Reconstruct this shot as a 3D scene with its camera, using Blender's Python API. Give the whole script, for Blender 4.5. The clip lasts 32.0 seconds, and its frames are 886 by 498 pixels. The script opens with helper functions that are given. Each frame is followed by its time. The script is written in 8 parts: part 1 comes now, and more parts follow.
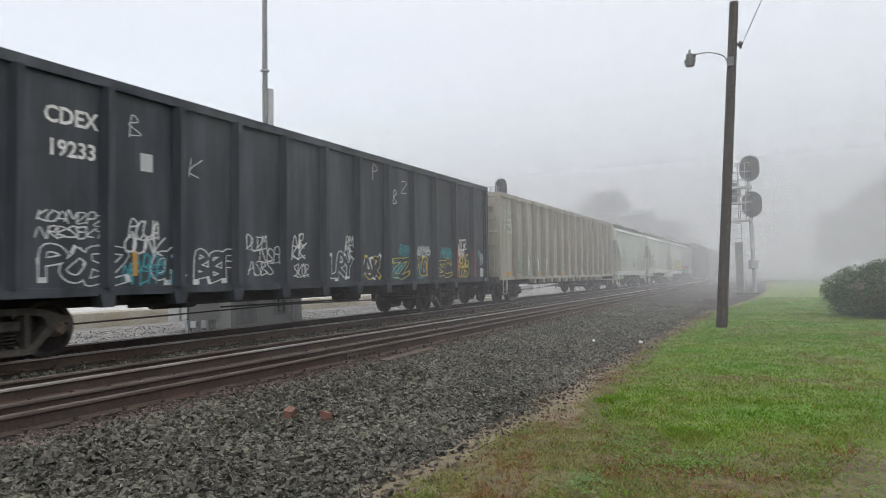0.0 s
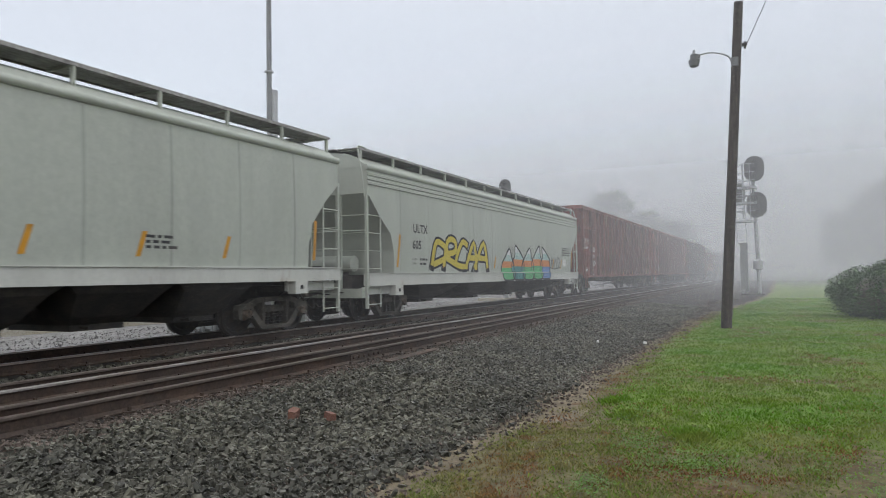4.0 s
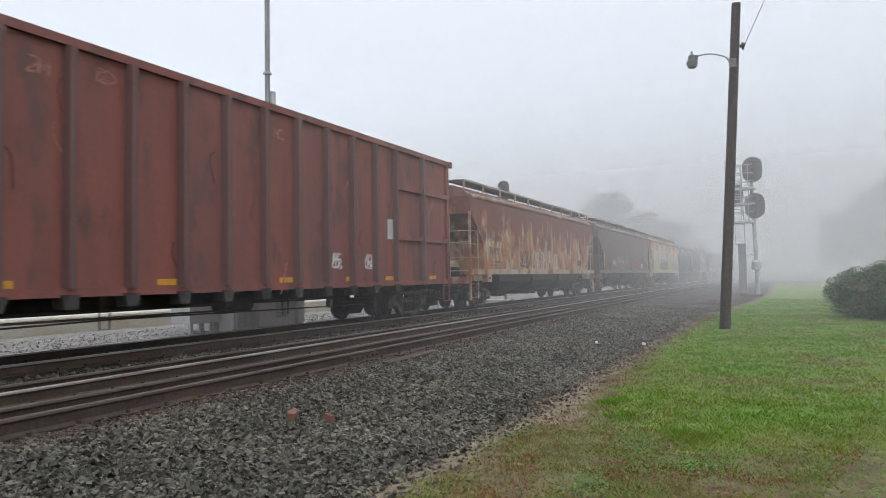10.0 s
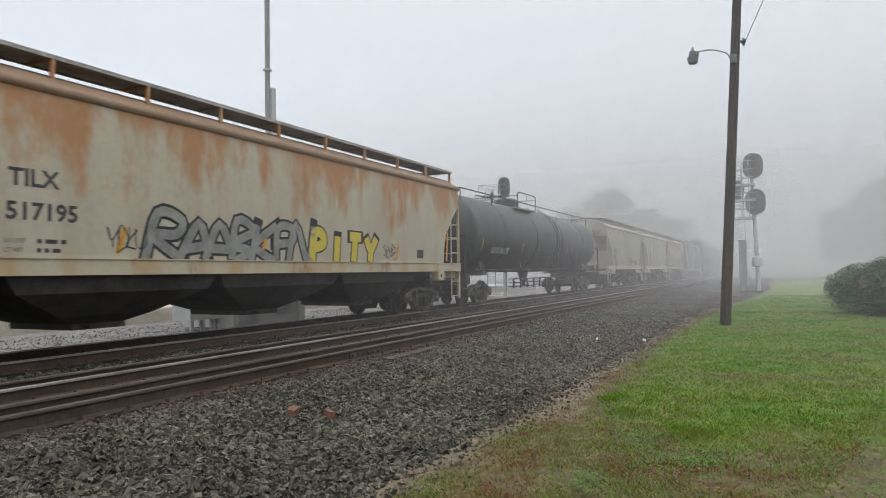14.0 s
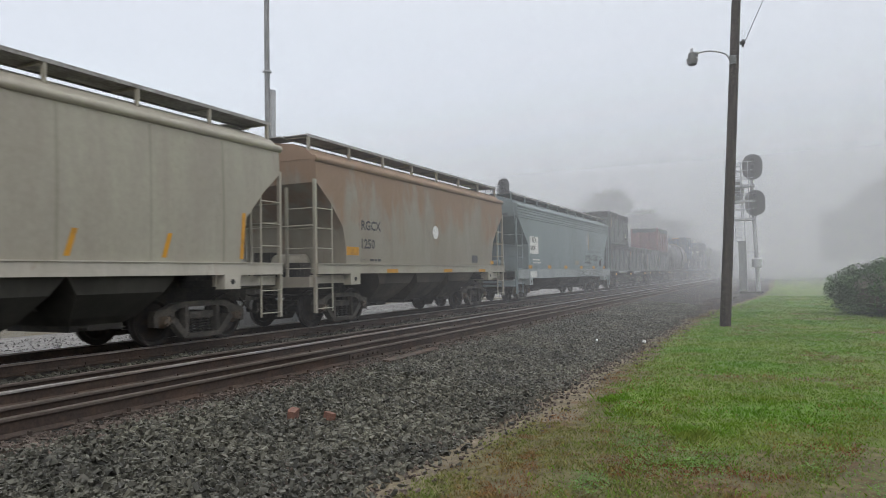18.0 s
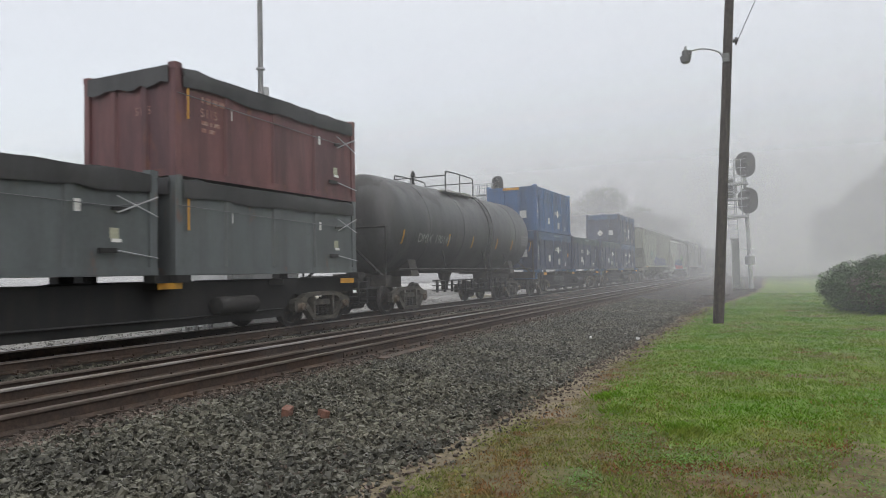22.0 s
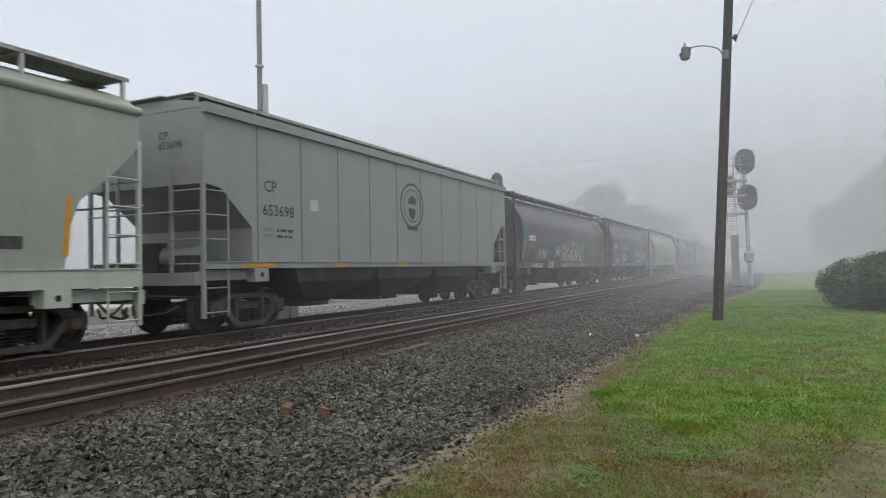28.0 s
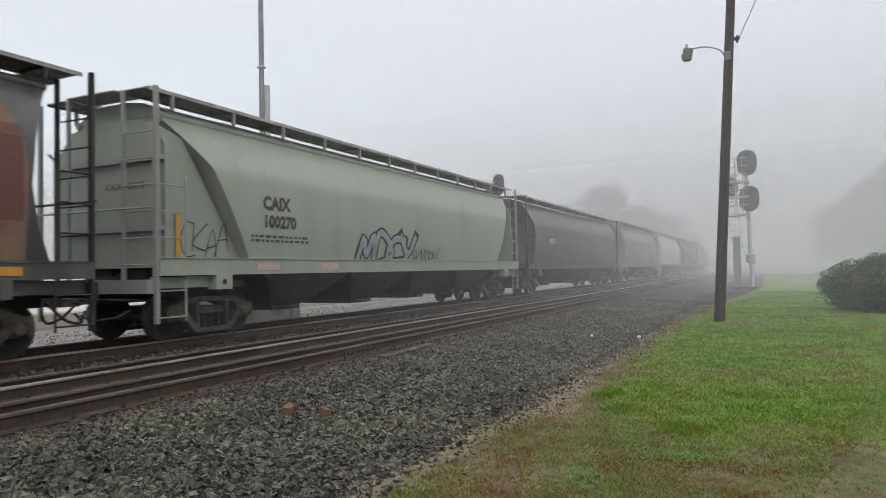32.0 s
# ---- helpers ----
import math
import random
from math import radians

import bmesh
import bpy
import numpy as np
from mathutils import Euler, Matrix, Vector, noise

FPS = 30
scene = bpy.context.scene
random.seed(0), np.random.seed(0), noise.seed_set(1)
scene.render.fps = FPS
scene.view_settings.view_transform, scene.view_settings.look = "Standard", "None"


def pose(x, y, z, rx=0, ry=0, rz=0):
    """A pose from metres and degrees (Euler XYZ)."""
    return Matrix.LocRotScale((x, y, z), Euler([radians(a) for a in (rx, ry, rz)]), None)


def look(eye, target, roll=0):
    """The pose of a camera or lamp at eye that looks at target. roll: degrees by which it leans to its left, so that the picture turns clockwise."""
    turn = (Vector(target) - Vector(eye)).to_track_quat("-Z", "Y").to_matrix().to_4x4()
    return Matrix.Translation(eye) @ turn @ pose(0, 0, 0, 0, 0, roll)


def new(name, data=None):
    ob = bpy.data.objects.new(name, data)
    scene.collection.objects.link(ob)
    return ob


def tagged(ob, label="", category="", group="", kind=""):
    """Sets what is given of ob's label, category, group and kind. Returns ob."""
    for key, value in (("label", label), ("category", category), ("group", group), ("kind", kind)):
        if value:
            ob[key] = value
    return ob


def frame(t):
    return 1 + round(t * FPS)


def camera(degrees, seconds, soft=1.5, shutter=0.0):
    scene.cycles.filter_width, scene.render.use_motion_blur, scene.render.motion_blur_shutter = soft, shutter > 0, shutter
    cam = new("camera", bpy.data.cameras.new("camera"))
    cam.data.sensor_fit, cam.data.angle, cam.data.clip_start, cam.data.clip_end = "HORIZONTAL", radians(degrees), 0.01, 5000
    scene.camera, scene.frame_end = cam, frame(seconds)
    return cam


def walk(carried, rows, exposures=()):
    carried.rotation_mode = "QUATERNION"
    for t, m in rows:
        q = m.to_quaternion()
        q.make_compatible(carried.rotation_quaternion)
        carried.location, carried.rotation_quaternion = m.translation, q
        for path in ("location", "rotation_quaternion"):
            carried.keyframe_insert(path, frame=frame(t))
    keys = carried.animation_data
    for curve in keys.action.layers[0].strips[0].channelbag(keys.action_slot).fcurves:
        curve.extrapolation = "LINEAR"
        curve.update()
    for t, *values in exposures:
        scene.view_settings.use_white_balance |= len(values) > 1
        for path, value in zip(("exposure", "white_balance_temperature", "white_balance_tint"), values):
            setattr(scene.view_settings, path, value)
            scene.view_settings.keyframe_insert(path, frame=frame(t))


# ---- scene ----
FOG_SKY, EXPOSURE = 1.27, 0.0
FOG = ((9, 0.018), (12, 0.016), (15, 0.017), (18, 0.018), (21, 0.02), (24, 0.022), (27, 0.024), (30, 0.026), (34, 0.03), (38, 0.034), (43, 0.038), (48, 0.042),
       (54, 0.042), (60, 0.048), (66, 0.055), (73, 0.065), (82, 0.11), (93, 0.20), (106, 0.22), (118, 0.28), (142, 0.45), (190, 0.7))
# World: x runs along the railway towards the fog, y from the camera to the train, z = 0 is the rail head.
EYE = (0.0, 0.0, 1.204)
cam = camera(65.43, 32.0, soft=0.85, shutter=0.12)
# seconds, heading from the line of the track, tilt, lean (degrees)
AIM = [
    (0, 25.59, 2.12, -0.75), (0.5, 25.70, 2.14, -0.76), (1, 25.74, 2.07, -0.76), (1.5, 25.73, 2.04, -0.76),
    (2, 25.74, 2.06, -0.76), (2.5, 25.76, 2.08, -0.78), (3, 25.83, 2.13, -0.76), (3.5, 25.89, 2.17, -0.76),
    (5.5, 25.96, 2.22, -0.78), (6, 26.05, 2.29, -0.80), (6.5, 26.14, 2.33, -0.81), (7, 26.08, 2.38, -0.81),
    (7.5, 26.04, 2.35, -0.80), (8, 26.04, 2.31, -0.83), (8.5, 26.09, 2.30, -0.84), (9, 26.07, 2.30, -0.85),
    (9.5, 25.92, 2.29, -0.86), (10, 25.80, 2.30, -0.87), (10.5, 25.74, 2.32, -0.89), (11, 25.80, 2.30, -0.91),
    (11.5, 25.79, 2.20, -0.92), (12, 25.78, 2.10, -0.92), (12.5, 25.74, 2.08, -0.90), (13, 25.75, 2.03, -0.90),
    (13.5, 25.80, 2.00, -0.91), (14, 25.84, 2.01, -0.92), (14.5, 25.79, 2.04, -0.93), (16.5, 25.87, 2.05, -0.95),
    (17, 25.87, 2.07, -0.98), (17.5, 25.81, 2.10, -0.99), (18, 25.82, 2.13, -1.00), (18.5, 25.85, 2.13, -0.99),
    (19, 25.86, 2.11, -1.01), (19.5, 25.75, 2.12, -1.02), (20, 25.60, 2.09, -0.99), (20.5, 25.49, 2.09, -0.98),
    (21, 25.43, 2.03, -1.00), (21.5, 25.41, 1.99, -1.02), (22, 25.33, 1.92, -1.06), (22.5, 25.33, 1.88, -1.08),
    (23, 25.25, 1.82, -1.10), (23.5, 25.24, 1.82, -1.12), (24, 25.27, 1.81, -1.12), (24.5, 25.29, 1.84, -1.14),
    (25, 25.32, 1.90, -1.16), (25.5, 25.30, 1.92, -1.17), (27.5, 25.31, 1.73, -1.15), (28, 25.29, 1.69, -1.13),
    (28.5, 25.28, 1.68, -1.13), (29, 25.32, 1.67, -1.16), (29.5, 25.32, 1.68, -1.15), (30, 25.27, 1.72, -1.12),
    (30.5, 25.24, 1.75, -1.09), (31, 25.25, 1.76, -1.08), (31.5, 25.35, 1.78, -1.08), (32, 25.42, 1.78, -1.07),
]


def aim(yaw, tilt, lean):
    a, b = radians(yaw), radians(tilt)
    d = Vector((math.cos(a) * math.cos(b), math.sin(a) * math.cos(b), math.sin(b)))
    return look(EYE, Vector(EYE) + d, lean)


walk(cam, [(t, aim(y, p, r)) for t, y, p, r in AIM],
     [(0.0, 0.16, 6700, 10), (1.0, 0.20, 7000, 10), (2.2, -0.02, 6500, 10), (6.2, 0.0, 6600, 10), (7.4, 0.17, 6700, 10), (10.2, 0.18, 6550, 10), (11.8, 0.03, 6550, 10), (13.5, 0.06, 6750, 10),
      (18.0, 0.0, 6600, 10), (20.5, 0.02, 6700, 10), (23.0, 0.04, 6850, 10), (25.0, 0.08, 6900, 10), (28.0, -0.03, 6550, 10), (30.0, 0.03, 6700, 10), (32.0, 0.04, 6750, 10)])

# ---- light: fog under an overcast sky ----
world = bpy.data.worlds.new("foggy_sky")
scene.world = world
world.use_nodes = True
wn, wl = world.node_tree.nodes, world.node_tree.links
wn.clear()
w_out = wn.new("ShaderNodeOutputWorld")
w_add = wn.new("ShaderNodeAddShader")
w_fog = wn.new("ShaderNodeBackground")
w_sky = wn.new("ShaderNodeBackground")
w_tex = wn.new("ShaderNodeTexSky")
w_tex.sky_type, w_tex.sun_disc = "NISHITA", False
w_tex.sun_elevation, w_tex.sun_rotation = radians(35), radians(-120)
w_sky.inputs["Strength"].default_value = 0.05
w_co = wn.new("ShaderNodeTexCoord")
w_sep = wn.new("ShaderNodeSeparateXYZ")
w_ramp = wn.new("ShaderNodeValToRGB")
w_fog.inputs["Strength"].default_value = FOG_SKY
e = w_ramp.color_ramp.elements
e[0].position, e[0].color = 0.0, (0.30, 0.31, 0.325, 1)
e[1].position, e[1].color = 1.0, (1.22, 1.22, 1.235, 1)
for pos, c in ((0.06, (0.36, 0.37, 0.39)), (0.16, (0.50, 0.51, 0.533)), (0.32, (0.495, 0.504, 0.526)), (0.42, (0.55, 0.56, 0.58)), (0.6, (0.85, 0.86, 0.88))):
    k = w_ramp.color_ramp.elements.new(pos)
    k.color = (*c, 1)
w_ramp.color_ramp.interpolation = "B_SPLINE"
wl.new(w_co.outputs["Generated"], w_sep.inputs[0])
wl.new(w_sep.outputs["Z"], w_ramp.inputs[0])
wl.new(w_ramp.outputs[0], w_fog.inputs["Color"])
wl.new(w_tex.outputs[0], w_sky.inputs["Color"])
wl.new(w_fog.outputs[0], w_add.inputs[0])
wl.new(w_sky.outputs[0], w_add.inputs[1])
wl.new(w_add.outputs[0], w_out.inputs["Surface"])
sun = new("sun", bpy.data.lights.new("sun", "SUN"))
sun.data.energy, sun.data.angle, sun.data.color = 0.5, radians(60), (1.0, 0.98, 0.95)
sun.matrix_world = look((0, 0, 50), (14, 12, 0))

# ---- mesh and material helpers ----
class Builder:
    """Collects faces for one mesh."""

    def __init__(self):
        self.v, self.f = [], []

    def add(self, verts, faces):
        n = len(self.v)
        self.v += [tuple(p) for p in verts]
        self.f += [tuple(i + n for i in q) for q in faces]
        return self

    def box(self, x0, x1, y0, y1, z0, z1):
        return self.add([(x, y, z) for x in (x0, x1) for y in (y0, y1) for z in (z0, z1)],
                        [(0, 1, 3, 2), (4, 6, 7, 5), (0, 4, 5, 1), (2, 3, 7, 6), (0, 2, 6, 4), (1, 5, 7, 3)])

    def slab(self, outline, axis, a, b):
        """A plate: the outline (pairs) swept along an axis from a to b."""
        n = len(outline)
        put = {"x": lambda p, s: (s, p[0], p[1]), "y": lambda p, s: (p[0], s, p[1]), "z": lambda p, s: (p[0], p[1], s)}[axis]
        vs = [put(p, a) for p in outline] + [put(p, b) for p in outline]
        fs = [tuple(range(n)), tuple(range(2 * n - 1, n - 1, -1))]
        fs += [(i, i + n, (i + 1) % n + n, (i + 1) % n) for i in range(n)]
        return self.add(vs, fs)

    def tube(self, path, r, n=6, r1=None):
        """A round bar along a path of points."""
        pts = [Vector(p) for p in path]
        vs, fs = [], []
        for i, p in enumerate(pts):
            d = (pts[min(i + 1, len(pts) - 1)] - pts[max(i - 1, 0)]).normalized()
            a = d.orthogonal().normalized() if i == 0 else (a - d * a.dot(d)).normalized()
            b = d.cross(a)
            rr = r if r1 is None else r + (r1 - r) * i / (len(pts) - 1)
            vs += [p + (a * math.cos(2 * math.pi * k / n) + b * math.sin(2 * math.pi * k / n)) * rr for k in range(n)]
        for i in range(len(pts) - 1):
            fs += [(i * n + k, i * n + (k + 1) % n, (i + 1) * n + (k + 1) % n, (i + 1) * n + k) for k in range(n)]
        fs += [tuple(range(n - 1, -1, -1)), tuple((len(pts) - 1) * n + k for k in range(n))]
        return self.add(vs, fs)

    def lathe(self, prof, n, axis, at=(0, 0, 0)):
        """A turned form: prof holds (along, radius), round an axis through at."""
        vs, fs = [], []
        for s, r in prof:
            for k in range(n):
                c, d = r * math.cos(2 * math.pi * k / n), r * math.sin(2 * math.pi * k / n)
                q = {"x": (s, c, d), "y": (c, s, d), "z": (c, d, s)}[axis]
                vs.append((q[0] + at[0], q[1] + at[1], q[2] + at[2]))
        for i in range(len(prof) - 1):
            fs += [(i * n + k, i * n + (k + 1) % n, (i + 1) * n + (k + 1) % n, (i + 1) * n + k) for k in range(n)]
        fs += [tuple(range(n - 1, -1, -1)), tuple((len(prof) - 1) * n + k for k in range(n))]
        return self.add(vs, fs)

    def mesh(self, name, material, smooth=False):
        me = bpy.data.meshes.new(name)
        me.from_pydata(self.v, [], self.f)
        bm = bmesh.new()
        bm.from_mesh(me)
        bmesh.ops.recalc_face_normals(bm, faces=bm.faces)
        bm.to_mesh(me)
        bm.free()
        me.materials.append(material)
        if smooth:
            me.shade_smooth()
            me.set_sharp_from_angle(angle=radians(38))
        return me


def part(name, what, material, parent, label="", smooth=False, at=None):
    """One mesh object under a thing or a part; what is a Builder or a mesh that others share."""
    me = what.mesh(name, material, smooth) if isinstance(what, Builder) else what
    ob = new(name, me)
    ob.parent = parent
    if at:
        ob.location = at
    return tagged(ob, label)


def thing(name, label, category, group="", at=(0, 0, 0), kind=""):
    ob = new(name)
    ob.location = at
    ob.empty_display_size = 0.3
    return tagged(ob, label, category, group, kind)


def mesh_thing(name, what, material, label, category="", group="", kind="", smooth=False, at=(0, 0, 0)):
    ob = new(name, what.mesh(name, material, smooth) if isinstance(what, Builder) else what)
    ob.location = at
    return tagged(ob, label, category, group, kind)


def mat(name, base, rough=0.7, metal=0.0, second=None, amount=0.5, scale=3.0, stretch=(1, 1, 1), third=None, amount3=0.4,
        scale3=12.0, stretch3=(1, 1, 1), grain=0.12, bump=0.1, bump_scale=60.0, space="Object", random=0.0, spec=0.4, island=False, soft3=0.08, sharp=0.18, high=None):
    """A worn surface: base, a second colour in patches or streaks, a third one finer, grain and relief."""
    m = bpy.data.materials.new(name)
    m["tone"] = base
    m.use_nodes = True
    nt = m.node_tree
    n, l = nt.nodes, nt.links
    b = n["Principled BSDF"]
    b.inputs["Roughness"].default_value, b.inputs["Metallic"].default_value = rough, metal
    b.inputs["Specular IOR Level"].default_value = spec
    co = n.new("ShaderNodeTexCoord").outputs["Object"]
    if space == "World":
        co = n.new("ShaderNodeNewGeometry").outputs["Position"]

    def noise_at(sc, st, detail=5):
        mp = n.new("ShaderNodeMapping")
        mp.inputs["Scale"].default_value = st
        l.new(co, mp.inputs[0])
        t = n.new("ShaderNodeTexNoise")
        t.inputs["Scale"].default_value, t.inputs["Detail"].default_value, t.inputs["Roughness"].default_value = sc, detail, 0.62
        l.new(mp.outputs[0], t.inputs["Vector"])
        return t.outputs["Fac"]

    def mix(a, c, fac):
        x = n.new("ShaderNodeMix")
        x.data_type = "RGBA"
        l.new(fac, x.inputs[0])
        if isinstance(a, tuple):
            x.inputs[6].default_value = (*a, 1)
        else:
            l.new(a, x.inputs[6])
        x.inputs[7].default_value = (*c, 1)
        return x.outputs[2]

    def band(v, lo, hi):
        r = n.new("ShaderNodeMapRange")
        r.interpolation_type = "SMOOTHSTEP"
        r.inputs["From Min"].default_value, r.inputs["From Max"].default_value = lo, hi
        l.new(v, r.inputs[0])
        return r.outputs[0]

    col = base
    if second:
        mid = 0.68 - 0.36 * amount
        col = mix(col, second, band(noise_at(scale, stretch), mid - sharp, mid + sharp))
    if third:
        mid = 0.70 - 0.36 * amount3
        v = noise_at(scale3, stretch3)
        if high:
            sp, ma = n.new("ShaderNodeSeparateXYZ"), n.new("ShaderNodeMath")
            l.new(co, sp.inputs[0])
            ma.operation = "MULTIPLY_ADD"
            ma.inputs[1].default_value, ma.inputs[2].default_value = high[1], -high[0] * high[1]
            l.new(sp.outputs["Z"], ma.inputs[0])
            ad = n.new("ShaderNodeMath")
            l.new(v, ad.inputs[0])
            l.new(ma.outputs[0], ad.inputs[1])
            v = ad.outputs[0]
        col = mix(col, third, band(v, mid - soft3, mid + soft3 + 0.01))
    hs = n.new("ShaderNodeHueSaturation")
    if isinstance(col, tuple):
        hs.inputs["Color"].default_value = (*col, 1)
    else:
        l.new(col, hs.inputs["Color"])
    g = n.new("ShaderNodeMapRange")
    g.inputs["To Min"].default_value, g.inputs["To Max"].default_value = 1 - grain, 1 + grain
    g.inputs["From Min"].default_value, g.inputs["From Max"].default_value = 0.3, 0.7
    l.new(noise_at(bump_scale * 0.4, (1, 1, 1), 3), g.inputs[0])
    val = g.outputs[0]
    if random:
        r = n.new("ShaderNodeMapRange")
        r.inputs["To Min"].default_value, r.inputs["To Max"].default_value = 1 - random, 1 + random
        l.new(n.new("ShaderNodeObjectInfo").outputs["Random"] if random < 0.4 and not island else n.new("ShaderNodeNewGeometry").outputs["Random Per Island"], r.inputs[0])
        k = n.new("ShaderNodeMath")
        k.operation = "MULTIPLY"
        l.new(val, k.inputs[0])
        l.new(r.outputs[0], k.inputs[1])
        val = k.outputs[0]
    l.new(val, hs.inputs["Value"])
    l.new(hs.outputs[0], b.inputs["Base Color"])
    if bump:
        bp = n.new("ShaderNodeBump")
        bp.inputs["Strength"].default_value, bp.inputs["Distance"].default_value = bump, 0.02
        l.new(noise_at(bump_scale, (1, 1, 1), 4), bp.inputs["Height"])
        l.new(bp.outputs[0], b.inputs["Normal"])
    return m


def spline(pts, n=8):
    """Points of a smooth line through pts."""
    out = []
    p = [Vector(q) for q in pts]
    for i in range(len(p) - 1):
        a, b, c, d = p[max(i - 1, 0)], p[i], p[i + 1], p[min(i + 2, len(p) - 1)]
        for k in range(n):
            t = k / n
            out.append(0.5 * ((2 * b) + (c - a) * t + (2 * a - 5 * b + 4 * c - d) * t * t + (3 * b - a - 3 * c + d) * t ** 3))
    return out + [p[-1]]

# ---- materials ----
STREAK = (0.9, 0.9, 0.10)
M = {}
M["truck"] = mat("grimy_cast_steel", (0.05, 0.047, 0.042), 0.85, 0.0, (0.095, 0.084, 0.07), 0.4, 4, grain=0.25, bump=0.2)
M["wheel"] = mat("wheel_steel", (0.028, 0.027, 0.027), 0.6, 0.3, (0.06, 0.045, 0.035), 0.3, 5)
M["axle_cap"] = mat("bearing_cap_grime", (0.09, 0.075, 0.06), 0.8, 0.0, (0.13, 0.09, 0.06), 0.4, 9)
M["underframe"] = mat("black_underframe", (0.034, 0.033, 0.033), 0.75, 0.0, (0.06, 0.053, 0.046), 0.4, 3, grain=0.2)
M["rail_head"] = mat("worn_rail_head", (0.33, 0.31, 0.30), 0.35, 0.7, (0.22, 0.17, 0.14), 0.4, 3, (0.2, 4, 1), grain=0.15, space="World")
M["rail_rust"] = mat("rusted_rail_web", (0.046, 0.034, 0.028), 0.85, 0.0, (0.068, 0.044, 0.032), 0.45, 3, grain=0.25, bump=0.25, space="World")
M["rail_spare"] = mat("rusty_spare_rail_head", (0.09, 0.074, 0.064), 0.75, 0.0, (0.062, 0.047, 0.038), 0.5, 3, (0.2, 4, 1), grain=0.15, space="World")
M["wet"] = mat("pale_wet_pavement", (0.40, 0.395, 0.385), 0.4, 0.0, (0.32, 0.315, 0.305), 0.4, 0.6, grain=0.1, bump=0.05, space="World")
M["tie"] = mat("weathered_tie", (0.045, 0.036, 0.03), 0.9, 0.0, (0.075, 0.05, 0.036), 0.4, 4, (0.6, 4, 4), grain=0.3, bump=0.5, bump_scale=30, random=0.3)
M["stone"] = mat("crushed_ballast", (0.087, 0.084, 0.064), 0.5, 0.0, (0.053, 0.052, 0.042), 0.5, 0.9, grain=0.15, bump=0.12, bump_scale=90, space="World", random=0.7, spec=0.35)
M["stone_rust"] = mat("rusty_ballast", (0.11, 0.086, 0.072), 0.8, 0.0, (0.066, 0.052, 0.043), 0.5, 1.2, grain=0.2, bump=0.15, bump_scale=90, space="World", random=0.5)
# Near-black bed: shade in the gaps between stones is put into its colour.
M["bed"] = mat("ballast_bed", (0.032, 0.029, 0.027), 0.95, 0.0, (0.014, 0.013, 0.012), 0.5, 24, third=(0.06, 0.043, 0.034), amount3=0.35, scale3=1.1, grain=0.5, bump=1.0, bump_scale=26, space="World")
M["soil"] = mat("brown_soil", (0.18, 0.15, 0.10), 0.95, 0.0, (0.11, 0.09, 0.06), 0.5, 5, third=(0.22, 0.185, 0.14), amount3=0.25, scale3=9, grain=0.4, bump=0.8, bump_scale=25, space="World")
M["dead"] = mat("dead_grass_floor", (0.125, 0.112, 0.05), 0.95, 0.0, (0.088, 0.074, 0.038), 0.5, 3, third=(0.105, 0.062, 0.034), amount3=0.3, scale3=1.6, grain=0.4, bump=0.8, bump_scale=25, space="World")
M["lawn"] = mat("lawn_floor", (0.078, 0.145, 0.022), 0.95, 0.0, (0.115, 0.15, 0.033), 0.5, 0.55, third=(0.10, 0.115, 0.03), amount3=0.24, scale3=0.8, grain=0.4, bump=0.8, bump_scale=20, space="World")
M["blade"] = mat("grass_blade", (0.088, 0.205, 0.016), 0.7, 0.0, (0.134, 0.214, 0.024), 0.5, 0.55, third=(0.19, 0.185, 0.05), amount3=0.14, scale3=0.8, grain=0.2, bump=0.0, bump_scale=30, space="World", random=0.22, spec=0.15, island=True, soft3=0.14)
M["dry_blade"] = mat("dry_grass_blade", (0.21, 0.185, 0.072), 0.75, 0.0, (0.125, 0.165, 0.04), 0.5, 1.1, third=(0.20, 0.10, 0.045), amount3=0.44, scale3=1.5, grain=0.25, bump=0.0, space="World", random=0.28, spec=0.15, island=True)
M["gravel"] = mat("pale_gravel_lot", (0.20, 0.195, 0.188), 0.95, 0.0, (0.13, 0.126, 0.12), 0.45, 1.5, third=(0.25, 0.245, 0.238), amount3=0.4, scale3=14, grain=0.35, bump=0.8, bump_scale=18, space="World")
M["concrete"] = mat("pale_concrete", (0.42, 0.40, 0.35), 0.9, 0.0, (0.36, 0.32, 0.23), 0.45, 1.6, (0.5, 1, 2), grain=0.15, space="World")
M["pole"] = mat("creosoted_pole", (0.052, 0.04, 0.034), 0.85, 0.0, (0.034, 0.027, 0.024), 0.5, 4, (5, 5, 0.3), grain=0.3, bump=0.5, bump_scale=20)
M["galv"] = mat("galvanised_steel", (0.42, 0.43, 0.44), 0.5, 0.4, (0.32, 0.33, 0.34), 0.5, 3, (1, 1, 0.3), grain=0.1)
M["alu"] = mat("aluminium_case", (0.50, 0.51, 0.52), 0.5, 0.3, (0.42, 0.43, 0.43), 0.5, 1.5, STREAK, grain=0.08)
M["black"] = mat("matt_black_paint", (0.02, 0.02, 0.021), 0.6, 0.0, (0.035, 0.035, 0.036), 0.4, 3)
M["leaf"] = mat("bush_leaf", (0.025, 0.06, 0.015), 0.6, 0.0, (0.045, 0.10, 0.025), 0.5, 2.0, grain=0.3, bump=0.0, space="World", random=0.5)
M["tree_leaf"] = mat("tree_leaf", (0.075, 0.105, 0.045), 0.7, 0.0, (0.10, 0.13, 0.055), 0.5, 0.4, grain=0.3, bump=0.0, space="World", random=0.5)
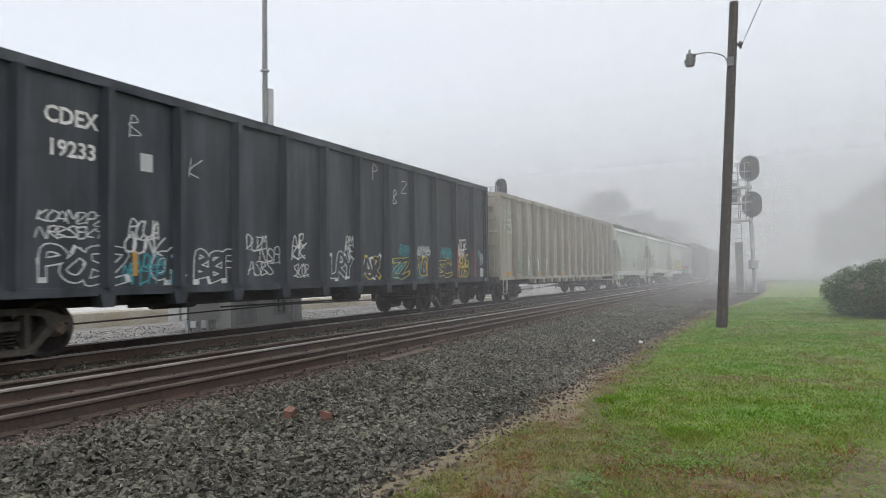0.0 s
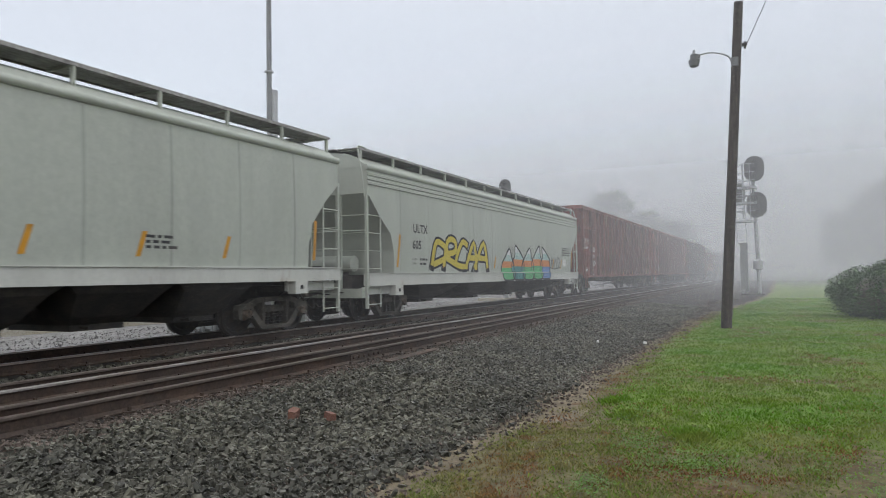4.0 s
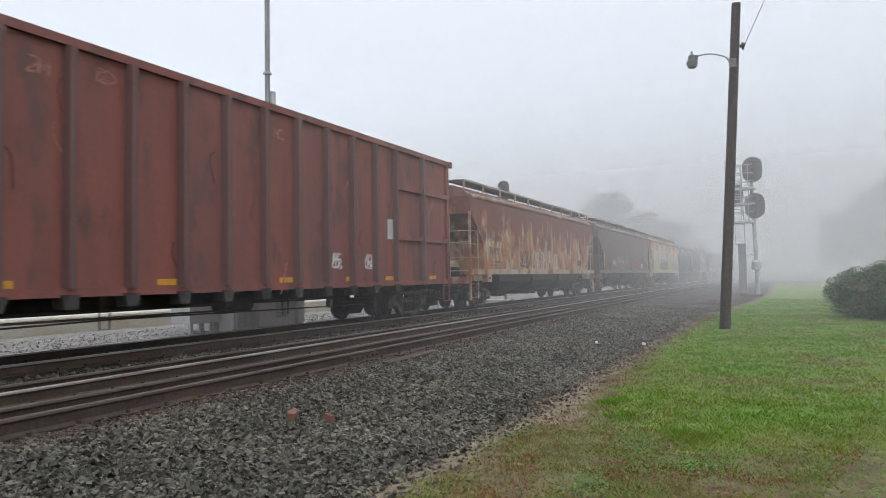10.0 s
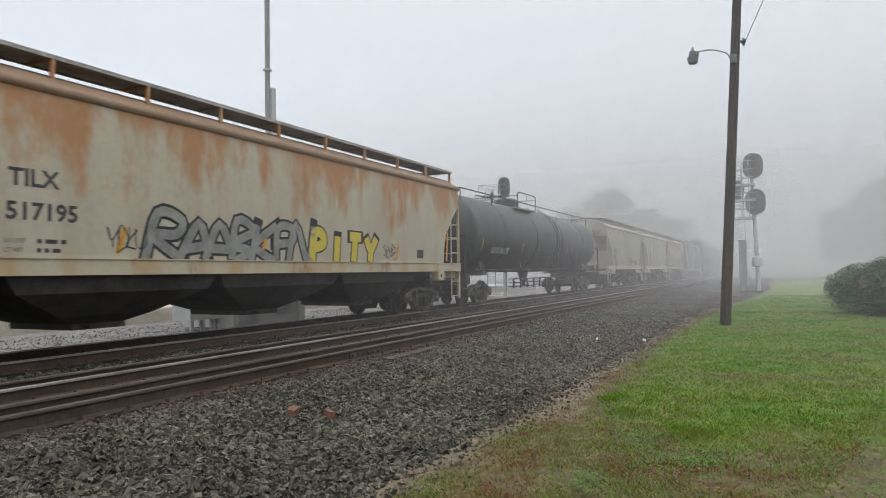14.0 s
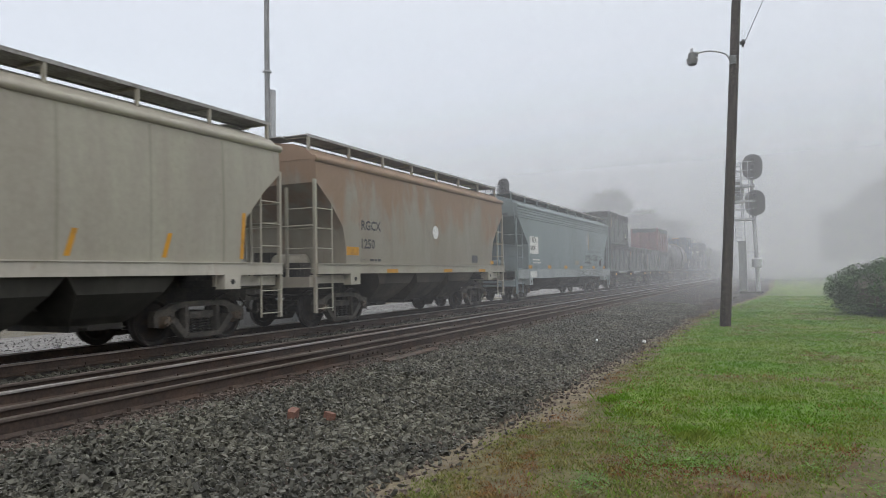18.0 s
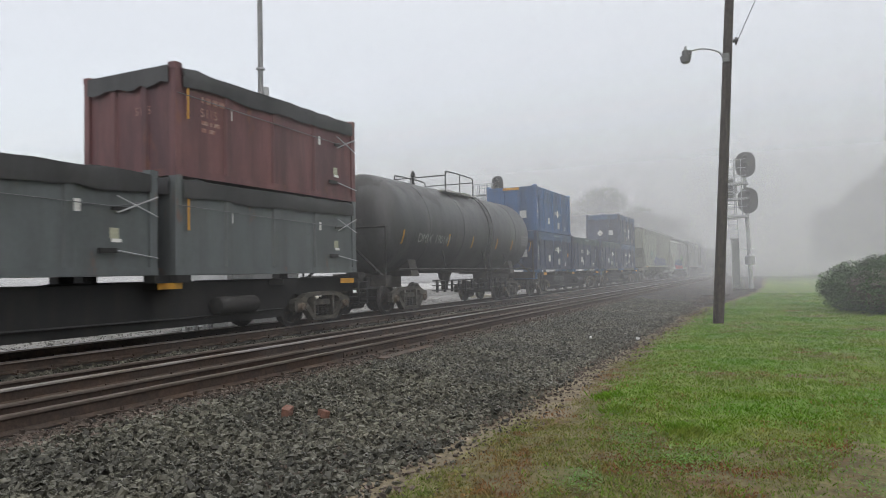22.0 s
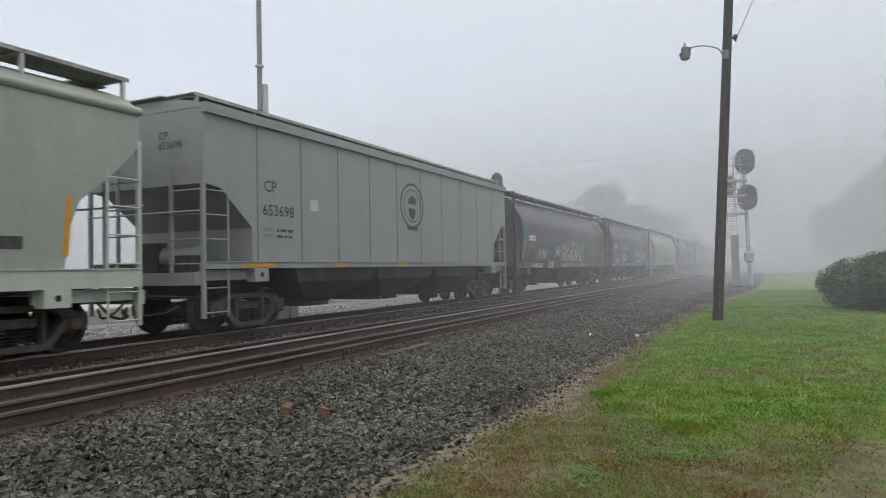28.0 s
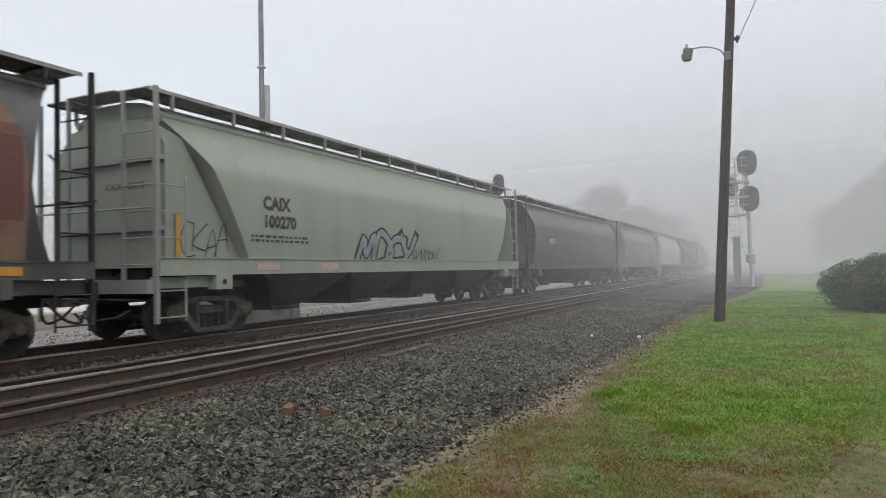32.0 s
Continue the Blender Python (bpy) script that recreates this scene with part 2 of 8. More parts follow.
M["bark"] = mat("bark", (0.09, 0.075, 0.06), 0.9, 0.0, (0.06, 0.05, 0.04), 0.5, 5, (3, 3, 0.5), bump=0.5)
M["white"] = mat("white_lettering", (0.72, 0.72, 0.70), 0.6, 0.0, (0.5, 0.49, 0.47), 0.35, 4, grain=0.08, bump=0.0)
M["dark_letter"] = mat("black_lettering", (0.045, 0.045, 0.05), 0.6, 0.0, (0.09, 0.085, 0.08), 0.3, 4, grain=0.1, bump=0.0)
M["yellow"] = mat("reflective_yellow", (0.56, 0.27, 0.025), 0.45, 0.0, (0.38, 0.19, 0.03), 0.35, 6, grain=0.08, bump=0.0)
M["cyan"] = mat("cyan_spray", (0.05, 0.29, 0.34), 0.6, 0.0, grain=0.1, bump=0.0)
M["spray_white"] = mat("white_spray", (0.62, 0.63, 0.63), 0.6, 0.0, (0.42, 0.43, 0.43), 0.4, 6, grain=0.1, bump=0.0)
M["spray_black"] = mat("black_spray", (0.025, 0.025, 0.03), 0.6, 0.0, grain=0.1, bump=0.0)
M["spray_yellow"] = mat("yellow_spray", (0.52, 0.42, 0.06), 0.6, 0.0, grain=0.1, bump=0.0)
M["spray_blue"] = mat("blue_spray", (0.12, 0.22, 0.42), 0.6, 0.0, grain=0.1, bump=0.0)
M["spray_red"] = mat("red_spray", (0.48, 0.05, 0.06), 0.6, 0.0, grain=0.1, bump=0.0)
M["spray_orange"] = mat("orange_spray", (0.55, 0.22, 0.08), 0.6, 0.0, grain=0.1, bump=0.0)
M["spray_green"] = mat("green_spray", (0.10, 0.36, 0.16), 0.6, 0.0, grain=0.1, bump=0.0)
M["spray_pink"] = mat("pink_spray", (0.36, 0.10, 0.18), 0.6, 0.0, grain=0.1, bump=0.0)
M["spray_teal"] = mat("teal_spray", (0.05, 0.18, 0.18), 0.6, 0.0, (0.08, 0.25, 0.24), 0.5, 2, grain=0.1, bump=0.0)
M["rust_cream"] = mat("cream_patch", (0.20, 0.13, 0.085), 0.7, 0.0, (0.13, 0.075, 0.055), 0.5, 1.2, grain=0.12, bump=0.0)
M["maroon_patch"] = mat("maroon_patch", (0.13, 0.055, 0.046), 0.7, 0.0, (0.12, 0.06, 0.05), 0.4, 3, grain=0.12, bump=0.0)
M["lens"] = mat("dark_signal_lens", (0.02, 0.02, 0.022), 0.15, 0.0, bump=0.0)
M["brick"] = mat("broken_brick", (0.175, 0.088, 0.064), 0.9, 0.0, (0.12, 0.066, 0.05), 0.5, 12, bump=0.5)

RUST = (0.20, 0.075, 0.035)


def paint(name, c, rust=0.15, dirt=None, streaks=0.4, rough=0.5, rust_col=RUST, high=None):
    """Railcar paint: vertical streaks of dirt, patches of rust."""
    d = dirt or tuple(0.62 * v + 0.012 for v in c)
    return mat(name, c, rough, 0.0, d, streaks, 1.6, (1.0, 1.0, 0.16), rust_col if rust else None, rust, 1.3, (1.2, 1.2, 0.5), grain=0.06, bump=0.02, bump_scale=25, high=high, soft3=0.12 if high else 0.08, spec=0.5)


P = {
    "black_gon": paint("faded_black_paint", (0.021, 0.026, 0.033), 0.0, (0.056, 0.066, 0.078), 0.42, 0.52),
    "grey_gon": paint("worn_beige_grey_paint", (0.36, 0.348, 0.292), 0.2, (0.28, 0.265, 0.225), 0.5, 0.6, (0.215, 0.145, 0.105)),
    "red_gon": paint("oxide_red_paint", (0.208, 0.067, 0.054), 0.30, (0.158, 0.058, 0.049), 0.5, 0.65, (0.105, 0.052, 0.045)),
    "pale_grey": paint("pale_grey_paint", (0.40, 0.425, 0.375), 0.0, (0.355, 0.375, 0.33), 0.4),
    "rusty": mat("rust_over_grey_paint", (0.42, 0.35, 0.27), 0.75, 0.0, (0.32, 0.15, 0.07), 0.66, 2.6, (1, 1, 0.4), (0.165, 0.062, 0.045), 0.52, 2.2, (1, 1, 0.55), grain=0.14, bump=0.03, bump_scale=25, sharp=0.11, high=(2.55, 0.17), soft3=0.1),
    "brown": paint("grimy_brown_paint", (0.138, 0.10, 0.087), 0.36, (0.105, 0.084, 0.075), 0.5, 0.6, (0.15, 0.078, 0.060)),
    "tan": paint("tan_paint_with_rust", (0.42, 0.39, 0.31), 0.37, (0.37, 0.33, 0.25), 0.5, 0.65, (0.36, 0.185, 0.085), (2.95, 0.16)),
    "dirty": paint("dirty_cream_paint", (0.345, 0.328, 0.265), 0.0, (0.30, 0.273, 0.225), 0.5),
    "tan_dark": paint("dull_tan_rusty_paint", (0.275, 0.255, 0.21), 0.34, (0.24, 0.21, 0.168), 0.5, 0.7, (0.25, 0.168, 0.112), (2.6, 0.2)),
    "blue_hopper": paint("pale_blue_paint", (0.212, 0.255, 0.268), 0.0, (0.178, 0.214, 0.225), 0.4),
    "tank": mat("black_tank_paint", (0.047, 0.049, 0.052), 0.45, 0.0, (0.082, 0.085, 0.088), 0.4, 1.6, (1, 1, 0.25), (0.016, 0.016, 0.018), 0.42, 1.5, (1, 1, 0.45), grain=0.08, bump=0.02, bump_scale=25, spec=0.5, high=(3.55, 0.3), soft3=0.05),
    "tank_black": paint("glossy_black_tank_paint", (0.022, 0.023, 0.027), 0.0, (0.045, 0.045, 0.05), 0.4, 0.4),
    "box_grey": paint("dark_green_grey_paint", (0.105, 0.118, 0.122), 0.05, (0.078, 0.087, 0.09), 0.5),
    "box_maroon": paint("maroon_paint", (0.15, 0.06, 0.06), 0.05, (0.07, 0.027, 0.032), 0.5),
    "box_blue": paint("bright_blue_paint", (0.032, 0.098, 0.24), 0.0, (0.032, 0.07, 0.15), 0.4),
    "box_navy": paint("navy_paint", (0.027, 0.043, 0.092), 0.0, (0.022, 0.034, 0.068), 0.4),
    "tarp_blue": paint("blue_tarpaulin", (0.028, 0.075, 0.18), 0.0, (0.03, 0.06, 0.11), 0.5),
    "tarp_teal": paint("dark_teal_tarpaulin", (0.03, 0.065, 0.075), 0.0, (0.025, 0.05, 0.06), 0.5),
    "tarp_black": paint("black_tarpaulin", (0.025, 0.026, 0.028), 0.0, (0.045, 0.045, 0.047), 0.5),
    "flat": paint("navy_flatcar_paint", (0.010, 0.013, 0.022), 0.0, (0.009, 0.010, 0.014), 0.5, 0.85),
    "green_grey": paint("faded_green_grey_paint", (0.225, 0.24, 0.195), 0.03, (0.19, 0.203, 0.165), 0.45),
    "cp_grey": paint("mid_grey_paint", (0.245, 0.254, 0.251), 0.0, (0.228, 0.235, 0.233), 0.45),
    "black_hopper": paint("sooty_black_paint", (0.046, 0.044, 0.047), 0.0, (0.082, 0.077, 0.078), 0.45, 0.38),
    "sage": paint("sage_grey_paint", (0.275, 0.30, 0.255), 0.0, (0.245, 0.263, 0.225), 0.4),
    "grey_dark": paint("dark_grey_paint", (0.20, 0.205, 0.205), 0.0, (0.16, 0.165, 0.165), 0.45),
    "red_rib": paint("grimy_oxide_rib", (0.135, 0.066, 0.06), 0.2, (0.095, 0.055, 0.05), 0.5, 0.6, (0.06, 0.04, 0.036)),
    "pale_sill": paint("pale_sill_paint", (0.53, 0.54, 0.50), 0.04, (0.46, 0.465, 0.43), 0.4),
    "olive": paint("dark_olive_bays", (0.062, 0.062, 0.044), 0.0, (0.042, 0.042, 0.032), 0.5),
    "dirty_sill": paint("cream_sill_paint", (0.47, 0.445, 0.38), 0.05, (0.40, 0.37, 0.31), 0.4),
    # darker strip for the side seams of the flat-sided hoppers
    "seam": paint("dark_seam", (0.13, 0.135, 0.133), 0.0, (0.09, 0.09, 0.09), 0.4),
    "rust_eave": paint("rusty_roof_edge", (0.24, 0.12, 0.09), 0.3, (0.17, 0.085, 0.065), 0.5, 0.7, (0.34, 0.24, 0.17)),
    "walk": mat("running_board_grating", (0.34, 0.335, 0.325), 0.75, 0.0, (0.22, 0.21, 0.2), 0.4, 3, grain=0.3, bump=0.6, bump_scale=40),
}

# Rust-flecked beige, darkened so the ribs' shading is in the paint.
P["beige_rib"] = paint("shaded_beige_rib", (0.28, 0.265, 0.225), 0.2, (0.2, 0.185, 0.155), 0.5, 0.65, (0.17, 0.11, 0.08))
# Dark drab for hopper outlet bays and the near signal's base.
P["grime"] = paint("dark_drab_paint", (0.062, 0.06, 0.05), 0.0, (0.036, 0.035, 0.03), 0.5, 0.8)
# ---- ground: lawn, ballast, two tracks, gravel lot ----
TRACK_NEAR, TRACK_TRAIN = 6.965, 10.984
GAUGE = 0.7525


def wob(x, y, s, k):
    return noise.noise(Vector((x * s, y * s, k)))


def ground_z(x, y):
    """Height of the ground across the line, with small unevenness."""
    prof = ((-400, -0.30), (1.6, -0.30), (2.5, -0.36), (3.3, -0.37), (4.7, -0.27), (5.4, -0.19), (8.6, -0.19), (9.1, -0.27), (9.5, -0.19), (12.6, -0.19), (13.6, -0.34), (400, -0.30))
    for (a, za), (b, zb) in zip(prof, prof[1:]):
        if a <= y <= b:
            z = za + (zb - za) * (y - a) / (b - a)
            break
    if y < 2.6:
        z += 0.05 * wob(x, y, 0.35, 1.0) + 0.015 * wob(x, y, 1.7, 4.0)
    elif y < 5.2:
        z += 0.03 * wob(x, y, 1.1, 2.0)
    return z


def verge_y(x):
    """Where the ballast ends and the dirt verge begins."""
    return 2.70 + 0.035 * min(max(x - 20, 0), 16) + 0.13 * wob(x, 0, 0.6, 7.0) + 0.09 * wob(x, 0, 2.3, 9.0)


def green_y(x):
    """Where the green lawn gives way to dirt and dead grass."""
    return float(np.interp(x, (0, 4, 7, 8.3, 11.2, 15.3, 22.5, 28, 37, 46, 60), (1.6, 1.6, 1.5, 1.72, 1.88, 2.06, 2.05, 1.9, 0.95, 0.45, 0.3))) + 0.17 * wob(x, 0, 0.8, 17.0)


def lush(x, y):
    """How green the lawn is, 0 to 1: full behind the worn strip, thin and patchy close to the house."""
    g = min(max(0.5 + (green_y(x) - y) / 0.7, 0.0), 1.0)
    worn = min(max((x - 5.9 - 0.45 * (y < 0.3) + 0.9 * wob(x, y, 0.7, 51.0)) / 1.3, 0.0), 1.0)
    patchy = min(max(0.92 - 1.6 * wob(x, y, 0.62, 21.0) + 0.7 * wob(x, y, 2.6, 23.0), 0.0), 1.0)
    return g * (0.13 + 0.87 * worn) * (0.35 + 0.65 * patchy) if x < 26 else g


def build_ground():
    xs = [-400, -120, -40, -20, -14, -10] + [-8 + 0.25 * i for i in range(0, 32)] + [0.125 * i for i in range(0, 128)] + [16 + 0.25 * i for i in range(0, 136)] + [52, 56, 62, 70, 85, 110, 160, 260, 600, 1500]
    ys = [-400, -120, -50, -25, -15] + [-12 + 0.5 * i for i in range(0, 22)] + [-0.9 + 0.125 * i for i in range(0, 25)]
    ys += [2.25, 2.4, 2.55, 2.7, 2.85, 3.0, 3.2, 3.7, 4.2, 4.7, 5.1, 5.5, 6.2, 6.97, 7.7, 8.5, 8.8, 9.1, 9.4, 10.2, 11, 11.8, 12.6, 13.1, 13.6, 14.5, 16, 19, 24, 32, 50, 90, 160, 400]
    verts, faces, slot = [], [], []
    for x in xs:
        for y in ys:
            yy = y
            if 2.0 < y < 3.3:
                yy = y + (verge_y(min(max(x, -10), 60)) - 2.65) * (1 - abs(y - 2.65) / 0.75)
            if 13.0 < y < 13.7:
                yy = y + 0.2 * wob(x, 0, 0.5, 3.0)
            verts.append((x, yy, ground_z(x, yy) if -60 < x < 100 else ground_z(0, y)))
    n = len(ys)
    for i in range(len(xs) - 1):
        for j in range(n - 1):
            faces.append((i * n + j, (i + 1) * n + j, (i + 1) * n + j + 1, i * n + j + 1))
            y = ys[j]
            x = min(max(xs[i] + 0.06, -10), 60)
            k = lush(x, y) + 0.35 * wob(x, y, 3.1, 41.0)
            dirt = y > green_y(x) + 0.34 + 0.25 * wob(x, y, 1.9, 43.0) and (x > 7 or y > 2.35)
            slot.append((2 if dirt and x > 23 else 1 if dirt else 0 if k > 0.42 else 4) if y < 2.6 else 2 if y < 13.3 else 3)
    me = bpy.data.meshes.new("ground")
    me.from_pydata(verts, [], faces)
    for k in ("lawn", "soil", "bed", "gravel", "dead"):
        me.materials.append(M[k])
    me.polygons.foreach_set("material_index", slot)
    me.shade_smooth()
    tagged(new("ground", me), "lawn, dirt edge, crushed stone railway bed and gravel lot", "ground", kind="structure")


build_ground()


def rail(y, x0, x1, label, z=0.0, head="rail_head"):
    web = [(0.038, -0.03), (0.012, -0.052), (0.009, -0.14), (0.07, -0.168), (0.07, -0.18), (-0.07, -0.18), (-0.07, -0.168), (-0.009, -0.14), (-0.012, -0.052), (-0.038, -0.03)]
    t = mesh_thing("rail", Builder().slab(web, "x", x0, x1), M["rail_rust"], label, "rail", "rails of the two tracks", at=(0, y, z))
    top = [(-0.038, -0.03), (-0.037, -0.008), (-0.028, 0.0), (0.028, 0.0), (0.037, -0.008), (0.038, -0.03)]
    part("rail_head", Builder().slab(top, "x", x0, x1), M[head], t, "worn steel running surface")
    return t


for yy, top in ((TRACK_NEAR - GAUGE, "rail_spare"), (TRACK_NEAR + GAUGE, "rail_head")):
    rail(yy, -60, 400, "running rail with worn head and rusty web on the near track", head=top)
for yy in (TRACK_TRAIN - GAUGE, TRACK_TRAIN + GAUGE):
    rail(yy, -60, 400, "running rail with bright polished head under the train")
for yy in (TRACK_NEAR - GAUGE + 0.57, TRACK_NEAR + GAUGE + 0.57):
    rail(yy, -60, 240, "spare rusty rail laid down beside the running rail", -0.004, "rail_spare")


def ties():
    b = Builder()
    b.slab([(-1.28, -0.17), (-1.3, -0.19), (-1.3, -0.34), (1.3, -0.34), (1.3, -0.19), (1.28, -0.17)], "x", -0.11, 0.11)
    me = b.mesh("tie", M["tie"])
    pb = Builder()
    pb.box(-0.1, 0.1, -0.15, 0.15, -0.172, -0.13).box(-0.06, -0.03, -0.12, -0.09, -0.13, -0.09).box(0.03, 0.06, 0.09, 0.12, -0.13, -0.09)
    plate = pb.mesh("tie_plate", M["rail_rust"])
    rnd = random.Random(4)
    for yc, x1 in ((TRACK_NEAR, 62), (TRACK_TRAIN, 62)):
        x = 0.4
        while x < x1:
            ob = tagged(new("tie", me), "weathered wooden tie bedded in ballast", "railway tie", "ties of the two tracks")
            ob.matrix_basis = pose(x + rnd.uniform(-0.03, 0.03), yc + rnd.uniform(-0.06, 0.06), rnd.uniform(-0.05, -0.03), 0, 0, rnd.uniform(-1, 1))
            if x < 32:
                for s in (-GAUGE, GAUGE):
                    part("tie_plate", plate, None, ob, at=(0, s, 0))
            x += 0.52
    j = Builder()
    j.box(-0.45, 0.45, -0.032, -0.012, -0.14, -0.05)
    for k in range(6):
        j.lathe([(-0.065, 0.022), (-0.03, 0.022)], 6, "y", (-0.38 + 0.152 * k, 0, -0.095))
    mesh_thing("joint_bar", j, M["rail_rust"], "bolted rusty joint bar on the near rail", "joint bar", at=(9.75, TRACK_NEAR - GAUGE, 0))
    board = Builder().slab([(-1.0, -0.10), (0.9, -0.13), (1.05, 0.02), (-0.95, 0.07)], "z", -0.02, 0.03)
    ob = mesh_thing("board", board, M["tie"], "splintered plank lying on the ballast beside the rail", "plank")
    ob.matrix_basis = pose(10.5, 5.72, -0.17, 3, 0, 4)


ties()


def stones(name, label, material, count, place, size, seed):
    """Crushed stones joined into one object: eight-faced lumps with uneven corners."""
    rng = np.random.default_rng(seed)
    xs, ys, keep = place(rng, count)
    xs, ys = xs[keep], ys[keep]
    n = len(xs)
    zs = np.array([ground_z(a, c) for a, c in zip(xs, ys)])
    base = np.array([(-0.75, -0.7, -0.6), (0.8, -0.75, -0.6), (0.75, 0.7, -0.6), (-0.8, 0.75, -0.6), (-0.62, -0.6, 0.6), (0.72, -0.55, 0.55), (0.6, 0.65, 0.62), (-0.7, 0.5, 0.55)])
    tri = np.array([(0, 1, 5), (0, 5, 4), (1, 2, 6), (1, 6, 5), (2, 3, 7), (2, 7, 6), (3, 0, 4), (3, 4, 7), (4, 5, 6), (4, 6, 7)])
    s = rng.uniform(size[0], size[1], n) * rng.choice([0.7, 1.0, 1.0, 1.25], n)
    v = base[None] * rng.uniform(0.62, 1.2, (n, 8, 3)) * s[:, None, None]
    v *= np.stack([rng.uniform(0.85, 1.4, n), rng.uniform(0.6, 1.0, n), rng.uniform(0.4, 0.85, n)], 1)[:, None]
    q = rng.normal(size=(n, 4)) * (1, 0.35, 0.35, 1)
    q /= np.linalg.norm(q, axis=1)[:, None]
    w, i, j, k = q.T
    rot = np.stack([1 - 2 * (j * j + k * k), 2 * (i * j - k * w), 2 * (i * k + j * w), 2 * (i * j + k * w), 1 - 2 * (i * i + k * k), 2 * (j * k - i * w),
                    2 * (i * k - j * w), 2 * (j * k + i * w), 1 - 2 * (i * i + j * j)], 1).reshape(n, 3, 3)
    v = np.einsum("nab,npb->npa", rot, v)
    v += np.stack([xs, ys, zs + s * rng.uniform(-0.2, 0.95, n)], 1)[:, None]
    f = tri[None] + (np.arange(n) * 8)[:, None, None]
    me = bpy.data.meshes.new(name)
    v, f = v.reshape(-1, 3), f.reshape(-1, 3)
    me.vertices.add(len(v))
    me.vertices.foreach_set("co", v.astype(np.float32).ravel())
    me.loops.add(f.size)
    me.loops.foreach_set("vertex_index", f.astype(np.int32).ravel())
    me.polygons.add(len(f))
    me.polygons.foreach_set("loop_start", np.arange(0, f.size, 3, dtype=np.int32))
    me.polygons.foreach_set("loop_total", np.full(len(f), 3, dtype=np.int32))
    me.update(calc_edges=True)
    me.validate()
    me.shade_flat()
    me.materials.append(M[material])
    return tagged(new(name, me), label, "ballast", kind="stuff")


def near_strip(rng, n):
    x = np.where(rng.random(n) < 0.08, rng.uniform(-8, 1.5, n), 1.0 + 32 * rng.random(n) ** 1.5)
    y = rng.uniform(2.25, 5.9, n)
    return x, y, (y > np.array([verge_y(a) for a in x]) + 0.05 + rng.normal(0, 0.12, n)) & ((x > 1.2 * y - 6) | (rng.random(n) < 0.6)) & (y < 5.62 + rng.normal(0, 0.1, n))


def shoulder(rng, n):
    x = 3.0 + 30 * rng.random(n) ** 1.5
    y = rng.normal(5.75, 0.2, n)
    return x, y, (y < 6.12) & (y > 4.8)


def between(rng, n):
    x = 2.0 + 28 * rng.random(n) ** 1.4
    return x, rng.uniform(8.5, 9.75, n), np.ones(n, bool)


def in_track(rng, n):
    x = 2.0 + 28 * rng.random(n) ** 1.4
    y = np.where(rng.random(n) < 0.7, rng.uniform(6.3, 7.6, n), rng.uniform(10.4, 12.9, n))
    return x, y, np.ones(n, bool)


def verge(rng, n):
    x = 2.0 + 40 * rng.random(n) ** 1.6
    return x, np.array([verge_y(a) for a in x]) + rng.normal(0.03, 0.26, n) - np.where(x > 23, np.abs(rng.normal(0, 0.7, n)), 0) + np.where(x < 6.5, np.abs(rng.normal(0, 0.35, n)), 0), np.ones(n, bool)


def lot(rng, n):
    x = 6 + 30 * rng.random(n)
    return x, rng.uniform(13.0, 18, n), np.ones(n, bool)


stones("ballast_stones", "grey crushed ballast stones beside the near track", "stone", 158000, near_strip, (0.016, 0.034), 1)
stones("rusty_ballast", "rust-stained ballast stones along the rail", "stone_rust", 14000, shoulder, (0.010, 0.026), 2)
stones("ballast_between", "dusty ballast stones between the two tracks", "stone", 11000, between, (0.018, 0.038), 3)
stones("track_ballast", "brown-stained ballast between the rails", "stone_rust", 13000, in_track, (0.014, 0.032), 4)
stones("verge_stones", "scattered small stones in the dirt verge", "stone_rust", 12000, verge, (0.007, 0.022), 5)
stones("lot_gravel", "loose pale gravel behind the train", "gravel", 6000, lot, (0.012, 0.03), 6)


def lump(name, label, x, y, s, material, rz, category):
    b = Builder()
    b.slab([(-s, -s * 0.5), (s * 0.9, -s * 0.55), (s, s * 0.45), (-s * 0.2, s * 0.6), (-s * 0.95, s * 0.4)], "z", -0.02, s * 0.9)
    ob = mesh_thing(name, b, M[material], label, category)
    ob.matrix_basis = pose(x, y, ground_z(x, y) + 0.03, 8, -6, rz)


lump("brick", "broken red brick lying on the ballast", 5.86, 4.62, 0.085, "brick", 20, "brick")
lump("brick", "broken red brick lying on the ballast", 6.06, 4.30, 0.065, "brick", 70, "brick")
lump("white_stone", "small white stone on the ballast", 15.6, 2.68, 0.035, "white", 60, "stone")
lump("white_stone", "small white stone on the ballast", 15.2, 3.63, 0.04, "white", 10, "stone")


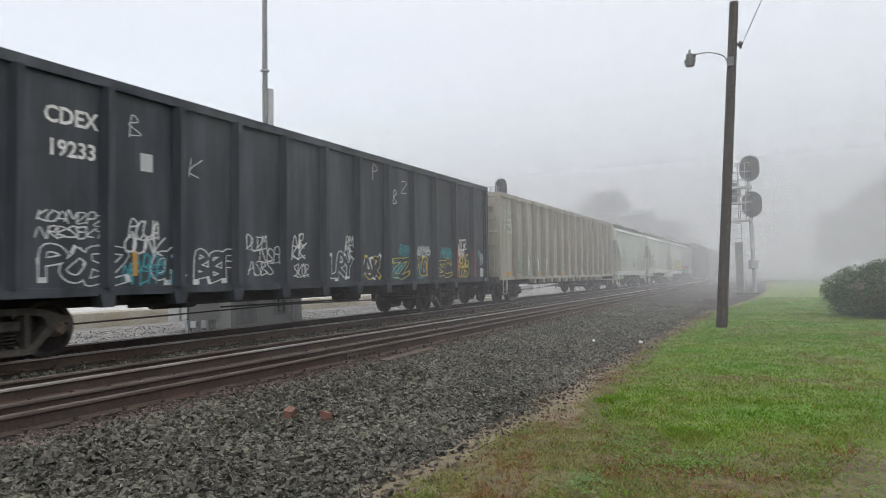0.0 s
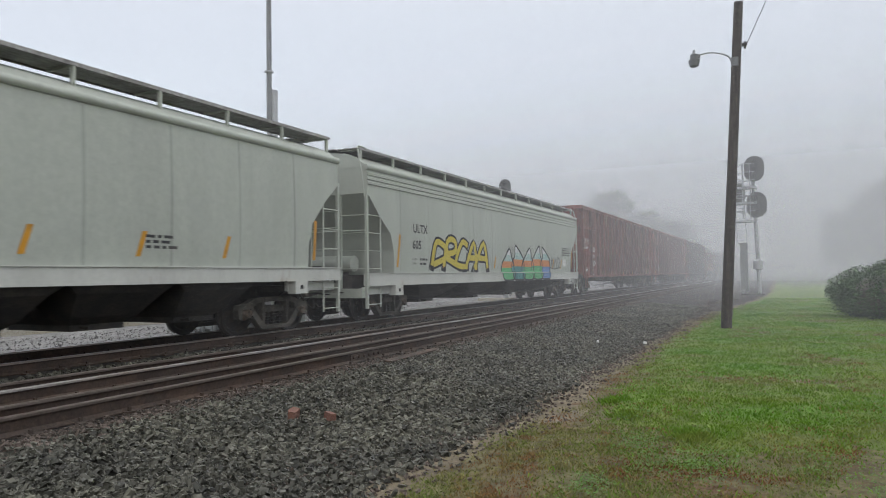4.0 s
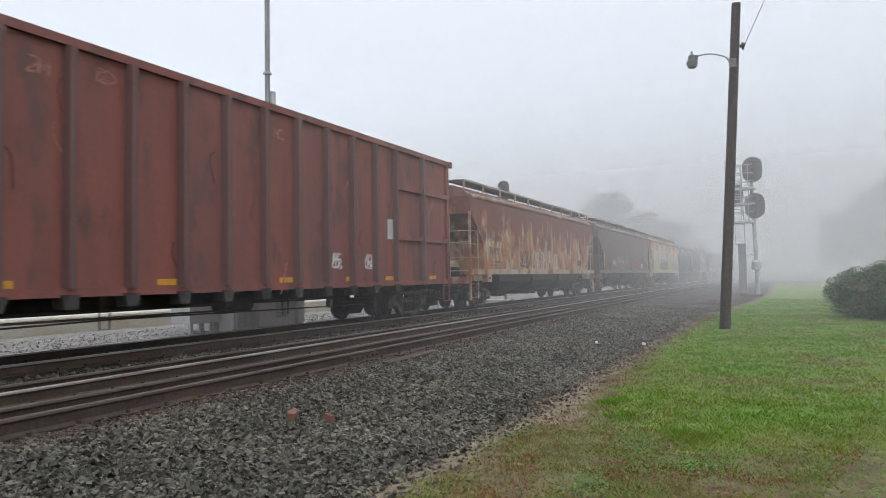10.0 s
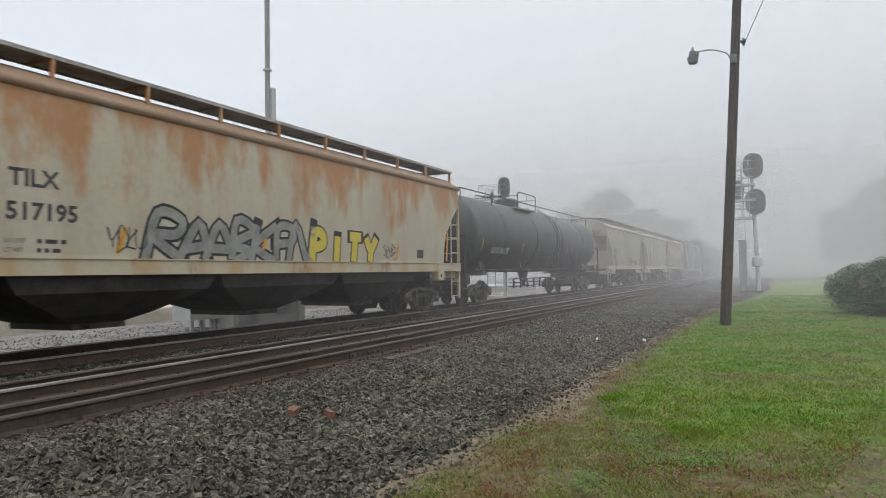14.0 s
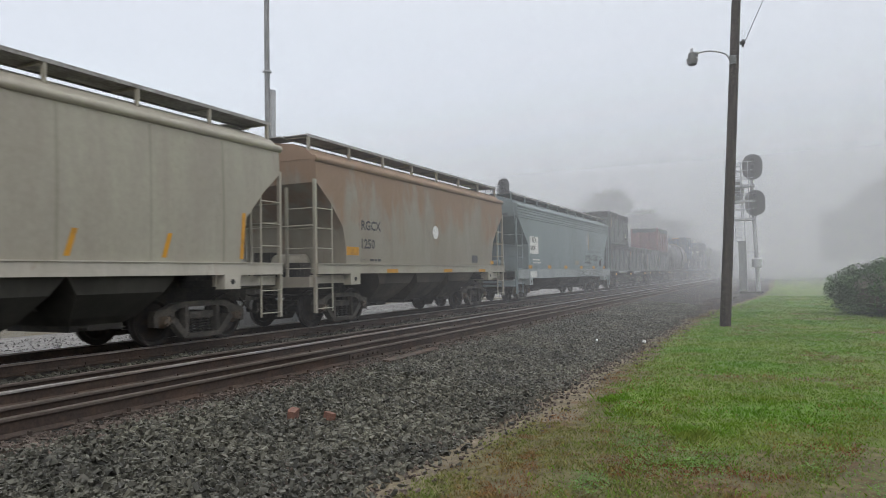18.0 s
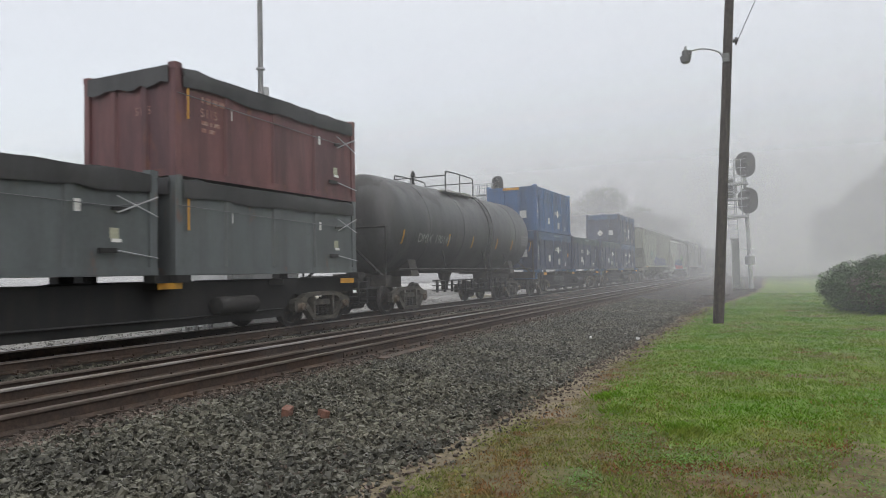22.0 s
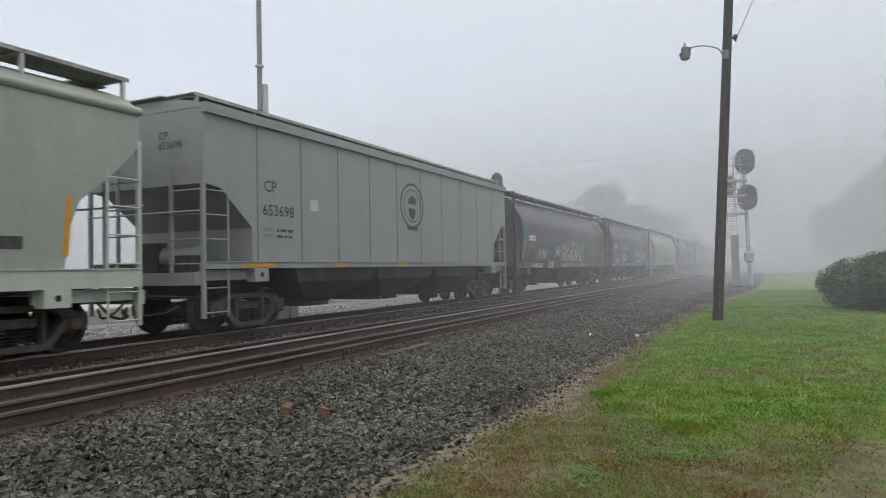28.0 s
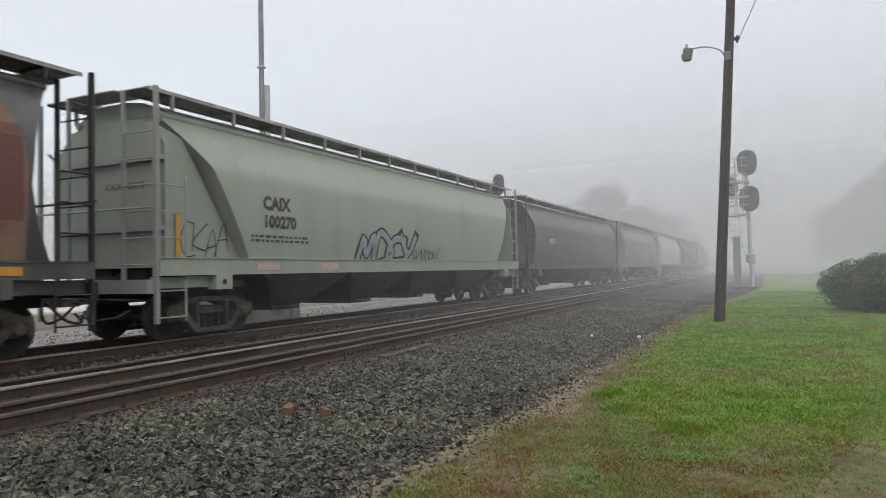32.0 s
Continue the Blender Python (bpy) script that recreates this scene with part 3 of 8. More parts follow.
# ---- grass ----
def grass(name, label, material, n, height, place, seed):
    rng = np.random.default_rng(seed)
    x, y, keep = place(rng, n)
    x, y = x[keep], y[keep]
    n = len(x)
    z = np.array([ground_z(a, c) for a, c in zip(x, y)])
    clump = np.array([0.9 + 0.45 * wob(a, c, 3.3, 5.0) for a, c in zip(x, y)])
    h = rng.uniform(0.5, 1.3, n) * height * np.clip(clump, 0.35, 1.6)
    a = rng.uniform(0, 2 * np.pi, n)
    lean = rng.uniform(0.2, 1.1, n) * h
    b = rng.uniform(0, 2 * np.pi, n)
    w = rng.uniform(0.0022, 0.005, n) * (1 + 0.06 * x)
    c0 = np.stack([x, y, z - 0.01], 1)
    side = np.stack([np.cos(a), np.sin(a), np.zeros(n)], 1) * w[:, None]
    bend = np.stack([np.cos(b), np.sin(b), np.zeros(n)], 1)
    mid = c0 + bend * (lean * 0.35)[:, None] + np.array((0, 0, 1)) * (h * 0.6)[:, None]
    tip = c0 + bend * lean[:, None] + np.array((0, 0, 1)) * h[:, None]
    v = np.stack([c0 - side, c0 + side, mid + side * 0.9, tip], 1).reshape(-1, 3)
    k = np.arange(n)[:, None] * 4
    f = np.concatenate([k + np.array((0, 1, 2)), k + np.array((0, 2, 3))])
    me = bpy.data.meshes.new(name)
    me.vertices.add(len(v))
    me.vertices.foreach_set("co", v.astype(np.float32).ravel())
    me.loops.add(f.size)
    me.loops.foreach_set("vertex_index", f.astype(np.int32).ravel())
    me.polygons.add(len(f))
    me.polygons.foreach_set("loop_start", np.arange(0, f.size, 3, dtype=np.int32))
    me.polygons.foreach_set("loop_total", np.full(len(f), 3, dtype=np.int32))
    me.update(calc_edges=True)
    me.materials.append(M[material])
    return tagged(new(name, me), label, "grass", kind="stuff")


def lawn_place(rng, n):
    x = 2.5 + 40 * rng.random(n) ** 2.0
    y = 3.0 - (1.7 + 0.3 * x) * rng.random(n) * 1.15
    back = rng.random(n) < 0.1
    x, y = np.where(back, rng.uniform(-8, 3, n), x), np.where(back, 2.4 - 7 * rng.random(n), y)
    keep = np.array([lush(a, c) for a, c in zip(x, y)])
    return x, y, (rng.random(n) < keep) & (y < np.array([verge_y(a) for a in x]) - 0.1)


def dead_place(rng, n):
    x = np.where(rng.random(n) < 0.1, rng.uniform(-8, 3, n), 2.5 + 26 * rng.random(n) ** 2.0)
    y = 2.7 - (1.5 + 0.27 * x) * rng.random(n)
    k = np.array([lush(a, c) for a, c in zip(x, y)])
    g, v = np.array([green_y(a) for a in x]), np.array([verge_y(a) for a in x])
    bare = np.array([wob(a, c, 1.5, 31.0) for a, c in zip(x, y)])
    strip = np.clip((v - 0.1 - y) / np.where(x < 7, 0.5, 1.1), 0.0, 1)
    return x, y, (rng.random(n) < (1 - k) * strip) & ((bare > -0.22) | (rng.random(n) < 0.35)) & ((y < g + 0.5) | (x < 8))


def tuft_place(rng, n):
    spots = np.array(((6.75, 0.8), (6.65, 0.72), (7.47, 1.49), (8.3, 1.85)))
    p = spots[rng.integers(0, len(spots), n)] + rng.normal(0, 0.12, (n, 2)) * (1.0, 0.7)
    return p[:, 0], p[:, 1], np.ones(n, bool)


def weed_patch(x, y, size, n, seed):
    """Low broad-leaved weeds in a patch on the lawn."""
    rng = np.random.default_rng(seed)
    p = rng.normal(0, size, (n, 2)) * (1.3, 0.8)
    a, s = rng.uniform(0, 6.28, n), rng.uniform(0.005, 0.011, n)
    z = np.array([ground_z(x + q[0], y + q[1]) for q in p]) - ground_z(x, y) + rng.uniform(0.012, 0.045, n)
    c = np.stack([p[:, 0], p[:, 1], z], 1)
    u = np.stack([np.cos(a), np.sin(a), rng.uniform(-0.5, 0.5, n)], 1) * s[:, None]
    w = np.stack([-np.sin(a), np.cos(a), rng.uniform(-0.4, 0.4, n)], 1) * s[:, None] * 0.8
    v = np.stack([c - u, c - w * 0.9 + u * 0.1, c + u * 0.9, c + w], 1).reshape(-1, 3)
    me = bpy.data.meshes.new("weeds")
    me.from_pydata(v.tolist(), [], np.arange(4 * n).reshape(-1, 4).tolist())
    me.materials.append(M["weed"])
    ob = tagged(new("weeds", me), "low patch of bright broad-leaved weeds in the lawn", "weeds", "weed patches", "stuff")
    ob.location = (x, y, ground_z(x, y))


M["weed"] = mat("weed_leaf", (0.065, 0.165, 0.022), 0.65, 0.0, (0.09, 0.18, 0.035), 0.5, 6, grain=0.2, bump=0.0, space="World", random=0.35, island=True)
grass("lawn_grass", "short damp green lawn grass, thin and patchy near the dirt", "blade", 430000, 0.036, lawn_place, 11)
grass("dry_grass", "brown and yellowed dead grass along the ballast edge and in the lawn", "dry_blade", 300000, 0.03, dead_place, 12)
grass("grass_tufts", "taller green tufts of grass at the lawn edge", "blade", 1100, 0.07, tuft_place, 14)
for k, (x, y, r, n) in enumerate(((6.28, 1.14, 0.16, 420), (5.75, 0.59, 0.2, 480), (4.89, 1.25, 0.1, 260), (7.5, 1.5, 0.14, 300), (5.6, 0.95, 0.12, 200), (8.2, -0.9, 0.3, 420), (6.1, -0.3, 0.2, 300), (5.4, -0.6, 0.16, 220))):
    weed_patch(x, y, r * 1.15, n * 2, 70 + k)


# ---- drifting fog: thin banks standing across the line, thicker with distance ----
def fog_material(alpha):
    m = bpy.data.materials.new("fog")
    m.use_nodes = True
    n, l = m.node_tree.nodes, m.node_tree.links
    n.clear()
    out, mx, half = n.new("ShaderNodeOutputMaterial"), n.new("ShaderNodeMixShader"), n.new("ShaderNodeMixShader")
    tr, di, tl = n.new("ShaderNodeBsdfTransparent"), n.new("ShaderNodeBsdfDiffuse"), n.new("ShaderNodeBsdfTranslucent")
    for s in (di, tl):
        s.inputs["Color"].default_value = (0.885, 0.895, 0.91, 1)
    # fog scatters the light of the whole sky, not of one side alone
    for s, way in ((di, (-0.8, 0, 0.6)), (tl, (-0.8, 0, -0.6))):
        v = n.new("ShaderNodeCombineXYZ")
        v.inputs[0].default_value, v.inputs[1].default_value, v.inputs[2].default_value = way
        l.new(v.outputs[0], s.inputs["Normal"])
    co = n.new("ShaderNodeTexCoord")
    # it thins out with height
    sp, fall = n.new("ShaderNodeSeparateXYZ"), n.new("ShaderNodeMapRange")
    fall.interpolation_type = "SMOOTHERSTEP"
    fall.inputs["From Min"].default_value, fall.inputs["From Max"].default_value = 4, 46
    fall.inputs["To Min"].default_value, fall.inputs["To Max"].default_value = alpha, 0
    l.new(co.outputs["Object"], sp.inputs[0])
    l.new(sp.outputs["Z"], fall.inputs[0])
    l.new(fall.outputs[0], mx.inputs[0])
    l.new(tr.outputs[0], mx.inputs[1])
    half.inputs[0].default_value = 0.5
    l.new(di.outputs[0], half.inputs[1])
    l.new(tl.outputs[0], half.inputs[2])
    l.new(half.outputs[0], mx.inputs[2])
    l.new(mx.outputs[0], out.inputs["Surface"])
    return m


scene.cycles.transparent_max_bounces = 32
for fx, alpha in FOG:
    me = bpy.data.meshes.new("fog_bank")
    me.from_pydata([(0, -900, -1), (0, 1500, -1), (0, 1500, 600), (0, -900, 600)], [], [(0, 1, 2, 3)])
    me.materials.append(fog_material(alpha))
    ob = new("fog_bank", me)
    ob.location = (fx, 0, 0)
    tagged(ob, "thin bank of drifting grey fog across the line", "fog", "fog banks", "structure")

# ---- lamp pole ----
M["lamp_grey"] = mat("dull_lamp_grey", (0.16, 0.165, 0.17), 0.6, 0.2, (0.11, 0.11, 0.115), 0.4, 8)
M["mast"] = mat("weathered_mast_steel", (0.22, 0.225, 0.23), 0.6, 0.2, (0.16, 0.165, 0.17), 0.4, 3)
M["refractor"] = mat("dull_lamp_glass", (0.2, 0.205, 0.21), 0.25, 0.0, (0.14, 0.14, 0.15), 0.4, 20, bump=0.2)
def lamp_pole():
    t = thing("street_lamp", "leaning brown wooden pole with a curved-arm lamp, standing in grass", "street lamp", at=(20.05, 1.31, -0.33))
    lean = (0.0, -0.54, 8.8)
    at = lambda h: Vector(lean) * (h / 8.8)
    b = Builder().tube([at(-0.3), at(2), at(5), at(8.8)], 0.145, 14, 0.115)
    part("pole", b, M["pole"], t, smooth=True)
    a = at(7.3)
    arm = spline([a + Vector((-0.1, 0.12, -0.12)), a + Vector((-0.12, 0.22, 0.05)), a + Vector((-0.14, 0.6, 0.19)), a + Vector((-0.16, 1.02, 0.16))], 6)
    part("arm", Builder().tube(arm, 0.022, 8), M["galv"], t, smooth=True)
    part("bracket", Builder().box(a.x - 0.17, a.x - 0.08, a.y - 0.05, a.y + 0.12, a.z - 0.25, a.z - 0.02), M["lamp_grey"], t)
    h = a + Vector((-0.16, 1.06, 0.0))
    part("lamp_housing", Builder().lathe([(0.02, 0.05), (0.05, 0.1), (0.19, 0.1), (0.22, 0.06)], 14, "z", h).box(h.x - 0.04, h.x + 0.04, h.y - 0.16, h.y - 0.02, h.z + 0.08, h.z + 0.19), M["lamp_grey"], t, smooth=True)
    part("photocell", Builder().lathe([(0.22, 0.04), (0.31, 0.04), (0.33, 0.02)], 10, "z", h), M["galv"], t)
    part("refractor", Builder().lathe([(-0.14, 0.09), (-0.12, 0.12), (0.03, 0.16)], 14, "z", h), M["refractor"], t, "ribbed grey lamp refractor", smooth=True)
    c = at(7.62)
    part("insulator", Builder().tube([c + Vector((0, -0.12, 0)), c + Vector((0, -0.26, 0.02))], 0.05, 8).tube([c + Vector((0.02, -0.2, -0.1)), c + Vector((0.02, -0.2, 0.1))], 0.03, 8), M["black"], t)
    w = [c + Vector((0, -0.25, 0.02)) + Vector((-0.3, -0.5, 1.12)) * k + Vector((0, 0, -0.02 * k * (8 - k))) for k in range(9)]
    part("cable", Builder().tube(w, 0.009, 5), M["black"], t)


lamp_pole()


# ---- block signals ----
def oval(w, h, n=10):
    r = w / 2
    return [(r * math.cos(a), h / 2 - r + r * math.sin(a)) for a in [math.pi * k / n for k in range(n + 1)]] + \
           [(r * math.cos(a), -h / 2 + r + r * math.sin(a)) for a in [math.pi + math.pi * k / n for k in range(n + 1)]]


def signal_head(t, p, w, h, toward=-1):
    """A head that shows its lamps along x (toward -1: to the camera), with a black backing plate."""
    x, y, z = p
    plate = part("signal_head", Builder().slab([(a + y, c + z) for a, c in oval(w, h)], "x", x, x + 0.03), M["black"], t, "black oval signal backing plate")
    part("lamp_case", Builder().box(x + 0.03, x + 0.30, y - w * 0.28, y + w * 0.28, z - h * 0.38, z + h * 0.38), M["black"], plate)
    for k in (-1, 0, 1):
        zz = z + k * h * 0.27
        hood = Builder()
        arc = [radians(a) for a in range(-30, 211, 20)]
        ro, ri = w * 0.15, w * 0.135
        vs = [(x + s, y + r * math.cos(a), zz + r * math.sin(a)) for s in (0.0, -0.24) for r in (ro, ri) for a in arc]
        n = len(arc)
        fs = []
        for i in range(n - 1):
            for a0, b0 in ((0, 2 * n), (n, 3 * n), (2 * n, 3 * n)):
                fs.append((a0 + i, a0 + i + 1, b0 + i + 1, b0 + i))
        hood.add(vs, fs)
        part("hood", hood, M["black"], plate)
        part("lens", Builder().lathe([(x - 0.015, 0.1), (x - 0.004, 0.12)], 14, "x", (0, y, zz)), M["lens"], plate)


def ladder(b, p0, p1, width, step=0.3, r=0.018, side=(0, 1, 0)):
    """Two stiles and rungs from p0 to p1."""
    p0, p1, s = Vector(p0), Vector(p1), Vector(side) * (width / 2)
    b.tube([p0 - s, p1 - s], r, 5).tube([p0 + s, p1 + s], r, 5)
    n = int((p1 - p0).length / step)
    for k in range(1, n + 1):
        c = p0 + (p1 - p0) * (k / (n + 0.5))
        b.tube([c - s, c + s], r * 0.8, 5)
    return b


def near_signal():
    t = thing("block_signal", "tall grey railway signal mast with black heads and ladder", "signal", "block signals", at=(48.5, 1.11, -0.25))
    part("base", Builder().box(-0.4, 0.4, -0.3, 1.1, -0.3, 0.03), P["grime"], t)
    part("mast", Builder().tube([(0, 0, 0), (0, 0.12, 4.2), (0, 0.24, 8.4)], 0.13, 12, 0.11), M["galv"], t, smooth=True)
    part("base_fitting", Builder().lathe([(1.55, 0.15), (1.6, 0.3), (2.1, 0.3), (2.2, 0.16)], 12, "z", (0, 0.05, 0)), M["galv"], t, smooth=True)
    part("case", Builder().box(-0.3, 0.3, 0.65, 1.1, 0.1, 3.2).box(-0.34, 0.34, 0.6, 1.15, 3.2, 3.28), M["grey_case"], t, "grey metal instrument case")
    part("ladder", ladder(Builder(), (-0.1, 0.95, 3.2), (-0.1, 1.1, 8.3), 0.55, 0.33, 0.025), M["galv"], t)
    for z in (4.6, 5.75, 6.75):
        part("platform", Builder().box(-0.4, 0.35, 0.0, 1.35, z, z + 0.07).box(-0.4, -0.34, 0.0, 1.35, z + 0.07, z + 0.14), M["galv"], t)
    cage = Builder()
    for z in (5.3, 6.3, 7.3, 7.8, 8.35):
        cage.tube([(0.3, 0.2, z), (0.3, 1.3, z), (-0.45, 1.3, z), (-0.45, 0.1, z)], 0.022, 5)
    for y in (0.4, 0.85, 1.3):
        cage.tube([(-0.45, y, 4.65), (-0.45, y, 8.35)], 0.02, 5)
        cage.tube([(0.3, y, 4.65), (0.3, y, 8.35)], 0.02, 5)
    cage.tube([(0.0, -0.05, 2.55), (0.0, 0.4, 2.55)], 0.03, 5).tube([(-0.2, -0.2, 2.6), (-0.2, 1.2, 2.55)], 0.02, 5)
    part("cage", cage, M["galv"], t)
    signal_head(t, (-0.35, 0.12, 8.0), 1.18, 1.66)
    signal_head(t, (-0.35, 0.03, 5.68), 1.18, 1.66)
    signal_head(t, (0.35, 1.15, 6.58), 0.9, 1.3)


def far_signal():
    t = thing("block_signal", "grey railway signal with black heads behind the train", "signal", "block signals", at=(38, 14.4, -0.3))
    part("base", Builder().box(-0.5, 0.5, -0.4, 1.6, -0.2, 0.12), M["concrete"], t)
    part("mast", Builder().tube([(0, 0, 0), (0, 0, 6.7)], 0.12, 12, 0.1), M["galv"], t, smooth=True)
    part("ladder", ladder(Builder(), (0, 0.85, 0.3), (0, 0.85, 6.6), 0.5, 0.33, 0.025), M["galv"], t)
    part("platform", Builder().box(-0.4, 0.4, 0.0, 1.35, 4.7, 4.77).box(-0.4, 0.4, 0.0, 1.35, 6.0, 6.04), M["galv"], t)
    cage = Builder()
    for z in (4.75, 5.3, 5.9, 6.65):
        cage.tube([(0.4, 0.1, z), (0.4, 1.4, z), (-0.4, 1.4, z), (-0.4, 0.1, z), (0.4, 0.1, z)], 0.02, 5)
    for y in (0.1, 0.5, 0.95, 1.4):
        for x in (-0.4, 0.4):
            cage.tube([(x, y, 4.75), (x, y, 6.65)], 0.018, 5)
    part("cage", cage, M["galv"], t)
    signal_head(t, (-0.3, -0.15, 6.45), 0.72, 1.25)
    signal_head(t, (-0.3, -0.15, 4.85), 0.72, 1.25)
    signal_head(t, (0.3, 0.75, 5.3), 0.5, 0.8)


M["grey_case"] = mat("grey_case_paint", (0.2, 0.21, 0.21), 0.6, 0.0, (0.15, 0.155, 0.155), 0.4, 2, STREAK)
near_signal()
far_signal()


# ---- relay house, mast, kerb behind the train ----
def relay_house():
    t = thing("relay_house", "silver metal signal relay house in a gravel lot", "equipment house", at=(17.4, 14.5, -0.32))
    part("shell", Builder().box(-1.7, 1.7, 0, 2.0, 0.0, 2.5), M["alu"], t)
    part("roof", Builder().slab([(-0.12, 2.5), (-0.12, 2.58), (1.0, 2.7), (2.12, 2.58), (2.12, 2.5)], "x", -1.8, 1.8), M["alu"], t)
    part("door", Builder().box(-1.5, -0.6, -0.03, 0.0, 0.1, 2.2), M["galv"], t)
    for k in range(6):
        part("louvre", Builder().box(0.2, 0.9, -0.03, 0.0, 0.3 + 0.1 * k, 0.37 + 0.1 * k), M["galv"], t)
    part("conduit", Builder().tube([(1.2, -0.06, 0), (1.2, -0.06, 1.4)], 0.05, 8), M["galv"], t)
    c = thing("battery_cabinet", "low silver battery cabinet on legs beside the relay house", "cabinet", at=(14.9, 14.8, -0.32))
    part("box", Builder().box(-0.6, 0.6, 0, 0.7, 0.3, 0.95), M["alu"], c)
    for x in (-0.5, -0.1, 0.3, 0.5):
        part("leg", Builder().box(x - 0.05, x + 0.05, 0.02, 0.12, 0, 0.3), M["galv"], c)


def radio_mast():
    t = thing("radio_mast", "slim grey steel radio mast with a thicker stub beside it", "mast", at=(20.12, 16.9, -0.32))
    part("mast", Builder().tube([(0, 0, 0), (0, 0, 9), (0, 0, 24)], 0.11, 10, 0.085), M["mast"], t, smooth=True)
    part("collar", Builder().lathe([(9.15, 0.1), (9.17, 0.17), (9.23, 0.17), (9.25, 0.1)], 12, "z"), M["galv"], t)
    part("stub", Builder().tube([(0.2, 0, 0), (0.22, 0, 8.55)], 0.17, 8), M["galv"], t, "thick square grey steel post")
    part("bracket", Builder().box(-0.05, 0.35, -0.05, 0.05, 6.0, 6.12), M["galv"], t)


relay_house()
radio_mast()
kerb = Builder().slab([(19.4 + a, z) for a, z in ((0, -0.4), (0, 0.12), (0.06, 0.17), (0.3, 0.17), (0.3, -0.4))], "x", -40, 34)
mesh_thing("kerb", kerb, M["concrete"], "low stained concrete kerb along the lot", "kerb", kind="structure")
lot_slab = Builder().box(-80, 60, 19.75, 60, -0.35, 0.14)
mesh_thing("pavement", lot_slab, M["wet"], "pale wet pavement behind the kerb", "pavement", kind="structure")


# ---- trees and bush ----
def leaf_cloud(centers, n, size, rng, fuzz=0.05):
    """Many small leaf quads scattered over lumps (x, y, z, rx, ry, rz)."""
    c = np.array(centers, float)
    wgt = c[:, 3] * c[:, 4] + c[:, 5] * c[:, 3]
    idx = rng.choice(len(c), n, p=wgt / wgt.sum())
    d = rng.normal(size=(n, 3))
    d /= np.linalg.norm(d, axis=1)[:, None]
    rad = 1 - 0.45 * rng.random(n) ** 2 + rng.normal(0, fuzz, n)
    pos = c[idx, :3] + d * c[idx, 3:] * rad[:, None]
    a = rng.normal(size=(n, 3)) + d * 0.6
    a /= np.linalg.norm(a, axis=1)[:, None]
    b = np.cross(a, rng.normal(size=(n, 3)))
    b /= np.linalg.norm(b, axis=1)[:, None]
    s = size * rng.uniform(0.6, 1.4, n)[:, None]
    v = np.stack([pos - a * s, pos + b * s * 0.5, pos + a * s, pos - b * s * 0.5], 1).reshape(-1, 3)
    return v, np.arange(n * 4).reshape(-1, 4)


def cloud_mesh(name, centers, n, size, material, seed, fuzz=0.05):
    v, f = leaf_cloud(centers, n, size, np.random.default_rng(seed), fuzz)
    me = bpy.data.meshes.new(name)
    me.from_pydata(v.tolist(), [], f.tolist())
    me.materials.append(M[material])
    return me


def tree(x, y, h, spread, seed, lumps=26, n=9000, label="leafy deciduous tree fading into fog", leaf=0.16):
    rnd = random.Random(seed)
    t = thing("tree", label, "tree", "trees in the fog", at=(x, y, -0.35))
    b = Builder().tube([(0, 0, 0), (0.1, 0, h * 0.3), (0, 0.1, h * 0.62)], h * 0.03, 8, h * 0.012)
    for k in range(7):
        a = rnd.uniform(0, 6.28)
        z = h * rnd.uniform(0.25, 0.55)
        b.tube([(0, 0, z), (math.cos(a) * spread * 0.35, math.sin(a) * spread * 0.35, z + h * 0.14), (math.cos(a) * spread * 0.65, math.sin(a) * spread * 0.65, z + h * 0.26)], h * 0.012, 6, h * 0.004)
    part("trunk", b, M["bark"], t, smooth=True)
    cs = []
    for k in range(lumps):
        f = rnd.random() ** 0.8
        z = h * (0.24 + 0.68 * f)
        r = spread * math.sqrt(max(0.08, 1 - ((f - 0.35) / 0.68) ** 2)) * rnd.uniform(0.2, 1.0)
        a = rnd.uniform(0, 6.28)
        s = spread * rnd.uniform(0.07, 0.21)
        cs.append((r * math.cos(a), r * math.sin(a), z, s, s, s * rnd.uniform(0.6, 0.9)))
    part("crown", cloud_mesh("crown", cs, n, leaf, "tree_leaf", seed, 0.6), None, t)


tree(125.2, 26.9, 16.6, 6.0, 1, 90, 30000, leaf=0.2)
tree(127.1, 21.1, 13.1, 4.2, 2, 60, 17000, leaf=0.18)
tree(129.0, 17.2, 11.3, 3.2, 3, 50, 12000, leaf=0.18)
tree(122.8, 33.0, 13.1, 4.6, 9, 60, 15000, leaf=0.18)
tree(158.7, 17.9, 13.1, 4.0, 4, 40, 9000, leaf=0.25)
for k, (x, y, h, r, n) in enumerate(((147.6, -30.5, 34.7, 9.3, 50000), (152.5, -19.3, 18.6, 6.7, 34000), (157.5, -12.2, 13.6, 5.0, 18000), (145.1, -43.8, 39.7, 10.5, 36000), (158.7, -36.0, 34.7, 8.2, 26000), (156.2, -24.8, 24.2, 6.7, 24000), (150.0, -15.4, 15.5, 5.0, 16000))):
    tree(x, y, h, r, 40 + k, 170, n, leaf=0.3)


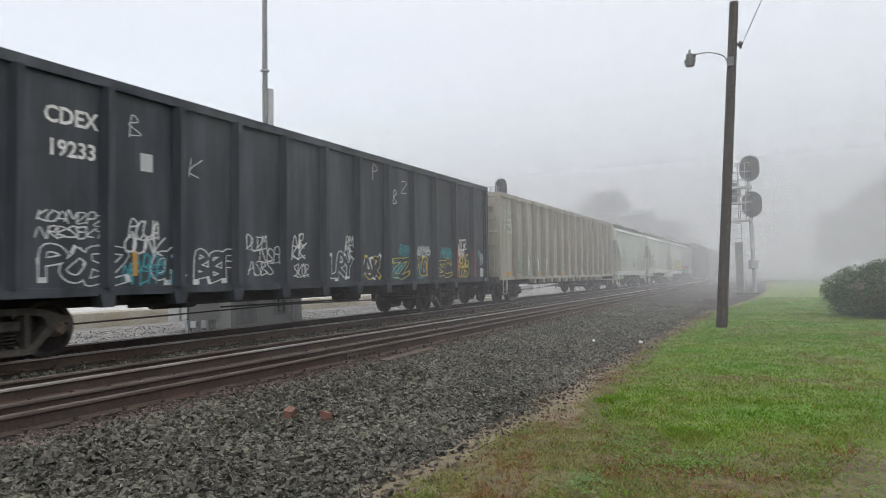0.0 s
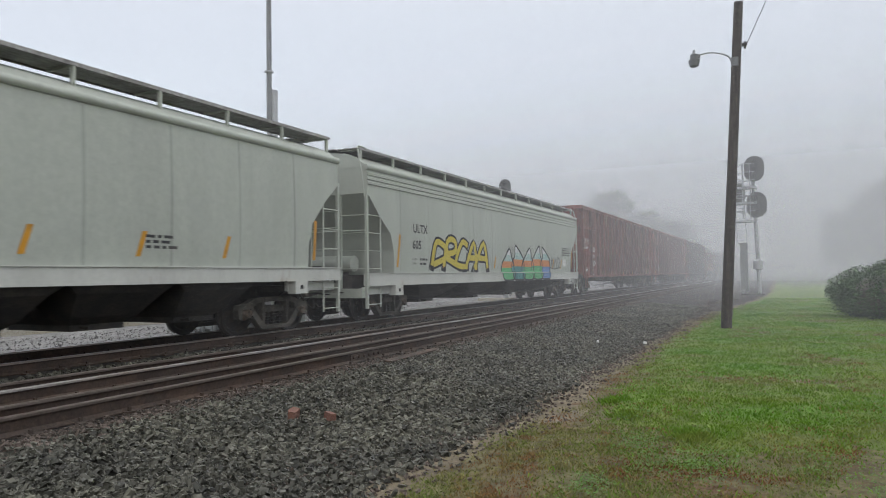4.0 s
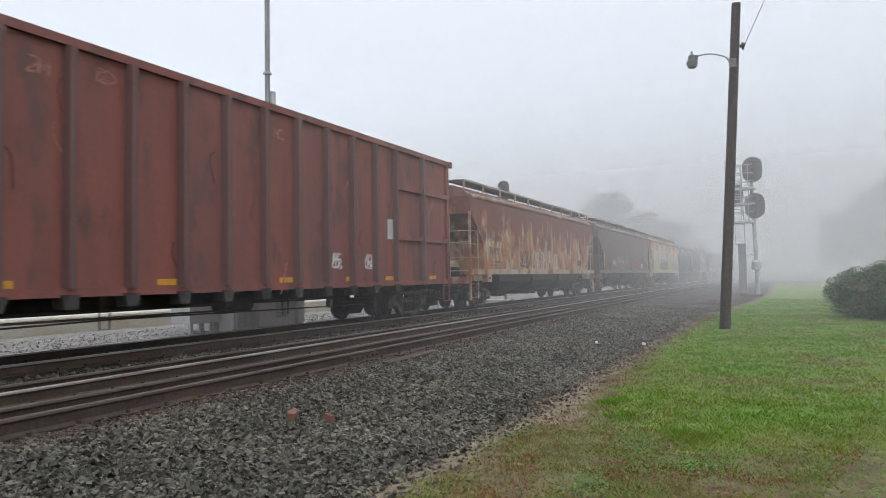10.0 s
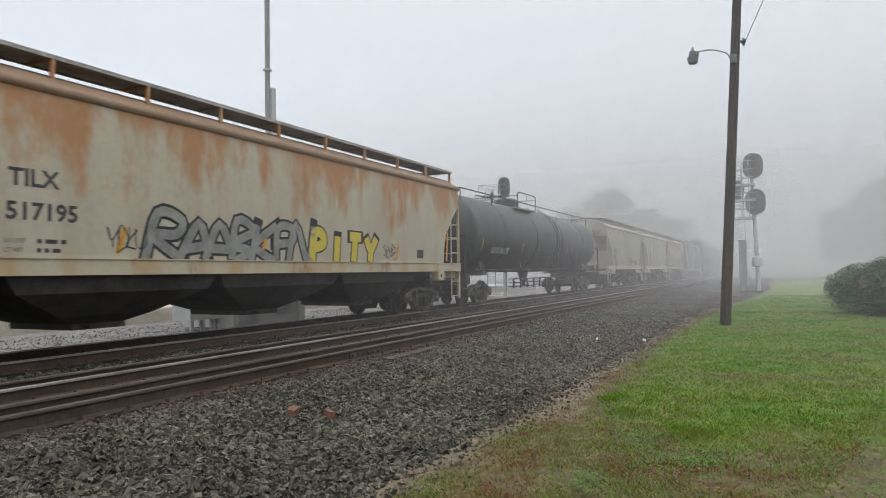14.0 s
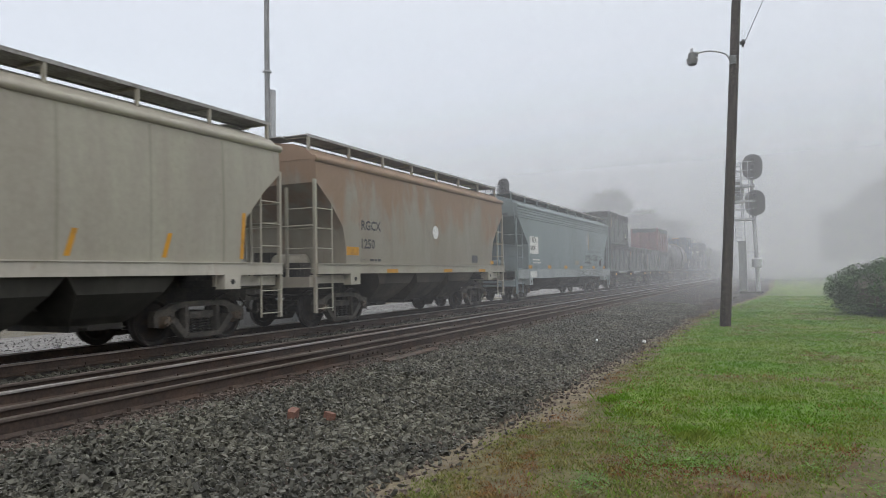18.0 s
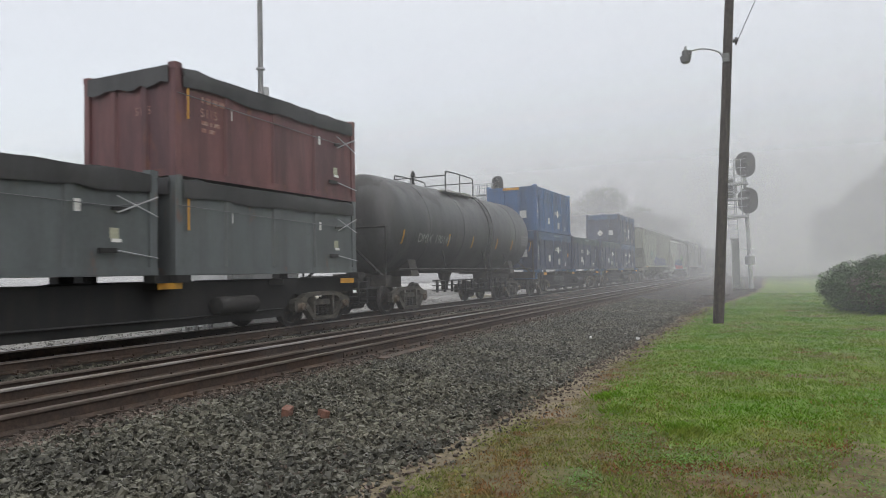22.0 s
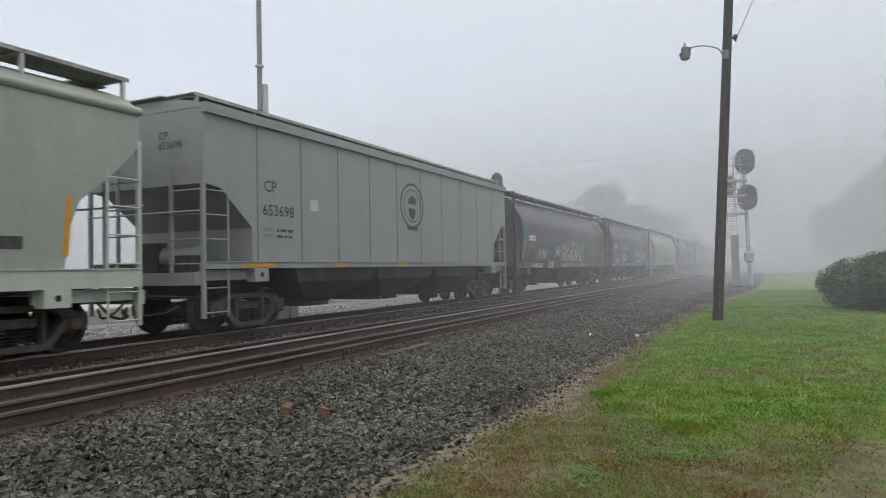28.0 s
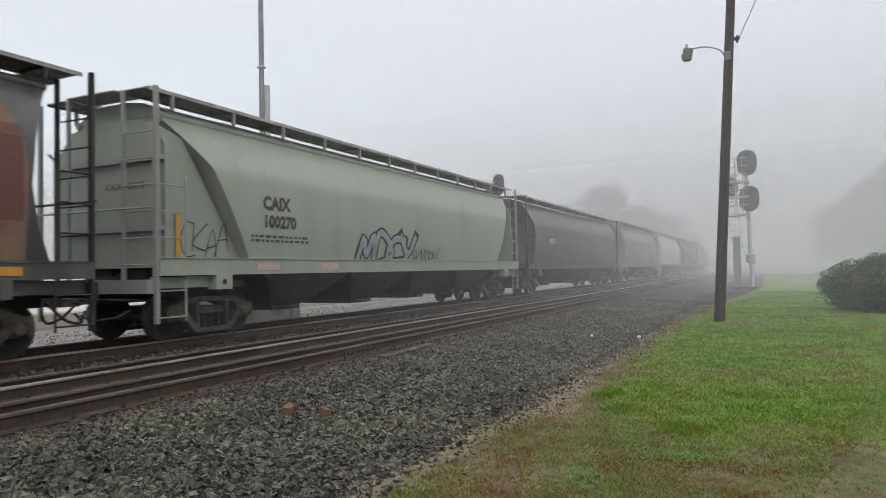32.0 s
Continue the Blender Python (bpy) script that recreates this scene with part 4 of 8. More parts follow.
def bush():
    t = thing("bush", "large rounded dark green clipped evergreen bush on the lawn", "bush", at=(25.6, -4.0, -0.32))
    rnd = random.Random(3)
    cs = [(0, 0, 0.72, 2.35, 2.5, 0.98), (0.2, -0.8, 0.95, 1.9, 1.7, 0.9), (0, 0, 0.35, 2.2, 2.35, 0.5)]
    for k in range(46):
        a, e = rnd.uniform(0, 6.28), rnd.uniform(0.0, 1.45)
        cs.append((2.15 * math.cos(a) * math.cos(e), 2.35 * math.sin(a) * math.cos(e), 0.75 + 0.85 * math.sin(e), 0.42, 0.42, 0.32))
    part("foliage", cloud_mesh("foliage", cs, 90000, 0.030, "leaf", 31), None, t)
    core = Builder().lathe([(0.05, 1.2), (0.4, 1.9), (0.9, 1.95), (1.3, 1.5), (1.55, 0.7)], 20, "z")
    part("inner_branches", core, M["bark"], t)


bush()

# ---- the train ----
MOVERS = []  # (object, place along the train, y, z)


def travelled(t):
    """Metres that the train has gone at t seconds."""
    k = t / 32.0
    return 467.14 * k - 46.03 * k * k + 60.56 * k ** 3 - 31.0 * k ** 4


def train_thing(name, label, category, s, group="", z=0.0):
    t = thing(name, label, category, group, at=(s, TRACK_TRAIN, z))
    MOVERS.append((t, s, TRACK_TRAIN, z))
    return t


def side_frame_mesh():
    """Cast frame: arched top chord, two slanting legs, columns round the springs, open triangles between."""
    b = Builder()
    for k in (-1, 1):
        b.slab([(k * 0.36, 0.79), (k * 0.66, 0.76), (k * 0.92, 0.66), (k * 1.10, 0.64), (k * 1.14, 0.54), (k * 1.12, 0.36), (k * 1.03, 0.34), (k * 1.02, 0.54), (k * 0.77, 0.55), (k * 0.75, 0.34), (k * 0.67, 0.34), (k * 0.68, 0.60), (k * 0.60, 0.66), (k * 0.36, 0.69)], "y", -0.08, 0.08)
        b.slab([(k * 0.78, 0.44), (k * 0.70, 0.54), (k * 0.43, 0.25), (k * 0.36, 0.22), (k * 0.36, 0.11), (k * 0.47, 0.12)], "y", -0.115, 0.06)
        b.slab([(k * 0.43, 0.20), (k * 0.43, 0.72), (k * 0.35, 0.72), (k * 0.35, 0.20)], "y", -0.095, 0.07)
    b.slab([(-0.36, 0.69), (-0.36, 0.79), (0.36, 0.79), (0.36, 0.69)], "y", -0.09, 0.08)
    b.slab([(-0.40, 0.11), (-0.36, 0.20), (0.36, 0.20), (0.40, 0.11)], "y", -0.12, 0.09)
    return b.mesh("side_frame", M["truck"])


def spring_mesh():
    pts = [(0.075 * math.cos(k * 1.05), 0.075 * math.sin(k * 1.05), 0.21 + 0.0088 * k) for k in range(32)]
    return Builder().tube(pts, 0.022, 5).mesh("spring", M["wheel"])


def truck_mesh():
    b = Builder()
    b.box(-0.3, 0.3, -1.06, 1.06, 0.47, 0.60).box(-0.2, 0.2, -0.4, 0.4, 0.6, 0.74)
    for x in (-0.38, 0.38):
        b.box(x - 0.05, x + 0.05, -0.85, 0.85, 0.36, 0.46)
        b.box(min(x, x * 0.5), max(x, x * 0.5), -0.12, 0.12, 0.44, 0.56)
    return b.mesh("truck", M["truck"])


def wheelset_mesh():
    """Axle with two wheels, turning round its own middle."""
    prof = [(-0.07, 0.10), (-0.055, 0.16), (-0.02, 0.2), (-0.01, 0.33), (-0.06, 0.37), (-0.06, 0.44), (0.045, 0.44), (0.06, 0.47), (0.075, 0.465), (0.075, 0.37), (0.02, 0.33), (0.02, 0.2), (0.06, 0.15), (0.07, 0.10)]
    b = Builder()
    b.lathe([(s - 0.745, r) for s, r in prof], 28, "y").lathe([(0.745 - s, r) for s, r in prof], 28, "y")
    b.lathe([(-1.0, 0.07), (-0.68, 0.085), (0.68, 0.085), (1.0, 0.07)], 12, "y")
    me = b.mesh("wheelset", M["wheel"], True)
    me.materials.append(M["tread"])
    for p in me.polygons:
        r = math.hypot(p.center.x, p.center.z)
        if 0.36 < r < 0.445 and abs(p.normal.y) < 0.9:
            p.material_index = 1
    return me


def cap_mesh():
    b = Builder().lathe([(-0.13, 0.03), (-0.12, 0.085), (-0.04, 0.1), (0.0, 0.14), (0.06, 0.14)], 14, "y")
    for k in range(3):
        a = k * 2.094
        b.lathe([(-0.145, 0.018), (-0.12, 0.018)], 6, "y", (0.055 * math.cos(a), 0, 0.055 * math.sin(a)))
    return b.mesh("bearing_cap", M["axle_cap"], True)


M["tread"] = mat("polished_wheel_tread", (0.16, 0.15, 0.145), 0.4, 0.7, grain=0.2, bump=0.0)
TRUCK, SIDE, SPRING, WHEELSET, CAP = truck_mesh(), side_frame_mesh(), spring_mesh(), wheelset_mesh(), cap_mesh()
WHEELSETS = []  # (wheelset, place along the train, x on its truck)


def trucks(car, offset):
    for s in (-offset, offset):
        tr = part("truck", TRUCK, None, car, "grimy cast steel truck with two axles", at=(s, 0, 0))
        for y in (-1.0, 1.0):
            part("side_frame", SIDE, None, tr, at=(0, y, 0))
            for x in (-0.2, 0.0, 0.2):
                part("spring", SPRING, None, tr, at=(x, y * 0.97, 0))
            for x in (-0.89, 0.89):
                c = part("bearing_cap", CAP, None, tr, at=(x, y * 1.03, 0.46))
                if y > 0:
                    c.rotation_euler.z = math.pi
        for x in (-0.89, 0.89):
            w = part("wheelset", WHEELSET, None, tr, "pair of steel wheels on an axle", at=(x, 0, 0.445))
            WHEELSETS.append((w, car.location.x + s + x, x))


def coupler_mesh():
    b = Builder().box(0, 0.55, -0.09, 0.09, 0.72, 0.94)
    b.slab([(0.55, -0.16), (0.55, 0.16), (0.82, 0.2), (0.9, 0.06), (0.78, 0.0), (0.86, -0.12), (0.74, -0.19)], "z", 0.7, 0.98)
    b.tube(spline([(0.1, -0.3, 0.8), (0.4, -0.34, 0.5), (0.75, -0.25, 0.42), (0.95, -0.1, 0.6)], 5), 0.025, 6)
    return b.mesh("coupler", M["truck"])


COUPLER = coupler_mesh()


def couplers(car, a):
    part("coupler", COUPLER, None, car, at=(a, 0, 0))
    c = part("coupler", COUPLER, None, car, at=(-a, 0, 0))
    c.rotation_euler.z = math.pi


# ---- lettering and spray paint, laid on the side that faces the lawn ----
def lay(verts, half):
    """Puts flat (x, z) points on the car's side, 6 mm proud."""
    return [(x, -(half(z) + 0.006), z) for x, z in verts]


def words(car, text, x, z, h, half, material, name="lettering", narrow=1.0, label="", bold=0.0, shear=0.0):
    cu = bpy.data.curves.new("letters", "FONT")
    cu.body, cu.size, cu.resolution_u = text, h * 1.38, 2
    cu.space_line, cu.offset, cu.shear = 0.95, bold * h, shear
    ob = bpy.data.objects.new("letters", cu)
    scene.collection.objects.link(ob)
    dg = bpy.context.evaluated_depsgraph_get()
    me = bpy.data.meshes.new_from_object(ob.evaluated_get(dg))
    bpy.data.objects.remove(ob)
    bpy.data.curves.remove(cu)
    co = np.empty(len(me.vertices) * 3, np.float32)
    me.vertices.foreach_get("co", co)
    co = co.reshape(-1, 3)
    new_co = np.array(lay([(x + p[0] * narrow, z + p[1]) for p in co], half), np.float32)
    me.vertices.foreach_set("co", new_co.ravel())
    me.update()
    me.materials.clear()
    me.materials.append(material)
    for p in me.polygons:
        p.material_index = 0
    me.name = name
    ob = new(name, me)
    ob.parent = car
    return tagged(ob, label or "painted letters")


def words_on_end(car, text, x, y, z, h, material):
    """Small lettering on the end that faces the oncoming side."""
    ob = words(car, text, 0, z, h, lambda q: 0, material, "end_lettering")
    co = np.empty(len(ob.data.vertices) * 3, np.float32)
    ob.data.vertices.foreach_get("co", co)
    co = co.reshape(-1, 3)
    ob.data.vertices.foreach_set("co", np.stack([np.full(len(co), x - 0.008), y - co[:, 0], co[:, 2]], 1).astype(np.float32).ravel())
    ob.data.update()


def bars(car, x, z, rows, half, material, width=0.8, h=0.07, name="small_print"):
    """Rows of unreadable small print as plain bars."""
    b = Builder()
    rnd = random.Random(int(abs(x) * 100 + z * 17))
    for k in range(rows):
        xx = x
        while xx < x + width:
            w = rnd.uniform(0.06, 0.2)
            zz = z - k * h * 1.8
            flat_patch(b, [(xx, zz), (xx + w, zz), (xx + w, zz + h), (xx, zz + h)], half)
            xx += w + 0.05
    return part(name, b, material, car, "small unreadable stencilled print")


def flat_patch(b, pts, half):
    b.add(lay(pts, half), [tuple(range(len(pts)))])


def patch(car, name, x0, x1, z0, z1, half, material, label="", skew=0.0, steps=1):
    b = Builder()
    for k in range(steps):
        a, c = z0 + (z1 - z0) * k / steps, z0 + (z1 - z0) * (k + 1) / steps
        sa, sc = skew * k / steps, skew * (k + 1) / steps
        flat_patch(b, [(x0 + sa, a), (x1 + sa, a), (x1 + sc, c), (x0 + sc, c)], half)
    return part(name, b, material, car, label)


def stroke(b, pts, w, half):
    """A painted line of width w through (x, z) points."""
    p = [Vector((q[0], q[1])) for q in pts]
    vs = []
    for i, q in enumerate(p):
        d = (p[min(i + 1, len(p) - 1)] - p[max(i - 1, 0)])
        d = Vector((-d.y, d.x)).normalized() * (w / 2)
        vs += [(q.x - d.x, q.y - d.y), (q.x + d.x, q.y + d.y)]
    b.add(lay(vs, half), [(2 * i, 2 * i + 2, 2 * i + 3, 2 * i + 1) for i in range(len(p) - 1)])


# wild letters on a grid of 0 to 8 by 0 to 8: strokes parted by bars
GLYPHS = {"A": "00 48 80|13 73", "R": "00 18 68 65 14 80", "B": "10 18 67 14 72 10", "S": "77 48 16 44 72 40 01", "E": "78 18 14 10 80|14 64", "O": "48 14 21 61 85 48", "K": "18 10|88 13 80",
          "N": "00 18 70 88", "M": "00 18 43 78 80", "P": "10 18 68 75 14", "Y": "08 44 88|44 40", "U": "08 02 40 82 88", "T": "08 88|48 40", "G": "77 38 04 20 71 74 44", "L": "08 10 81", "I": "48 40",
          "J": "28 78 62 30 02", "Z": "08 87 00 81", "D": "10 18 76 83 10", "C": "87 38 03 30 81"}


def glyph(ch, x, z, w, h, rnd, wild):
    """Strokes of one letter in a box, as smooth lines of (x, z)."""
    out = []
    for line in GLYPHS[ch].split("|"):
        pts = [(x + w * (int(p[0]) / 8 + rnd.uniform(-wild, wild)) + 0.12 * w * int(p[1]) / 8, z + h * (int(p[1]) / 8 + rnd.uniform(-wild, wild)), 0) for p in line.split()]
        out.append([(q.x, q.y) for q in spline(pts, 4)])
    return out


def scribble(car, x0, x1, z0, z1, half, material, seed, w=0.03, loops=5, fill=None, letters=None, label="sprayed scrawl", text="", fat=0.2):
    """A tag of wild letters in a box: thin painted lines, or fat letters filled with a second paint."""
    rnd = random.Random(seed)
    b, f = Builder(), Builder()
    h = z1 - z0
    n = len(text) or letters or max(1, round((x1 - x0) / (h * 0.5)))
    cw = (x1 - x0) / n
    over = 1.0 if text or not fill else 1.5
    fat = fat if text else 0.17
    for k in range(n):
        ch = text[k] if text else rnd.choice("ARBSEOKNMPYUZDC")
        if fill:
            r = fat * h / 2
            lines = glyph(ch, x0 + cw * k + r + w * 0.5, z0 + r + w, cw * over - 2 * r - w * 0.4, h - 2 * r - 2 * w, rnd, 0.03 if text else 0.12)
            for j, ln in enumerate(lines):
                d = 0.0006 * j + 0.0012 * (k % 3)
                ext = [tuple(2 * a - c for a, c in zip(ln[0], ln[1]))] + ln + [tuple(2 * a - c for a, c in zip(ln[-1], ln[-2]))]
                stroke(b, ext, 2 * r + 2 * w, lambda z: half(z) - 0.004 + d)
                stroke(f, ln, 2 * r, lambda z: half(z) + d)
        else:
            up = h * rnd.uniform(-0.1, 0.1)
            for j, ln in enumerate(glyph(ch, x0 + cw * (k - 0.05), z0 + up, cw * 1.15, h, rnd, 0.05 if text else 0.13)):
                stroke(b, ln, w * 0.8 * rnd.uniform(0.8, 1.2), lambda z: half(z) + 0.0004 * j)
    if not fill and n > 1 and rnd.random() < 0.5:
        tail = spline([(x0, z0 + 0.1 * h, 0), ((x0 + x1) / 2, z0 - 0.05 * h, 0), (x1 + 0.1 * cw, z0 + 0.18 * h, 0)], 6)
        stroke(b, [(q.x, q.y) for q in tail], w * 0.6, half)
    ob = part("spray_paint", b, material, car, label)
    if fill:
        part("paint_fill", f, fill, car, label)
    return ob


def lobe(car, x0, x1, z0, z1, lean, half, bands, edge, w=0.05, label="lobe of a sprayed bubble letter"):
    """One fat bubble letter: a pointed lobe filled in bands of colour from foot to tip, with an outline."""
    ring = [(0.5, 0.0), (0.9, 0.04), (1.0, 0.3), (0.93, 0.58), (0.8, 0.72), (0.5 + lean, 1.0), (0.24, 0.7), (0.06, 0.55), (0.0, 0.28), (0.12, 0.04)]
    pts = [(x0 + (x1 - x0) * u, z0 + (z1 - z0) * v) for u, v in ring]
    pts = [(q.x, q.y) for q in spline([(*p, 0) for p in pts + pts[:1]], 5)]

    def reach(z):
        xs = [a[0] + (b[0] - a[0]) * (z - a[1]) / (b[1] - a[1]) for a, b in zip(pts, pts[1:]) if (a[1] - z) * (b[1] - z) < 0]
        return (min(xs), max(xs)) if len(xs) > 1 else (x0 + 0.5 * (x1 - x0),) * 2

    lo, hi = min(p[1] for p in pts) + 0.004, max(p[1] for p in pts) - 0.004
    for k, m in enumerate(bands):
        f = Builder()
        za, zc = lo + (hi - lo) * k / len(bands), lo + (hi - lo) * (k + 1) / len(bands)
        for i in range(5):
            p, q = za + (zc - za) * i / 5, za + (zc - za) * (i + 1) / 5
            (a, b), (c, d) = reach(p), reach(q)
            flat_patch(f, [(a, p), (b, p), (d, q), (c, q)], half)
        part("paint_fill", f, M[m], car, label)
    e = Builder()
    stroke(e, pts, w, lambda z: half(z) + 0.004)
    part("spray_paint", e, M[edge], car, "outline of a sprayed letter")


# ---- gondolas ----
def gondola(s0, s1, label, pm, top, sill, ribs, rib_deep=0.13, panels=(), chord=0.16, end_beams=True, truck_in=1.9, rib_mat=None):
    """ribs: places along the train; panels: heights of the short beams in the end panels."""
    a = (s1 - s0) / 2
    mid = (s0 + s1) / 2
    car = train_thing("gondola_car", label, "rail car", mid, "cars of the freight train")
    W = 1.5
    top -= chord
    part("side_sheet", Builder().box(-a, a, -W, -W + 0.03, sill, top), pm, car)
    part("side_sheet", Builder().box(-a, a, W - 0.03, W, sill, top), pm, car)
    for s in (-1, 1):
        part("end_sheet", Builder().box(s * a - 0.015, s * a + 0.015, -W + 0.03, W - 0.03, sill, top - 0.02), pm, car)
        x0, x1 = (a + 0.015, a + 0.12) if s > 0 else (-a - 0.12, -a - 0.015)
        if end_beams:
            for z in (1.35, 1.85, 2.35, 2.85, 3.35, 3.85):
                if z < top - 0.2:
                    part("end_rib", Builder().box(x0, x1, -W + 0.08, W - 0.08, z - 0.05, z + 0.05), pm, car)
        else:
            for y in (-0.75, 0.0, 0.75):
                part("end_post", Builder().box(x0, x1, y - 0.06, y + 0.06, sill, top), pm, car)
            for z in panels:
                part("end_rib", Builder().box(x0, x1, -W + 0.08, W - 0.08, z - 0.06, z + 0.06), pm, car)
        for y in (-W, W):
            part("corner_post", Builder().box(*sorted((s * (a - 0.17), s * (a + 0.004))), y - 0.07, y + 0.07, sill - 0.05, top), pm, car)
    part("floor", Builder().box(-a + 0.02, a - 0.02, -W + 0.035, W - 0.035, sill, sill + 0.1), M["underframe"], car)
    part("load", Builder().box(-a + 0.1, a - 0.1, -W + 0.05, W - 0.05, sill + 0.1, top - 0.5), M["underframe"], car)
    for y0, y1 in ((-W - 0.08, -W + 0.1), (W - 0.1, W + 0.08)):
        part("top_chord", Builder().box(-a, a, y0, y1, top, top + chord), pm, car)
    for s in (-1, 1):
        part("top_chord", Builder().box(*sorted((s * a, s * (a - 0.16))), -W + 0.1, W - 0.1, top, top + chord), pm, car)
        if panels:
            part("end_cap", Builder().box(*sorted((s * a + s * 0.002, s * (a + 0.22))), -W - 0.1, W + 0.1, top - 0.03, top + chord + 0.015), pm, car)
            part("end_ledge", Builder().box(*sorted((s * (a + 0.13), s * (a + 0.34))), -W + 0.05, W - 0.05, sill - 0.02, sill + 0.04), M["underframe"], car)
    part("side_sill", Builder().box(-a, a, -W - 0.06, -W + 0.2, sill - 0.14, sill), pm, car)
    part("side_sill", Builder().box(-a, a, W - 0.2, W + 0.06, sill - 0.14, sill), pm, car)
    rib = Builder().slab([(-0.1, -W), (-0.06, -W - rib_deep), (0.06, -W - rib_deep), (0.1, -W)], "z", sill - 0.02, top).mesh("side_rib", rib_mat or pm)
    foot = Builder().slab([(-0.15, sill - 0.1), (-0.1, sill - 0.32), (0.1, sill - 0.32), (0.15, sill - 0.1)], "y", -W - 0.1, -W + 0.15).mesh("rib_foot", M["underframe"] if panels else pm)
    for r in ribs:
        x = r - mid
        part("side_rib", rib, None, car, at=(x, 0, 0))
        q = part("side_rib", rib, None, car, at=(x, 0, 0))
        q.rotation_euler.z = math.pi
        if abs(x) < a - 2.9:
            part("rib_foot", foot, None, car, at=(x, 0, 0))
    if panels:
        for s, k in ((-1, 1), (1, -2)):
            x0, x1 = sorted((s * a, ribs[k] - mid))
            for z in panels:
                part("panel_rib", Builder().box(x0, x1, -W - 0.09, -W, z - 0.07, z + 0.07), pm, car)
    under(car, a, sill, truck_in)
    for s in (-1, 1):
        ends(car, s, a, W, sill, 2.5 if panels else top - 0.1, M["underframe"], pm)
    return car, (lambda z: W), mid


def under(car, a, sill, truck_in):
    part("centre_sill", Builder().box(-a, a, -0.28, 0.28, 0.72, max(sill - 0.02, 0.95)), M["underframe"], car)
    for k in range(9):
        x = -a * 0.55 + k * a * 1.1 / 8
        part("cross_bearer", Builder().box(x - 0.05, x + 0.05, -1.4, 1.4, sill - 0.22, sill - 0.01), M["underframe"], car)
    b = Builder().tube([(-a * 0.5, -0.9, 0.72), (a * 0.5, -0.9, 0.72)], 0.03, 6).tube([(-a * 0.3, -1.1, 0.62), (a * 0.15, -1.1, 0.6)], 0.02, 6)
    part("brake_pipe", b, M["underframe"], car)
    rod = Builder().tube([(-a * 0.62, -1.0, 0.5), (-a * 0.1, -1.05, 0.58), (a * 0.62, -1.0, 0.5)], 0.016, 5)
    for x in (-a * 0.4, -a * 0.12, a * 0.3):
        rod.tube([(x, -1.04, sill - 0.1), (x + 0.02, -1.05, 0.42), (x + 0.2, -1.05, 0.42), (x + 0.22, -1.04, sill - 0.1)], 0.014, 5)
    part("brake_rod", rod, M["underframe"], car)
    part("brake_cylinder", Builder().lathe([(-0.45, 0.1), (-0.42, 0.2), (0.4, 0.2), (0.45, 0.08)], 12, "x", (a * 0.18, -0.85, 0.72)), M["underframe"], car, smooth=True)
    part("air_reservoir", Builder().lathe([(-0.6, 0.05), (-0.55, 0.2), (0.55, 0.2), (0.6, 0.05)], 12, "x", (-a * 0.25, 0.75, 0.75)), M["underframe"], car, smooth=True)
    trucks(car, a - truck_in)
    couplers(car, a)


def ends(car, s, a, W, sill, ztop, dark, light):
    """Ladders, grab irons and steps at one end of a car (s = -1 or 1)."""
    b = Builder()
    x = s * (a - 0.35)
    ladder(b, (x, -W - 0.12, sill - 0.55), (x, -W - 0.12, ztop), 0.42, 0.38, 0.014, (1, 0, 0))
    part("side_ladder", b, light, car)
    b = Builder()
    ladder(b, (s * (a + 0.14), -W + 0.35, sill - 0.1), (s * (a + 0.14), -W + 0.35, ztop), 0.42, 0.38, 0.014, (0, 1, 0))
    part("end_ladder", b, light, car)
    b = Builder()
    b.tube([(x - 0.2, -W - 0.1, sill), (x - 0.2, -W - 0.1, 0.45), (x + 0.2, -W - 0.1, 0.45), (x + 0.2, -W - 0.1, sill)], 0.018, 5)
    part("sill_step", b, light, car)
    part("end_sill", Builder().box(*sorted((s * a, s * (a + 0.16))), -W, W, sill - 0.3, sill - 0.02), dark, car)


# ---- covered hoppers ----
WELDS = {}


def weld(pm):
    """The car's paint in a darker tone, for strips along its weld seams."""
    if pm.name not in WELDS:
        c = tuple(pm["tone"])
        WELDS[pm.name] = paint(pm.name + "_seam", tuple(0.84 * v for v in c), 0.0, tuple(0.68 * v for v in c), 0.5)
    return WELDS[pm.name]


def half_fn(kind, top):
    if kind == "flat":
        return lambda z: 1.56
    if kind == "round":
        return lambda z: 1.60 - 0.16 * ((z - 2.5) / 1.5) ** 2 if z < 3.2 else 1.565 - 0.30 * (z - 3.2) - 0.25 * (z - 3.2) ** 2
    return lambda z: 1.57 - 0.05 * ((z - 2.4) / 1.6) ** 2


